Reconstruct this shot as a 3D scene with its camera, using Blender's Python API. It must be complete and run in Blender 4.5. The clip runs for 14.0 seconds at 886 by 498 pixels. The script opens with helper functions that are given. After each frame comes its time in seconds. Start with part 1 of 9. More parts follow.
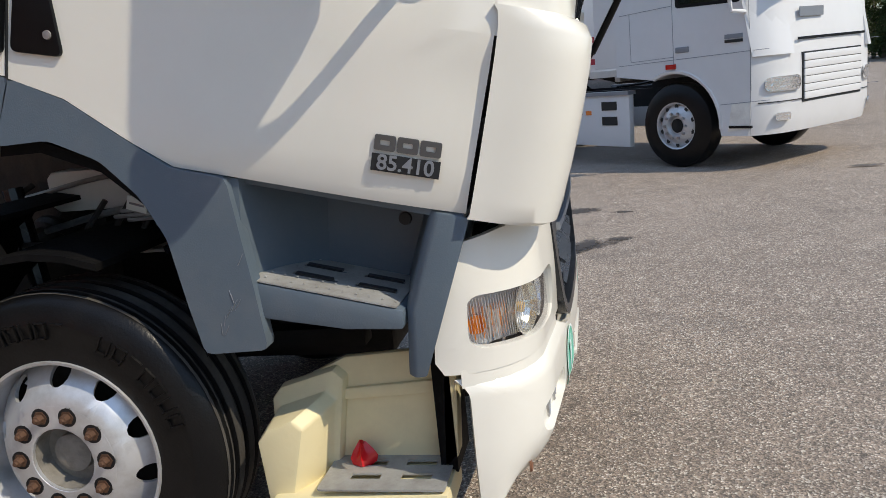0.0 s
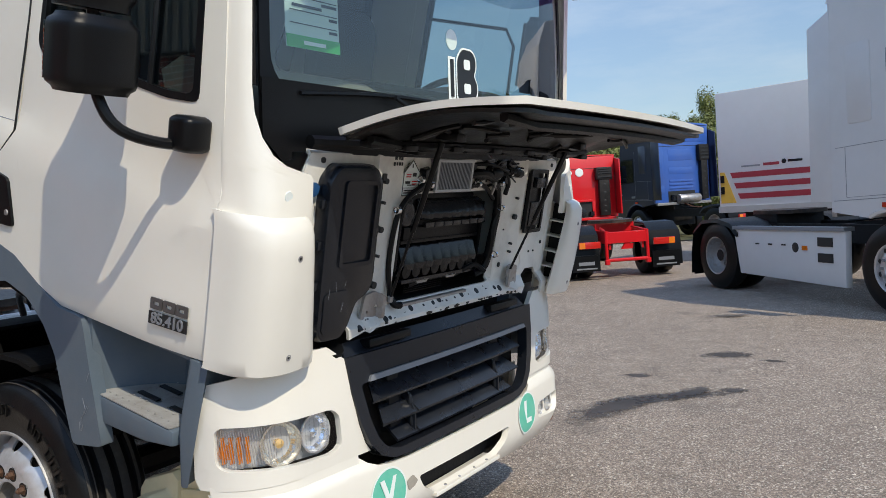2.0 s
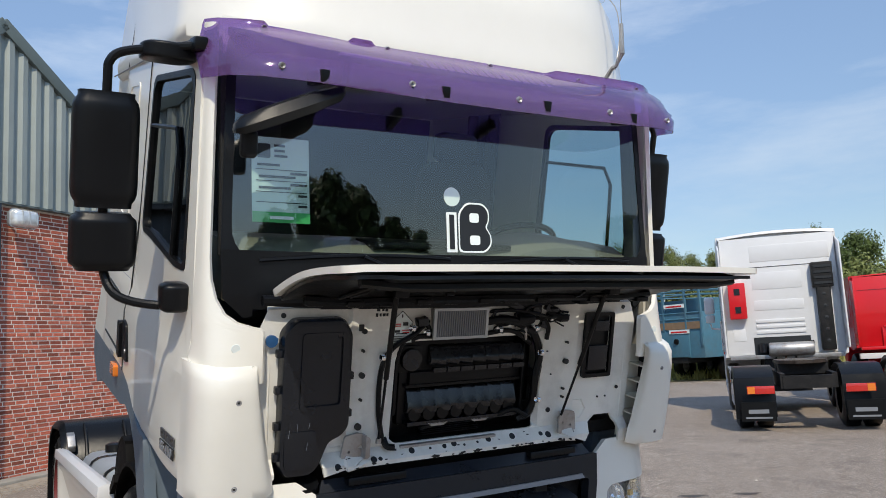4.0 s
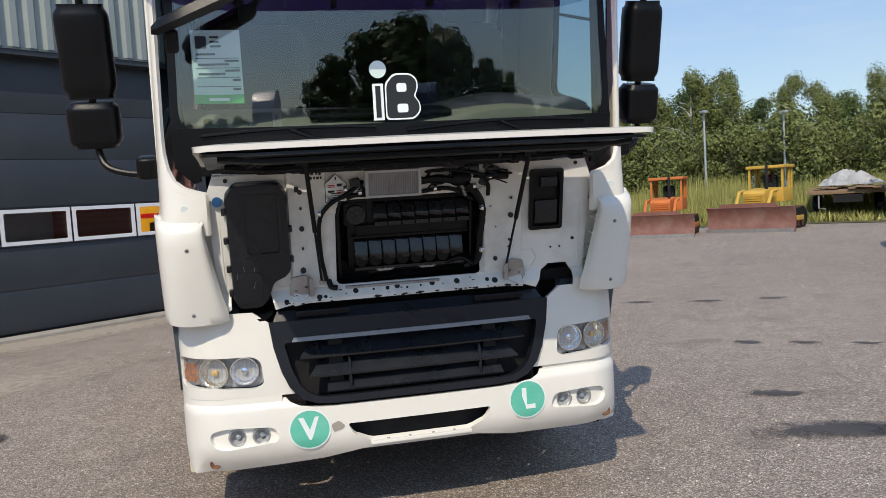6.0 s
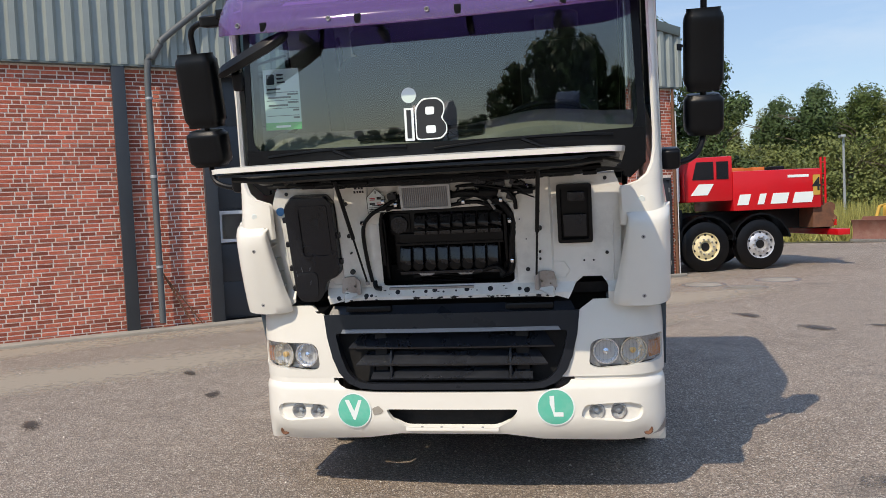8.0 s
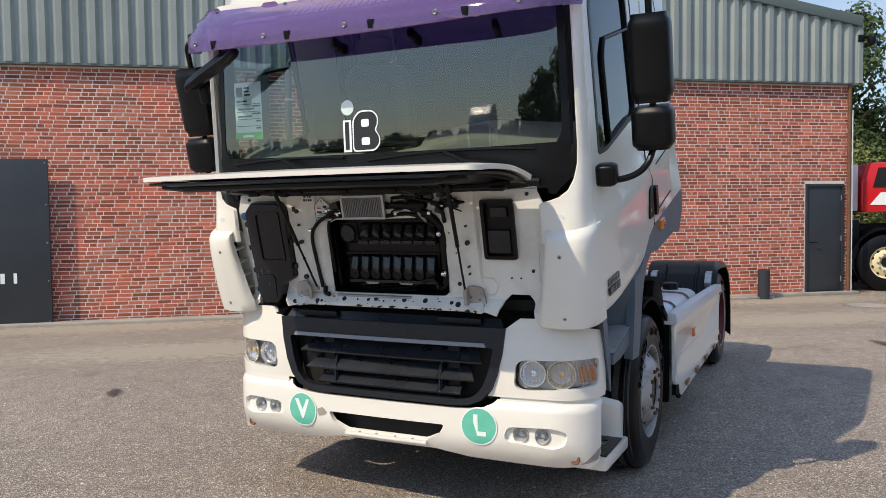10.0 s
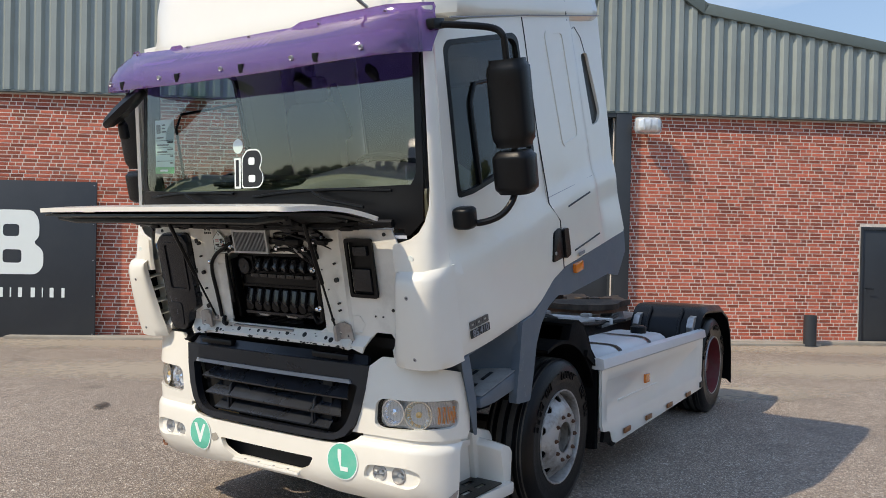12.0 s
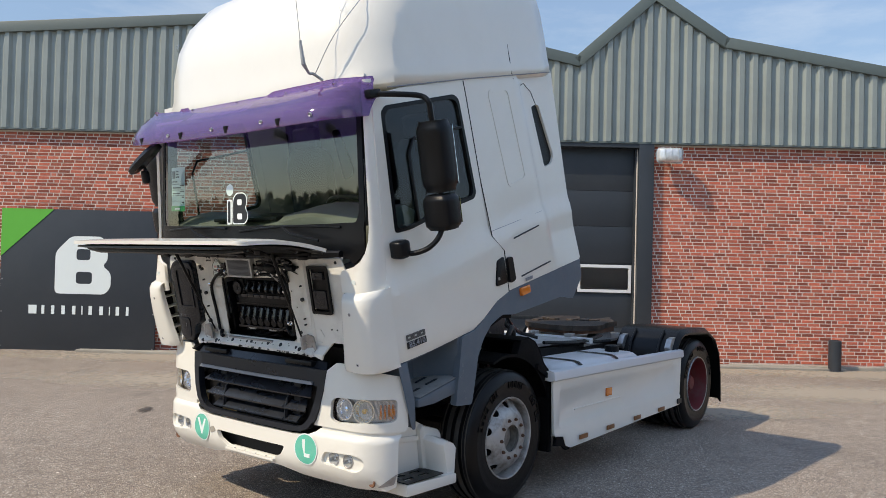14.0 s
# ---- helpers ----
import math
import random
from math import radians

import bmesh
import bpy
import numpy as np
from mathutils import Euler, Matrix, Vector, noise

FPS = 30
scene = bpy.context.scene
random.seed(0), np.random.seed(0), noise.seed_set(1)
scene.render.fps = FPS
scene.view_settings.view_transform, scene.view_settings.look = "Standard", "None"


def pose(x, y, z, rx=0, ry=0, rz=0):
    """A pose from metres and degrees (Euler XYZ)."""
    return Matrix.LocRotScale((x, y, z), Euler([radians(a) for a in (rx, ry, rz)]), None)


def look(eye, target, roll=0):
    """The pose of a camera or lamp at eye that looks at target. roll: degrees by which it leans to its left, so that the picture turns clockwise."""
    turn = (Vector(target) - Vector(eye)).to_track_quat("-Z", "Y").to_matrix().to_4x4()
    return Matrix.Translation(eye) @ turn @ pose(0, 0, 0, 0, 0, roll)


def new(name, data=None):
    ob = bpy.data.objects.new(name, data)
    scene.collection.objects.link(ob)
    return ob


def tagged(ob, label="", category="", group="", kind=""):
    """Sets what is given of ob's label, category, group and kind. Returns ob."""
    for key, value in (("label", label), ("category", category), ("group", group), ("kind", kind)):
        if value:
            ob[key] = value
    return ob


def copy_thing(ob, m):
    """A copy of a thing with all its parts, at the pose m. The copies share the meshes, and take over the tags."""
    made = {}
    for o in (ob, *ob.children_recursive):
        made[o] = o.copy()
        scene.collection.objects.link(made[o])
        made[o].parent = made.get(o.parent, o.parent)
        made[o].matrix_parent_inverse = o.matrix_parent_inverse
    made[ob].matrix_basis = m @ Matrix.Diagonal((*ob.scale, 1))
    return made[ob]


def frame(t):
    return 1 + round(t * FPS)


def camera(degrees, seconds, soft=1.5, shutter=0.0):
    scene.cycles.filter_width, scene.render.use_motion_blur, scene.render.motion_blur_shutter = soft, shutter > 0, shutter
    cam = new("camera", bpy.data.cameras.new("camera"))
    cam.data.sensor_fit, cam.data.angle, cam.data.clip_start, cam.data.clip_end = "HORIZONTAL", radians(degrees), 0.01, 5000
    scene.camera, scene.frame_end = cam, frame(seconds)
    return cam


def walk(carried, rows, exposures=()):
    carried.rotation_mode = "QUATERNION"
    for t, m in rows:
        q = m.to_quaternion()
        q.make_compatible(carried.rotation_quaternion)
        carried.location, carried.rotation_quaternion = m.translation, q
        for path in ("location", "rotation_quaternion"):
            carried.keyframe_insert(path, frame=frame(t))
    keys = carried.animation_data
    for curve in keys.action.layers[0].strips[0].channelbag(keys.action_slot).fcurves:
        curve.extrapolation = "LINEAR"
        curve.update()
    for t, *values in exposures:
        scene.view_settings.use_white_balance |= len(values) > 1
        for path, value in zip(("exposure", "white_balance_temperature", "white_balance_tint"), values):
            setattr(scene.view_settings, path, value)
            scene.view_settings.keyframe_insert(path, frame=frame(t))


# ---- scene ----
cam = camera(59.0, 14.0, 0.8)
PATH = [
    (0, (0.186, -0.049, 1.492), (-0.211, 1.863, 1.06), -5.8),
    (0.5, (0.64, -0.15, 1.525), (0.122, 1.741, 1.131), -5.0),
    (1, (1.049, -0.053, 1.532), (0.364, 1.795, 1.188), -4.4),
    (1.5, (1.448, 0.095, 1.548), (0.547, 1.861, 1.292), -3.9),
    (2, (1.862, 0.197, 1.591), (0.761, 1.863, 1.489), -3.8),
    (2.5, (2.166, 0.442, 1.609), (0.893, 1.983, 1.681), -3.5),
    (2.7, (2.274, 0.523, 1.63), (0.942, 2.006, 1.795), -3.5),
    (4.8, (3.457, 1.549, 1.634), (1.596, 2.277, 1.72), -2.9),
    (5, (3.573, 1.65, 1.647), (1.686, 2.311, 1.678), -3.2),
    (5.5, (3.76, 1.968, 1.614), (1.838, 2.514, 1.53), -3.6),
    (6, (3.903, 2.316, 1.645), (1.955, 2.748, 1.511), -3.5),
    (6.5, (4.118, 2.685, 1.637), (2.139, 2.949, 1.519), -3.3),
    (7, (4.218, 3.05, 1.637), (2.222, 3.122, 1.53), -3.1),
    (7.5, (4.226, 3.343, 1.643), (2.232, 3.233, 1.548), -2.9),
    (7.7, (4.26, 3.519, 1.632), (2.274, 3.3, 1.539), -2.8),
    (9.8, (3.873, 5.09, 1.684), (2.067, 4.236, 1.589), -1.1),
    (10, (3.797, 5.189, 1.685), (2.0, 4.315, 1.594), -0.7),
    (10.5, (3.5, 5.441, 1.695), (1.728, 4.516, 1.62), 0.2),
    (11, (3.265, 5.764, 1.694), (1.52, 4.789, 1.637), 1.0),
    (11.5, (3.229, 6.02, 1.725), (1.516, 4.989, 1.686), 1.3),
    (12, (3.275, 6.262, 1.751), (1.596, 5.174, 1.73), 1.2),
    (12.5, (3.31, 6.564, 1.754), (1.669, 5.42, 1.751), 1.2),
    (13, (3.378, 6.841, 1.769), (1.769, 5.654, 1.78), 1.1),
    (13.5, (3.495, 7.133, 1.787), (1.91, 5.914, 1.812), 1.3),
    (14, (3.523, 7.398, 1.793), (1.955, 6.158, 1.828), 1.4),
]
walk(cam, [(t, look(eye, target, roll)) for t, eye, target, roll in PATH], [(0.0, 0.28, 7500, 7), (2.5, 0.24, 7350, 7), (5.0, 0.18, 7300, 8), (7.5, 0.26, 7600, 10), (10.0, 0.34, 7800, 9), (14.0, 0.36, 7900, 8)])

# ---- world, sun ----
SUN_TO = Vector((0.90, -0.40, 1.0)).normalized()
world = bpy.data.worlds.new("world")
scene.world = world
world.use_nodes = True
wn = world.node_tree
wn.nodes.clear()
sky = wn.nodes.new("ShaderNodeTexSky")
sky.sky_type = "NISHITA"
sky.sun_disc = False
sky.sun_elevation = math.asin(SUN_TO.z)
sky.sun_rotation = math.atan2(SUN_TO.x, SUN_TO.y)
sky.altitude = 2600
sky.air_density, sky.dust_density, sky.ozone_density = 1.0, 0.1, 1.5
# thin high cloud
tc = wn.nodes.new("ShaderNodeTexCoord")
mp = wn.nodes.new("ShaderNodeMapping")
mp.inputs["Scale"].default_value = (1.2, 1.2, 5.0)
cn = wn.nodes.new("ShaderNodeTexNoise")
cn.inputs["Scale"].default_value = 2.2
cn.inputs["Detail"].default_value = 7
cn.inputs["Roughness"].default_value = 0.62
cr = wn.nodes.new("ShaderNodeMapRange")
cr.inputs["From Min"].default_value, cr.inputs["From Max"].default_value = 0.46, 0.80
cr.inputs["To Min"].default_value, cr.inputs["To Max"].default_value = 0.0, 0.28
cm = wn.nodes.new("ShaderNodeMix")
cm.data_type = "RGBA"
cm.inputs["B"].default_value = (6.2, 6.6, 7.2, 1)
bg = wn.nodes.new("ShaderNodeBackground")
bg.inputs["Strength"].default_value = 0.24
wo = wn.nodes.new("ShaderNodeOutputWorld")
wn.links.new(tc.outputs["Generated"], mp.inputs["Vector"])
wn.links.new(mp.outputs["Vector"], cn.inputs["Vector"])
wn.links.new(cn.outputs["Fac"], cr.inputs["Value"])
wn.links.new(cr.outputs["Result"], cm.inputs["Factor"])
wn.links.new(sky.outputs["Color"], cm.inputs["A"])
# sky scaled by height: dimmed near the horizon, raised overhead for more fill
sz = wn.nodes.new("ShaderNodeSeparateXYZ")
hz = wn.nodes.new("ShaderNodeMapRange")
hz.inputs["From Min"].default_value, hz.inputs["From Max"].default_value = 0.0, 0.75
hz.inputs["To Min"].default_value, hz.inputs["To Max"].default_value = 0.29, 1.36
hm = wn.nodes.new("ShaderNodeVectorMath")
hm.operation = "SCALE"
wn.links.new(tc.outputs["Generated"], sz.inputs["Vector"])
wn.links.new(sz.outputs["Z"], hz.inputs["Value"])
wn.links.new(cm.outputs["Result"], hm.inputs["Vector"])
wn.links.new(hz.outputs["Result"], hm.inputs["Scale"])
wn.links.new(hm.outputs["Vector"], bg.inputs["Color"])
wn.links.new(bg.outputs["Background"], wo.inputs["Surface"])
sun_data = bpy.data.lights.new("sun", "SUN")
sun_data.energy, sun_data.angle, sun_data.color = 2.85, radians(0.53), (1.0, 0.935, 0.85)
sun = new("sun", sun_data)
sun.matrix_world = look(SUN_TO * 60, (0, 0, 0))

# ---- materials ----


def material(name, colour, rough=0.5, metal=0.0, spread=0.08, scale=6.0, bump=0.0, bump_scale=60.0, coat=0.0, dirt=None, dirt_amount=0.0, dirt_scale=1.5, each=0.0, spec=0.5):
    """A surface with variation at two scales, relief and stains."""
    m = bpy.data.materials.new(name)
    m.use_nodes = True
    nt = m.node_tree
    b = nt.nodes["Principled BSDF"]
    b.inputs["Roughness"].default_value = rough
    b.inputs["Metallic"].default_value = metal
    b.inputs["Specular IOR Level"].default_value = spec
    b.inputs["Coat Weight"].default_value = coat
    b.inputs["Coat Roughness"].default_value = 0.06
    tex = nt.nodes.new("ShaderNodeTexCoord")
    n1 = nt.nodes.new("ShaderNodeTexNoise")
    n1.inputs["Scale"].default_value, n1.inputs["Detail"].default_value = scale, 6
    nt.links.new(tex.outputs["Object"], n1.inputs["Vector"])
    ramp = nt.nodes.new("ShaderNodeMix")
    ramp.data_type = "RGBA"
    ramp.inputs["A"].default_value = (*[max(0, c * (1 - spread)) for c in colour], 1)
    ramp.inputs["B"].default_value = (*[min(1, c * (1 + spread)) for c in colour], 1)
    nt.links.new(n1.outputs["Fac"], ramp.inputs["Factor"])
    out = ramp.outputs["Result"]
    if dirt:
        n2 = nt.nodes.new("ShaderNodeTexNoise")
        n2.inputs["Scale"].default_value, n2.inputs["Detail"].default_value, n2.inputs["Roughness"].default_value = dirt_scale, 9, 0.68
        nt.links.new(tex.outputs["Object"], n2.inputs["Vector"])
        mr = nt.nodes.new("ShaderNodeMapRange")
        mr.inputs["From Min"].default_value, mr.inputs["From Max"].default_value = 0.45, 0.75
        mr.inputs["To Max"].default_value = dirt_amount
        nt.links.new(n2.outputs["Fac"], mr.inputs["Value"])
        mx = nt.nodes.new("ShaderNodeMix")
        mx.data_type = "RGBA"
        mx.inputs["B"].default_value = (*dirt, 1)
        nt.links.new(mr.outputs["Result"], mx.inputs["Factor"])
        nt.links.new(out, mx.inputs["A"])
        out = mx.outputs["Result"]
    if each:
        oi = nt.nodes.new("ShaderNodeObjectInfo")
        ge = nt.nodes.new("ShaderNodeNewGeometry")
        ad = nt.nodes.new("ShaderNodeMath")
        ad.operation = "ADD"
        nt.links.new(oi.outputs["Random"], ad.inputs[0])
        nt.links.new(ge.outputs["Random Per Island"], ad.inputs[1])
        fr = nt.nodes.new("ShaderNodeMath")
        fr.operation = "FRACT"
        nt.links.new(ad.outputs[0], fr.inputs[0])
        mr = nt.nodes.new("ShaderNodeMapRange")
        mr.inputs["To Min"].default_value, mr.inputs["To Max"].default_value = 1 - each, 1 + each
        nt.links.new(fr.outputs[0], mr.inputs["Value"])
        hs = nt.nodes.new("ShaderNodeHueSaturation")
        nt.links.new(mr.outputs["Result"], hs.inputs["Value"])
        nt.links.new(out, hs.inputs["Color"])
        out = hs.outputs["Color"]
    nt.links.new(out, b.inputs["Base Color"])
    if bump:
        n3 = nt.nodes.new("ShaderNodeTexNoise")
        n3.inputs["Scale"].default_value, n3.inputs["Detail"].default_value = bump_scale, 5
        nt.links.new(tex.outputs["Object"], n3.inputs["Vector"])
        bp = nt.nodes.new("ShaderNodeBump")
        bp.inputs["Strength"].default_value, bp.inputs["Distance"].default_value = bump, 0.01
        nt.links.new(n3.outputs["Fac"], bp.inputs["Height"])
        nt.links.new(bp.outputs["Normal"], b.inputs["Normal"])
        n4 = nt.nodes.new("ShaderNodeMapRange")
        n4.inputs["To Min"].default_value, n4.inputs["To Max"].default_value = max(0.02, rough - 0.1), min(1, rough + 0.1)
        nt.links.new(n1.outputs["Fac"], n4.inputs["Value"])
        nt.links.new(n4.outputs["Result"], b.inputs["Roughness"])
    return m


def glass_material(name, tint, rough=0.0, gloss=1.5):
    """Thin pane: tinted clear film with mirror gloss by Fresnel."""
    m = bpy.data.materials.new(name)
    m.use_nodes = True
    nt = m.node_tree
    nt.nodes.clear()
    t = nt.nodes.new("ShaderNodeBsdfTransparent")
    t.inputs["Color"].default_value = (*tint, 1)
    g = nt.nodes.new("ShaderNodeBsdfGlossy")
    g.inputs["Roughness"].default_value = rough
    lw = nt.nodes.new("ShaderNodeLayerWeight")
    lw.inputs["Blend"].default_value = 0.5
    pw = nt.nodes.new("ShaderNodeMath")
    pw.operation = "POWER"
    pw.inputs[1].default_value = 4.5
    nt.links.new(lw.outputs["Facing"], pw.inputs[0])
    f = nt.nodes.new("ShaderNodeMapRange")
    f.inputs["To Min"].default_value = ((gloss - 1) / (gloss + 1)) ** 2 * 1.1
    nt.links.new(pw.outputs[0], f.inputs["Value"])
    mx = nt.nodes.new("ShaderNodeMixShader")
    o = nt.nodes.new("ShaderNodeOutputMaterial")
    nt.links.new(f.outputs[0], mx.inputs[0])
    nt.links.new(t.outputs[0], mx.inputs[1])
    nt.links.new(g.outputs[0], mx.inputs[2])
    nt.links.new(mx.outputs[0], o.inputs["Surface"])
    return m


WHITE = material("cream_white_paint", (0.82, 0.795, 0.72), 0.33, spread=0.02, coat=0.6, dirt=(0.55, 0.51, 0.43), dirt_amount=0.10, dirt_scale=2.2)
PRIMER = material("dull_white_body_paint", (0.82, 0.805, 0.75), 0.45, spread=0.05, scale=9, dirt=(0.25, 0.22, 0.18), dirt_amount=0.4, dirt_scale=3.5, bump=0.05)
CREAM = material("cream_plastic", (0.78, 0.68, 0.42), 0.5, spread=0.05, dirt=(0.45, 0.38, 0.22), dirt_amount=0.35, dirt_scale=4, bump=0.05)
GREY = material("blue_grey_plastic", (0.098, 0.133, 0.168), 0.5, spread=0.10, scale=4, dirt=(0.22, 0.22, 0.22), dirt_amount=0.25, dirt_scale=5, bump=0.08, bump_scale=200)
BLACK = material("black_plastic", (0.004, 0.0045, 0.0055), 0.33, spread=0.2, spec=0.24, bump=0.10, bump_scale=350)
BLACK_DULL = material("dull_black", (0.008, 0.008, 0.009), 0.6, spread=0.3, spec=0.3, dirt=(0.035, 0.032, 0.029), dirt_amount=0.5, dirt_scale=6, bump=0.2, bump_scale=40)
FILTER = material("dark_grey_housing", (0.008, 0.010, 0.0145), 0.26, spread=0.2, spec=0.45, dirt=(0.02, 0.022, 0.026), dirt_amount=0.4, dirt_scale=5)
OILY = material("oily_dirty_metal", (0.038, 0.036, 0.034), 0.5, 0.2, spread=0.5, scale=9, dirt=(0.10, 0.08, 0.06), dirt_amount=0.6, dirt_scale=7, bump=0.5, bump_scale=30)
GRILLE = material("grille_plastic", (0.010, 0.0125, 0.018), 0.30, spread=0.2, spec=0.42, dirt=(0.028, 0.031, 0.037), dirt_amount=0.3, bump=0.06, bump_scale=250)
STRIP = material("matt_silver_trim", (0.25, 0.27, 0.30), 0.42, 0.3, spread=0.06)
CHROME = material("polished_reflector", (0.85, 0.86, 0.88), 0.07, 1.0, spread=0.02)
BADGE = material("dark_silver_badge", (0.13, 0.135, 0.14), 0.3, 0.6, spread=0.1)
STEEL = material("weathered_steel", (0.42, 0.42, 0.42), 0.45, 0.7, spread=0.15, dirt=(0.16, 0.10, 0.06), dirt_amount=0.6, dirt_scale=9, bump=0.15, bump_scale=80)
ALU = material("painted_wheel_silver", (0.62, 0.63, 0.65), 0.36, 0.55, spread=0.06, dirt=(0.22, 0.19, 0.16), dirt_amount=0.5, dirt_scale=7, bump=0.06)
TREAD = material("ribbed_aluminium_tread", (0.40, 0.40, 0.39), 0.6, 0.3, spread=0.15, scale=20, dirt=(0.22, 0.2, 0.17), dirt_amount=0.7, dirt_scale=12, bump=0.25, bump_scale=90)
RUST = material("rusty_steel", (0.17, 0.075, 0.04), 0.8, spread=0.3, scale=12, dirt=(0.06, 0.035, 0.025), dirt_amount=0.8, dirt_scale=5, bump=0.3, bump_scale=50)
TYRE = material("tyre_rubber", (0.005, 0.005, 0.0055), 0.33, spread=0.2, spec=0.25, dirt=(0.02, 0.018, 0.017), dirt_amount=0.3, dirt_scale=5, bump=0.12, bump_scale=120)
TREADRUB = material("dusty_tread_rubber", (0.05, 0.046, 0.042), 0.85, spread=0.2, dirt=(0.14, 0.13, 0.11), dirt_amount=0.6, dirt_scale=6, bump=0.3, bump_scale=70)
AMBER = material("amber_lens", (0.78, 0.20, 0.02), 0.15, spread=0.1, coat=1)
REDLENS = material("red_lens", (0.55, 0.02, 0.015), 0.2, spread=0.1, coat=1)
RED = material("red_paint", (0.62, 0.009, 0.016), 0.35, spread=0.06, coat=0.4, spec=0.3, dirt=(0.34, 0.02, 0.02), dirt_amount=0.3)
BLUE = material("blue_paint", (0.03, 0.105, 0.40), 0.35, spread=0.06, coat=0.4, dirt=(0.08, 0.12, 0.3), dirt_amount=0.3)
NAVY = material("dark_navy_paint", (0.012, 0.016, 0.045), 0.3, spread=0.1, coat=0.5)
TEAL = material("faded_teal_paint", (0.055, 0.17, 0.24), 0.6, spread=0.15, dirt=(0.12, 0.10, 0.08), dirt_amount=0.4, dirt_scale=1.2)
WHITE_FAR = material("plain_white_paint", (0.70, 0.705, 0.71), 0.4, spread=0.03, coat=0.2, dirt=(0.5, 0.49, 0.46), dirt_amount=0.2, dirt_scale=0.8)
YELLOW = material("faded_yellow_paint", (0.62, 0.38, 0.06), 0.6, spread=0.15, dirt=(0.25, 0.13, 0.05), dirt_amount=0.5, dirt_scale=1.5)
ORANGE = material("faded_orange_paint", (0.62, 0.17, 0.035), 0.6, spread=0.15, dirt=(0.25, 0.08, 0.04), dirt_amount=0.5, dirt_scale=1.5)
DOZER = material("worn_blade_steel", (0.20, 0.085, 0.065), 0.75, spread=0.25, scale=3, dirt=(0.34, 0.26, 0.22), dirt_amount=0.5, dirt_scale=1.3, bump=0.2, bump_scale=30)
GREEN = material("mint_green_sticker", (0.10, 0.52, 0.38), 0.45, spread=0.04, dirt=(0.4, 0.6, 0.52), dirt_amount=0.3, dirt_scale=10)
STICKER = material("white_sticker", (0.80, 0.86, 0.84), 0.5, spread=0.02)
INK = material("black_ink", (0.012, 0.014, 0.016), 0.5, spread=0.05)
PAPER = material("pale_green_paper", (0.60, 0.72, 0.68), 0.55, spread=0.03)
LIME = material("green_print", (0.05, 0.42, 0.12), 0.5, spread=0.03)
CABIN = material("beige_cabin_plastic", (0.21, 0.195, 0.15), 0.6, spread=0.1, dirt=(0.16, 0.15, 0.12), dirt_amount=0.5)
CLOTH = material("dark_seat_cloth", (0.028, 0.03, 0.035), 0.9, spread=0.3, scale=60, bump=0.3, bump_scale=300)
BRICK = material("red_brick", (0.43, 0.105, 0.062), 0.9, spread=0.4, scale=26, dirt=(0.42, 0.20, 0.13), dirt_amount=0.45, dirt_scale=3.0, bump=0.8, bump_scale=110, each=0.46)
BLADE = material("grille_blade_plastic", (0.014, 0.0165, 0.022), 0.28, spread=0.2, spec=0.65, dirt=(0.05, 0.053, 0.058), dirt_amount=0.35, dirt_scale=7, bump=0.08, bump_scale=200)
MORTAR = material("lime_mortar", (0.78, 0.70, 0.62), 0.95, spread=0.2, scale=30, dirt=(0.35, 0.26, 0.21), dirt_amount=0.45, dirt_scale=1, bump=0.5, bump_scale=150)
CLAD = material("grey_green_profiled_sheet", (0.285, 0.32, 0.305), 0.42, 0.15, spread=0.06, scale=2, dirt=(0.17, 0.19, 0.18), dirt_amount=0.5, dirt_scale=0.6)
TRIM = material("dark_green_grey_flashing", (0.115, 0.145, 0.14), 0.5, spread=0.08)
ANTHRA = material("anthracite_paint", (0.028, 0.034, 0.042), 0.42, spread=0.08, scale=2, dirt=(0.06, 0.065, 0.07), dirt_amount=0.4, dirt_scale=0.8)
FRAMEW = material("white_window_frame", (0.68, 0.69, 0.70), 0.5, spread=0.04)
CONCRETE = material("pale_concrete", (0.36, 0.33, 0.28), 0.9, spread=0.15, scale=5, dirt=(0.16, 0.14, 0.12), dirt_amount=0.6, bump=0.3, bump_scale=60)
WOOD = material("old_timber", (0.26, 0.17, 0.10), 0.85, spread=0.25, scale=8, dirt=(0.1, 0.07, 0.05), dirt_amount=0.5, bump=0.2)
TARP = material("white_tarpaulin", (0.74, 0.74, 0.72), 0.6, spread=0.1, dirt=(0.25, 0.24, 0.23), dirt_amount=0.4)
BARK = material("bark", (0.13, 0.105, 0.08), 0.95, spread=0.3, scale=10, bump=0.5, bump_scale=30)
LEAVES = [material("leaf_" + n, c, 0.6, spread=0.35, scale=0.7, each=0.35, spec=0.25) for n, c in (("oak", (0.082, 0.118, 0.032)), ("birch", (0.145, 0.168, 0.052)), ("alder", (0.055, 0.088, 0.028)))]
GRASS = material("tall_dry_grass", (0.30, 0.29, 0.085), 0.8, spread=0.3, scale=0.6, each=0.35)
SOIL = material("soil_under_grass", (0.10, 0.095, 0.04), 0.95, spread=0.3, bump=0.3)
GALV = material("galvanised_steel", (0.5, 0.52, 0.53), 0.5, 0.6, spread=0.1)
WS_GLASS = glass_material("windscreen_glass", (0.79, 0.89, 0.87), gloss=2.25)
SIDE_GLASS = glass_material("tinted_side_glass", (0.42, 0.54, 0.57), gloss=1.6)
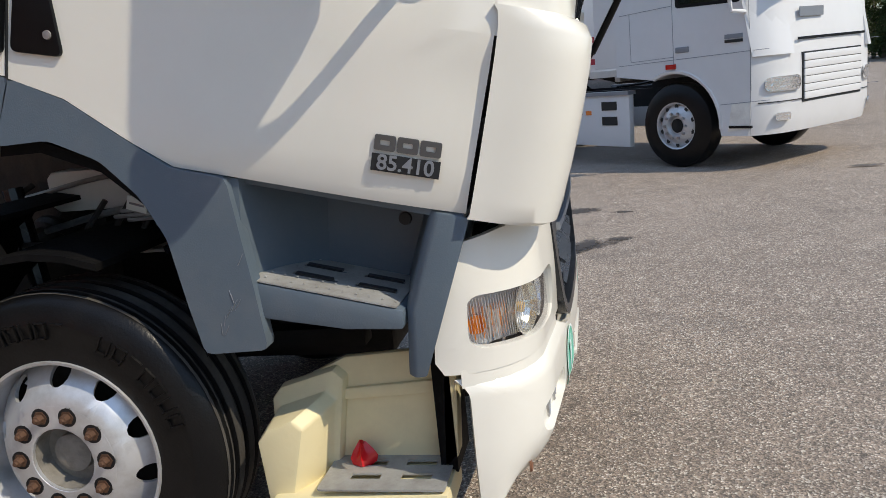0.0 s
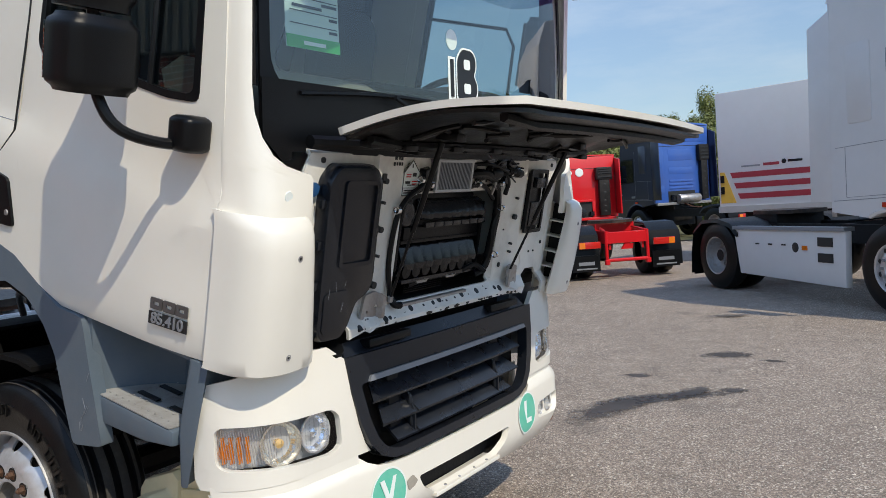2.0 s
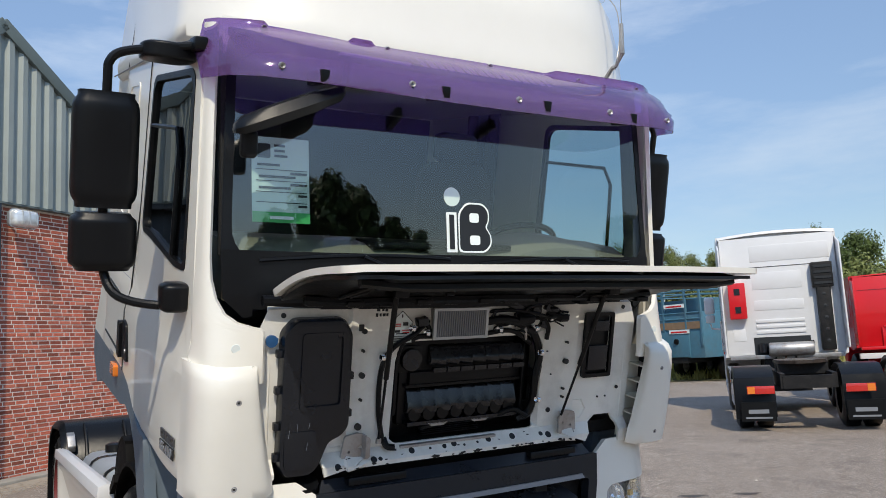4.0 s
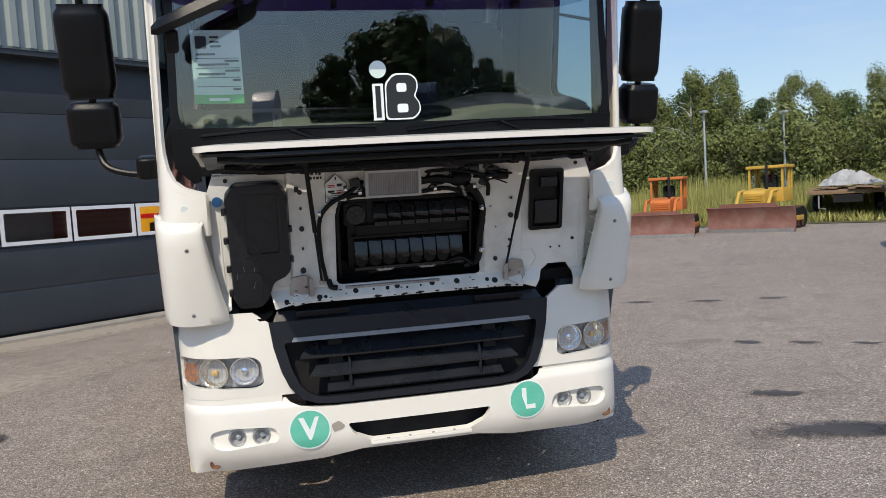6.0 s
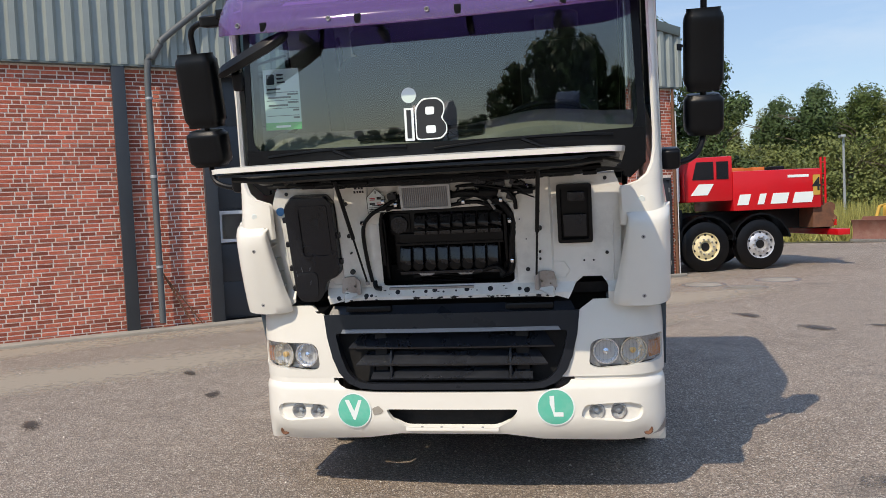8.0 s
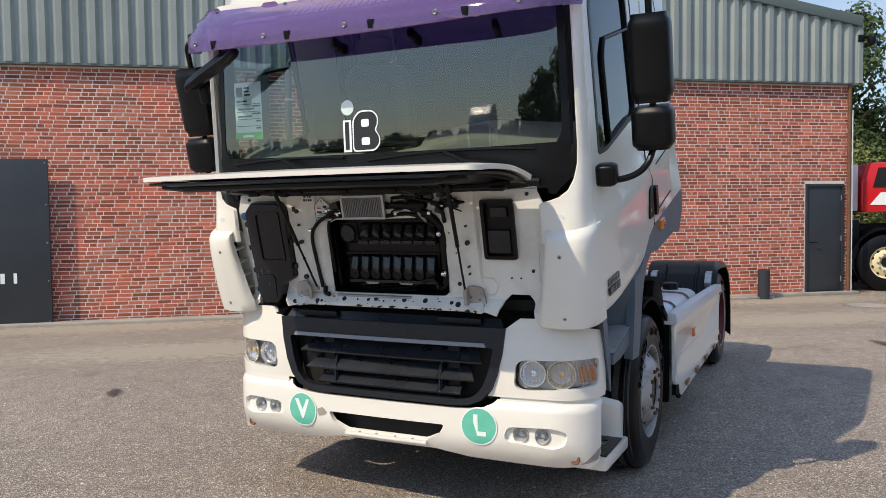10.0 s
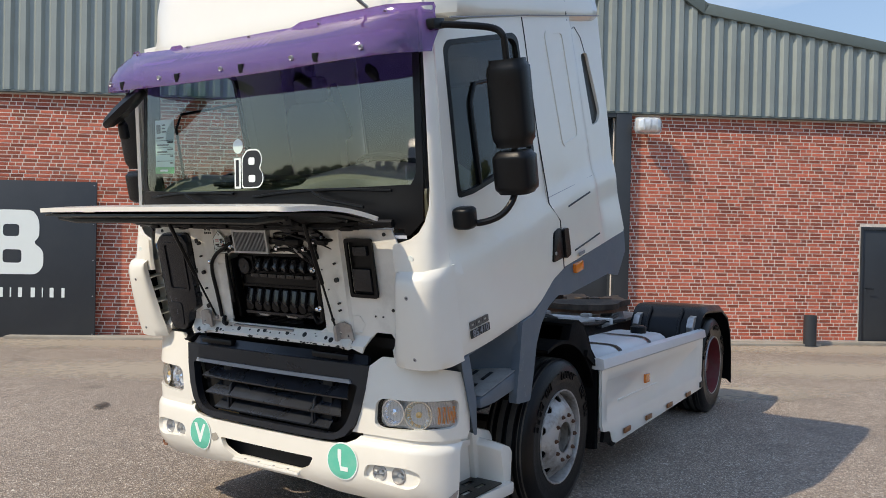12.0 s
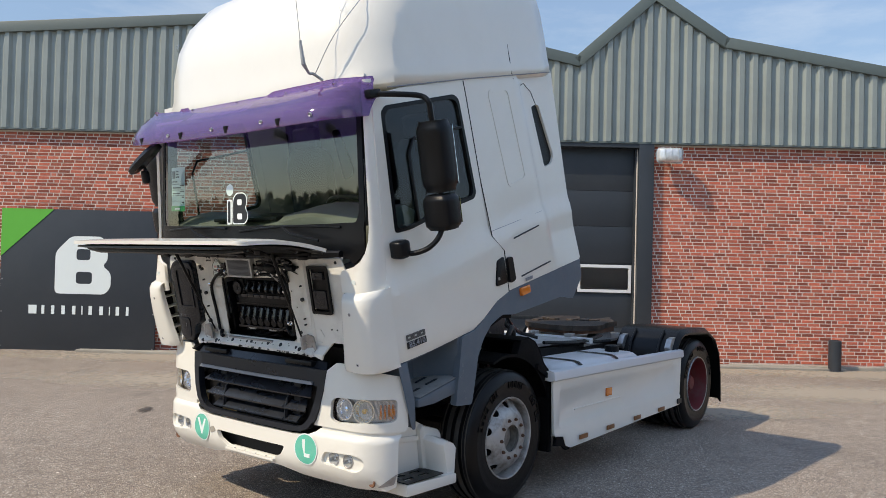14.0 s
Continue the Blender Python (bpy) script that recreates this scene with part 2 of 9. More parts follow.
LINING = material("black_hood_lining", (0.004, 0.004, 0.0045), 0.36, spread=0.3, scale=12, spec=0.32, dirt=(0.03, 0.028, 0.026), dirt_amount=0.5, dirt_scale=5, bump=0.15, bump_scale=60)
MAROON = material("dark_red_stripe", (0.30, 0.028, 0.045), 0.45, spread=0.06)
FAR_GLASS = material("dark_cab_glass", (0.008, 0.010, 0.012), 0.06, spread=0.1, spec=0.6)
COVER = material("ribbed_engine_plastic", (0.010, 0.011, 0.014), 0.20, spread=0.3, scale=20, dirt=(0.04, 0.038, 0.036), dirt_amount=0.5, dirt_scale=9)
LENS = glass_material("clear_lens", (0.94, 0.95, 0.96), gloss=1.45)
VISOR = glass_material("purple_acrylic", (0.55, 0.40, 0.72), 0.05, gloss=1.7)
MIRROR = material("mirror", (0.9, 0.9, 0.9), 0.01, 1.0, spread=0.0)

# purple acrylic also scatters a little of its own colour
vn = VISOR.node_tree
vd = vn.nodes.new("ShaderNodeBsdfDiffuse")
vd.inputs["Color"].default_value = (0.24, 0.125, 0.33, 1)
va = vn.nodes.new("ShaderNodeMixShader")
va.inputs[0].default_value = 0.36
vt = [n for n in vn.nodes if n.type == "BSDF_TRANSPARENT"][0]
vm = [n for n in vn.nodes if n.type == "MIX_SHADER" and n != va][0]
vn.links.new(vt.outputs[0], va.inputs[1])
vn.links.new(vd.outputs[0], va.inputs[2])
vn.links.new(va.outputs[0], vm.inputs[1])


def asphalt_material():
    m = bpy.data.materials.new("worn_asphalt")
    m.use_nodes = True
    nt = m.node_tree
    b = nt.nodes["Principled BSDF"]
    tex = nt.nodes.new("ShaderNodeTexCoord")

    def noise_node(scale, detail, rough=0.6):
        n = nt.nodes.new("ShaderNodeTexNoise")
        n.inputs["Scale"].default_value, n.inputs["Detail"].default_value, n.inputs["Roughness"].default_value = scale, detail, rough
        nt.links.new(tex.outputs["Object"], n.inputs["Vector"])
        return n

    def mixed(fac, a, c):
        x = nt.nodes.new("ShaderNodeMix")
        x.data_type = "RGBA"
        nt.links.new(fac, x.inputs["Factor"])
        for key, v in (("A", a), ("B", c)):
            if isinstance(v, tuple):
                x.inputs[key].default_value = (*v, 1)
            else:
                nt.links.new(v, x.inputs[key])
        return x.outputs["Result"]

    def ranged(v, lo, hi, tlo=0.0, thi=1.0):
        r = nt.nodes.new("ShaderNodeMapRange")
        r.inputs["From Min"].default_value, r.inputs["From Max"].default_value = lo, hi
        r.inputs["To Min"].default_value, r.inputs["To Max"].default_value = tlo, thi
        nt.links.new(v, r.inputs["Value"])
        return r.outputs["Result"]

    v = nt.nodes.new("ShaderNodeTexVoronoi")
    v.inputs["Scale"].default_value = 130
    nt.links.new(tex.outputs["Object"], v.inputs["Vector"])
    big = mixed(ranged(noise_node(0.35, 5).outputs["Fac"], 0.3, 0.7), (0.275, 0.214, 0.168), (0.405, 0.323, 0.257))
    chips = mixed(ranged(v.outputs["Color"], 0.25, 0.62), (0.15, 0.125, 0.105), big)
    pale = mixed(ranged(v.outputs["Color"], 0.72, 0.85), chips, (0.62, 0.56, 0.48))
    stain = mixed(ranged(noise_node(1.3, 7, 0.55).outputs["Fac"], 0.57, 0.72, 0, 0.42), pale, (0.10, 0.09, 0.083))
    grain = nt.nodes.new("ShaderNodeHueSaturation")
    nt.links.new(stain, grain.inputs["Color"])
    both = nt.nodes.new("ShaderNodeMath")
    both.operation = "MULTIPLY"
    nt.links.new(ranged(noise_node(34, 5, 0.75).outputs["Fac"], 0.32, 0.68, 0.72, 1.28), both.inputs[0])
    nt.links.new(ranged(noise_node(4.5, 6, 0.65).outputs["Fac"], 0.3, 0.7, 0.86, 1.14), both.inputs[1])
    nt.links.new(both.outputs[0], grain.inputs["Value"])
    nt.links.new(grain.outputs["Color"], b.inputs["Base Color"])
    b.inputs["Roughness"].default_value = 0.82
    bp = nt.nodes.new("ShaderNodeBump")
    bp.inputs["Strength"].default_value, bp.inputs["Distance"].default_value = 0.6, 0.008
    nt.links.new(v.outputs["Distance"], bp.inputs["Height"])
    nt.links.new(bp.outputs["Normal"], b.inputs["Normal"])
    return m


ASPHALT = asphalt_material()


def film_material(name, colour, rough, most):
    """A thin film on the asphalt that thins out unevenly to its rim."""
    m = bpy.data.materials.new(name)
    m.use_nodes = True
    nt = m.node_tree
    b = nt.nodes["Principled BSDF"]
    b.inputs["Base Color"].default_value = (*colour, 1)
    b.inputs["Roughness"].default_value = rough
    tex = nt.nodes.new("ShaderNodeTexCoord")
    gr = nt.nodes.new("ShaderNodeVectorMath")
    gr.operation = "DISTANCE"
    gr.inputs[1].default_value = (0.5, 0.5, 0.5)
    nt.links.new(tex.outputs["Generated"], gr.inputs[0])
    n = nt.nodes.new("ShaderNodeTexNoise")
    n.inputs["Scale"].default_value, n.inputs["Detail"].default_value, n.inputs["Roughness"].default_value = 9, 8, 0.7
    nt.links.new(tex.outputs["Object"], n.inputs["Vector"])
    sb = nt.nodes.new("ShaderNodeMath")
    sb.operation = "SUBTRACT"
    nt.links.new(n.outputs["Fac"], sb.inputs[0])
    nt.links.new(gr.outputs["Value"], sb.inputs[1])
    mr = nt.nodes.new("ShaderNodeMapRange")
    mr.inputs["From Min"].default_value, mr.inputs["From Max"].default_value = 0.02, 0.30
    mr.inputs["To Max"].default_value = most
    nt.links.new(sb.outputs[0], mr.inputs["Value"])
    tr = nt.nodes.new("ShaderNodeBsdfTransparent")
    mx = nt.nodes.new("ShaderNodeMixShader")
    nt.links.new(mr.outputs["Result"], mx.inputs[0])
    nt.links.new(tr.outputs[0], mx.inputs[1])
    nt.links.new(b.outputs[0], mx.inputs[2])
    nt.links.new(mx.outputs[0], nt.nodes["Material Output"].inputs["Surface"])
    return m


OIL = film_material("soaked_oil_film", (0.055, 0.047, 0.042), 0.55, 0.72)
SAND = film_material("drifted_sand", (0.50, 0.43, 0.34), 0.95, 0.6)

# ---- mesh helpers ----


def link(name, bm, mat, parent=None, label="", xf=None, bevel=0.0, smooth=35, mats=None):
    """One mesh object from bm; xf is applied to the mesh itself."""
    if bevel:
        bmesh.ops.recalc_face_normals(bm, faces=bm.faces[:])
        es = [e for e in bm.edges if len(e.link_faces) == 2 and e.calc_face_angle(0) > radians(28)]
        bmesh.ops.bevel(bm, geom=es, offset=bevel, segments=2, profile=0.6, affect="EDGES", clamp_overlap=True)
    if xf is not None:
        bm.transform(xf)
    bmesh.ops.recalc_face_normals(bm, faces=bm.faces[:])
    me = bpy.data.meshes.new(name)
    bm.to_mesh(me)
    bm.free()
    for x in (mats or [mat]):
        me.materials.append(x)
    if smooth:
        for p in me.polygons:
            p.use_smooth = True
        me.set_sharp_from_angle(angle=radians(smooth))
    ob = new(name, me)
    if parent is not None:
        ob.parent = parent
    if label:
        tagged(ob, label)
    return ob


part = link


def thing(name, m, label, category, group="", kind=""):
    e = new(name)
    e.matrix_basis = m
    return tagged(e, label, category, group, kind)


def nb():
    return bmesh.new()


def box(bm, c, s, rot=None):
    m = Matrix.Translation(c) @ (rot.to_4x4() if rot else Matrix()) @ Matrix.Diagonal((*s, 1))
    bmesh.ops.create_cube(bm, size=1, matrix=m)
    return bm


def boxed(c, s, rot=None):
    return box(nb(), c, s, rot)


def prism(bm, pts, plane, d0, d1):
    """Polygon in a plane ('xz', 'yz' or 'xy'), drawn out along the third axis from d0 to d1."""
    def at(p, d):
        return {"xz": (p[0], d, p[1]), "yz": (d, p[0], p[1]), "xy": (p[0], p[1], d)}[plane]
    lo = [bm.verts.new(at(p, d0)) for p in pts]
    hi = [bm.verts.new(at(p, d1)) for p in pts]
    n = len(pts)
    bm.faces.new(lo)
    bm.faces.new(hi[::-1])
    for i in range(n):
        bm.faces.new((lo[i], lo[(i + 1) % n], hi[(i + 1) % n], hi[i]))
    return bm


def loft(bm, rings, caps=True, closed=True):
    rows = [[bm.verts.new(p) for p in r] for r in rings]
    n = len(rows[0])
    for a, b in zip(rows, rows[1:]):
        for i in range(n if closed else n - 1):
            bm.faces.new((a[i], a[(i + 1) % n], b[(i + 1) % n], b[i]))
    if caps and closed:
        bm.faces.new(rows[0][::-1])
        bm.faces.new(rows[-1])
    return bm


def tube(bm, pts, r, n=8):
    """A round bar along points; r a number or one per point."""
    pts = [Vector(p) for p in pts]
    rr = r if isinstance(r, (list, tuple)) else [r] * len(pts)
    rings = []
    up = Vector((0.3, 0.2, 1)).normalized()
    for i, p in enumerate(pts):
        t = (pts[min(i + 1, len(pts) - 1)] - pts[max(i - 1, 0)]).normalized()
        if abs(t.dot(up)) > 0.97:
            up = Vector((1, 0.2, 0.1)).normalized()
        u = t.cross(up).normalized()
        v = t.cross(u)
        rings.append([p + rr[i] * (math.cos(2 * math.pi * k / n) * u + math.sin(2 * math.pi * k / n) * v) for k in range(n)])
    return loft(bm, rings)


def smooth_path(pts, steps=6):
    """Catmull-Rom through points."""
    p = [Vector(q) for q in pts]
    p = [2 * p[0] - p[1], *p, 2 * p[-1] - p[-2]]
    out = []
    for i in range(1, len(p) - 2):
        for k in range(steps):
            t = k / steps
            out.append(0.5 * (2 * p[i] + (p[i + 1] - p[i - 1]) * t + (2 * p[i - 1] - 5 * p[i] + 4 * p[i + 1] - p[i + 2]) * t * t + (3 * p[i] - p[i - 1] - 3 * p[i + 1] + p[i + 2]) * t ** 3))
    out.append(p[-2])
    return out


def lathe(bm, prof, n=40, axis="y", centre=(0, 0, 0), sign=1):
    """Profile of (distance along the axis, radius), turned round."""
    c = Vector(centre)
    rows = []
    for d, r in prof:
        ring = []
        for k in range(n):
            a = 2 * math.pi * k / n
            ring.append(bm.verts.new(c + (Vector((r * math.cos(a), sign * d, r * math.sin(a))) if axis == "y" else Vector((r * math.cos(a), r * math.sin(a), d)) if axis == "z" else Vector((d, r * math.cos(a), r * math.sin(a))))))
        rows.append(ring)
    for a, b in zip(rows, rows[1:]):
        for k in range(n):
            bm.faces.new((a[k], a[(k + 1) % n], b[(k + 1) % n], b[k]))
    return bm


def rounded(pts, r, n=4):
    """2D polygon with its corners rounded."""
    out = []
    m = len(pts)
    for i in range(m):
        p, a, b = Vector(pts[i]), Vector(pts[i - 1]), Vector(pts[(i + 1) % m])
        u, v = (a - p), (b - p)
        k = min(r, u.length * 0.45, v.length * 0.45)
        s, e = p + u.normalized() * k, p + v.normalized() * k
        for j in range(n + 1):
            t = j / n
            out.append(tuple((1 - t) ** 2 * s + 2 * t * (1 - t) * p + t * t * e))
    return out


def circle2(cx, cy, r, n=16, ry=None):
    return [(cx + r * math.cos(2 * math.pi * k / n), cy + (ry or r) * math.sin(2 * math.pi * k / n)) for k in range(n)]


def rect(x0, y0, x1, y1):
    return [(x0, y0), (x1, y0), (x1, y1), (x0, y1)]


def sheet(outer, holes, fmap, thick, us=(), vs=(), out=None):
    """A sheet with holes in (u, v), cut along us and vs, bent by fmap and given thickness."""
    bm = nb()
    for lp in [outer, *holes]:
        vv = [bm.verts.new((p[0], p[1], 0)) for p in lp]
        for i in range(len(vv)):
            bm.edges.new((vv[i], vv[(i + 1) % len(vv)]))
    bmesh.ops.triangle_fill(bm, use_beauty=True, use_dissolve=False, edges=bm.edges[:], normal=(0, 0, 1))
    for ax, cuts in ((0, us), (1, vs)):
        for c in cuts:
            no = (1, 0, 0) if ax == 0 else (0, 1, 0)
            bmesh.ops.bisect_plane(bm, geom=bm.verts[:] + bm.edges[:] + bm.faces[:], plane_co=tuple(c * k for k in no), plane_no=no)
    bmesh.ops.remove_doubles(bm, verts=bm.verts[:], dist=2e-5)
    bmesh.ops.dissolve_degenerate(bm, dist=2e-5, edges=bm.edges[:])
    slivers = [f for f in bm.faces if f.calc_area() < 1e-8]
    bmesh.ops.delete(bm, geom=slivers, context="FACES_ONLY")
    for v in bm.verts:
        v.co = Vector(fmap(v.co.x, v.co.y))
    bmesh.ops.recalc_face_normals(bm, faces=bm.faces[:])
    if out is not None:
        if sum((f.normal for f in bm.faces), Vector()).dot(Vector(out)) < 0:
            bmesh.ops.reverse_faces(bm, faces=bm.faces[:])
    if thick:
        bmesh.ops.solidify(bm, geom=bm.faces[:], thickness=thick)
    return bm


def steps(a, b, n):
    return [a + (b - a) * i / n for i in range(n + 1)]


def letters(text, size, depth=0.002, bold=0.0):
    """A flat mesh of text in the built-in font, in its own xy plane, centred."""
    cu = bpy.data.curves.new("text", "FONT")
    cu.offset = bold
    cu.body, cu.size, cu.extrude, cu.align_x, cu.align_y = text, size, depth, "CENTER", "CENTER"
    ob = bpy.data.objects.new("text", cu)
    scene.collection.objects.link(ob)
    me = bpy.data.meshes.new_from_object(ob.evaluated_get(bpy.context.evaluated_depsgraph_get()))
    bpy.data.objects.remove(ob)
    bpy.data.curves.remove(cu)
    bm = nb()
    bm.from_mesh(me)
    bpy.data.meshes.remove(me)
    return bm


def facing(place, right, up):
    """Pose whose x runs along right and y along up: for letters and badges."""
    r, u = Vector(right).normalized(), Vector(up).normalized()
    n = r.cross(u).normalized()
    u = n.cross(r)
    return Matrix(((r.x, u.x, n.x, place[0]), (r.y, u.y, n.y, place[1]), (r.z, u.z, n.z, place[2]), (0, 0, 0, 1)))

# ---- ground ----


def make_ground():
    bm = nb()
    bmesh.ops.create_grid(bm, x_segments=40, y_segments=40, size=900)
    g = link("ground", bm, ASPHALT, smooth=0)
    return tagged(g, "worn grey asphalt yard with pale chippings", "asphalt", kind="structure")


make_ground()

# ---- workshop building: x along its front, y into it ----
YARD = pose(-8.77, -0.615, 0, 0, 0, 127.82)
ROOFLINE = [(-22, 5.75), (-9.8, 5.97), (-5.2, 6.25), (-3.6, 7.1), (-2.4, 6.35), (1.1, 5.58), (2.5, 6.85), (3.82, 5.98), (8.03, 5.29)]
WALL_L, WALL_R, BASE = -22.0, 7.88, 4.22


def roof_z(s):
    for (a, za), (b, zb) in zip(ROOFLINE, ROOFLINE[1:]):
        if a <= s <= b:
            return za + (zb - za) * (s - a) / (b - a)
    return ROOFLINE[-1][1]


def structure(ob, label, category):
    ob.matrix_basis = YARD
    return tagged(ob, label, category, kind="structure")


def make_building():
    # masonry core with the door openings through it
    bm = nb()
    cuts = [WALL_L, -1.93, 2.25, 6.95, 7.80, WALL_R]
    for a, b in zip(cuts, cuts[1:]):
        if (a, b) == (-1.93, 2.25):
            box(bm, ((a + b) / 2, 0.17, 4.15), (b - a, 0.3, 0.14))
        elif (a, b) == (6.95, 7.80):
            box(bm, ((a + b) / 2, 0.17, 3.195), (b - a, 0.3, 2.05))
        else:
            box(bm, ((a + b) / 2, 0.17, BASE / 2), (b - a, 0.3, BASE))
    wall = structure(link("wall_front", bm, MORTAR, smooth=0), "red brick workshop wall with pale mortar joints", "wall")
    bm = boxed((WALL_R - 0.15, 9, BASE / 2), (0.3, 17.4, BASE))
    structure(link("wall_side", bm, BRICK, smooth=0), "red brick end wall of the workshop", "wall")
    bm = boxed(((WALL_L + WALL_R) / 2, 17.6, 2.8), (WALL_R - WALL_L, 0.3, 5.6))
    structure(link("wall_back", bm, FRAMEW, smooth=0), "plain pale back wall of the workshop", "wall")
    # profiled sheet above
    prof = []
    s = WALL_L
    while s < WALL_R + 0.12:
        prof += [(s, 0.0), (s + 0.072, 0.0), (s + 0.115, -0.055), (s + 0.202, -0.055)]
        s += 0.245
    bm = nb()
    low = [bm.verts.new((x, y - 0.07, BASE - 0.10)) for x, y in prof]
    top = [bm.verts.new((x, y - 0.07, roof_z(min(x, 8.03)))) for x, y in prof]
    for i in range(len(prof) - 1):
        bm.faces.new((low[i], low[i + 1], top[i + 1], top[i]))
    structure(link("wall_cladding", bm, CLAD, smooth=0), "grey-green profiled steel cladding above the brick", "cladding")
    for x in (WALL_R + 0.12,):
        bm = boxed((x, 8.9, (BASE + 5.27) / 2), (0.04, 18, 5.27 - BASE + 0.1))
        structure(link("wall_cladding", bm, CLAD, smooth=0), "grey-green steel cladding on the end wall", "cladding")
    bm = boxed(((WALL_L + WALL_R) / 2, -0.04, BASE - 0.115), (WALL_R - WALL_L + 0.3, 0.14, 0.03))
    structure(link("trim", bm, TRIM, smooth=0), "dark flashing strip under the cladding", "trim")
    # verge capping and roof
    for (a, za), (b, zb) in zip(ROOFLINE, ROOFLINE[1:]):
        ln, an = math.hypot(b - a, zb - za), math.atan2(zb - za, b - a)
        rot = Matrix.Rotation(-an, 3, "Y")
        bm = boxed(((a + b) / 2, -0.06, (za + zb) / 2 + 0.02), (ln + 0.06, 0.2, 0.2), rot)
        structure(link("trim", bm, TRIM, bevel=0.01), "dark green-grey verge capping along the roof edge", "trim")
        bm = boxed(((a + b) / 2, 0.12, (za + zb) / 2 + 0.03), (ln + 0.05, 0.24, 0.1), rot)
        box(bm, ((a + b) / 2, 10.9, (za + zb) / 2 + 0.03), (ln + 0.05, 13.8, 0.1), rot)
        # strip over the middle bays left out: an added, unseen opening for daylight
        if b < -5 or a > 3:
            box(bm, ((a + b) / 2, 2.1, (za + zb) / 2 + 0.03), (ln + 0.05, 3.8, 0.1), rot)
        structure(link("roof", bm, CLAD, smooth=0), "grey profiled steel workshop roof", "roof")
    # sectional door
    bm = boxed((0.16, 0.19, 0.68), (4.18, 0.05, 1.36))
    box(bm, (0.16, 0.19, 2.93), (4.18, 0.05, 2.30))
    door = structure(link("door_1", bm, ANTHRA, smooth=0), "closed anthracite sectional workshop door with window band", "door")
    for i, z0 in enumerate((0.0, 0.66, 1.28, 1.86, 2.55, 3.22)):
        z1 = (0.66, 1.28, 1.86, 2.55, 3.22, 4.06)[i]
        if i == 2:
            continue
        part("panel", boxed((0.16, 0.155, (z0 + z1) / 2), (4.17, 0.03, z1 - z0 - 0.006)), ANTHRA, door, bevel=0.003)
    for i, s in enumerate((-1.93, -0.90, 0.14, 1.18)):
        fr = sheet(rect(s + 0.02, 1.31, s + 1.02, 1.83), [rounded(rect(s + 0.07, 1.365, s + 0.97, 1.775), 0.03)], lambda u, v: (u, 0.13, v), 0.03)
        part("window_frame", fr, FRAMEW, door, "white window frame in the door")
        part("pane", sheet(rect(s + 0.06, 1.355, s + 0.98, 1.785), [], lambda u, v: (u, 0.15, v), 0), PANE, door, "clear window pane")
    part("label", boxed((1.95, 0.134, 0.25), (0.13, 0.004, 0.09)), STICKER, door, "small white label")
    part("bottom_seal", boxed((0.16, 0.15, 0.03), (4.17, 0.05, 0.05)), BLACK, door)
    for s in (-2.03, 2.40, -3.32):
        w = 0.19 if s < 0 else 0.28
        structure(link("trim", boxed((s, -0.02, 2.06), (w, 0.16, 4.12), None), ANTHRA, bevel=0.006), "anthracite steel door post on the brick wall", "post")
    structure(link("trim", boxed((0.16, 0.11, 4.06), (4.44, 0.40, 0.09)), ANTHRA), "dark lintel over the workshop door", "lintel")
    structure(link("sill", boxed((-1.0, -0.22, 0.02), (14, 0.34, 0.05)), CONCRETE, bevel=0.01), "pale concrete kerb strip at the foot of the wall", "kerb")
    structure(link("sill", boxed((6.0, -0.12, 0.03), (4, 0.16, 0.07)), CONCRETE, bevel=0.015), "crumbling concrete strip at the foot of the wall", "kerb")
    for s in (-1.915, 2.235):
        structure(link("trim", boxed((s, 0.19, 2.0), (0.03, 0.26, 4.02)), ANTHRA, smooth=0), "anthracite reveal lining of the workshop door", "trim")
    structure(link("wall_lining", boxed((7.66, 8.9, 2.0), (0.03, 17.0, 4.0)), FRAMEW, smooth=0), "pale inner lining of the workshop's end wall", "wall")
    # side door
    d2 = structure(link("door_2", boxed((7.375, 0.05, 1.09), (0.80, 0.06, 2.12)), ANTHRA, bevel=0.004), "closed dark grey steel side door", "door")
    part("door_frame", sheet(rect(6.95, 0, 7.80, 2.17), [rect(6.99, 0.01, 7.76, 2.12)], lambda u, v: (u, -0.01, v), 0.05), ANTHRA, d2)
    part("handle", tube(nb(), [(7.06, -0.0, 1.03), (7.06, -0.05, 1.03), (7.18, -0.05, 1.03)], 0.01), BLACK, d2, "black lever handle")
    for z in (0.3, 1.1, 1.9):
        part("hinge", tube(nb(), [(7.75, 0.01, z - 0.05), (7.75, 0.01, z + 0.05)], 0.012), STEEL, d2)
    return wall


DOORGLASS = glass_material("dark_door_glass", (0.05, 0.055, 0.06), gloss=1.7)
PANE = glass_material("clear_door_pane", (0.88, 0.92, 0.90), gloss=1.5)
WALL = make_building()


def in_yard(place, rz=0):
    return YARD @ pose(*place, 0, 0, rz)


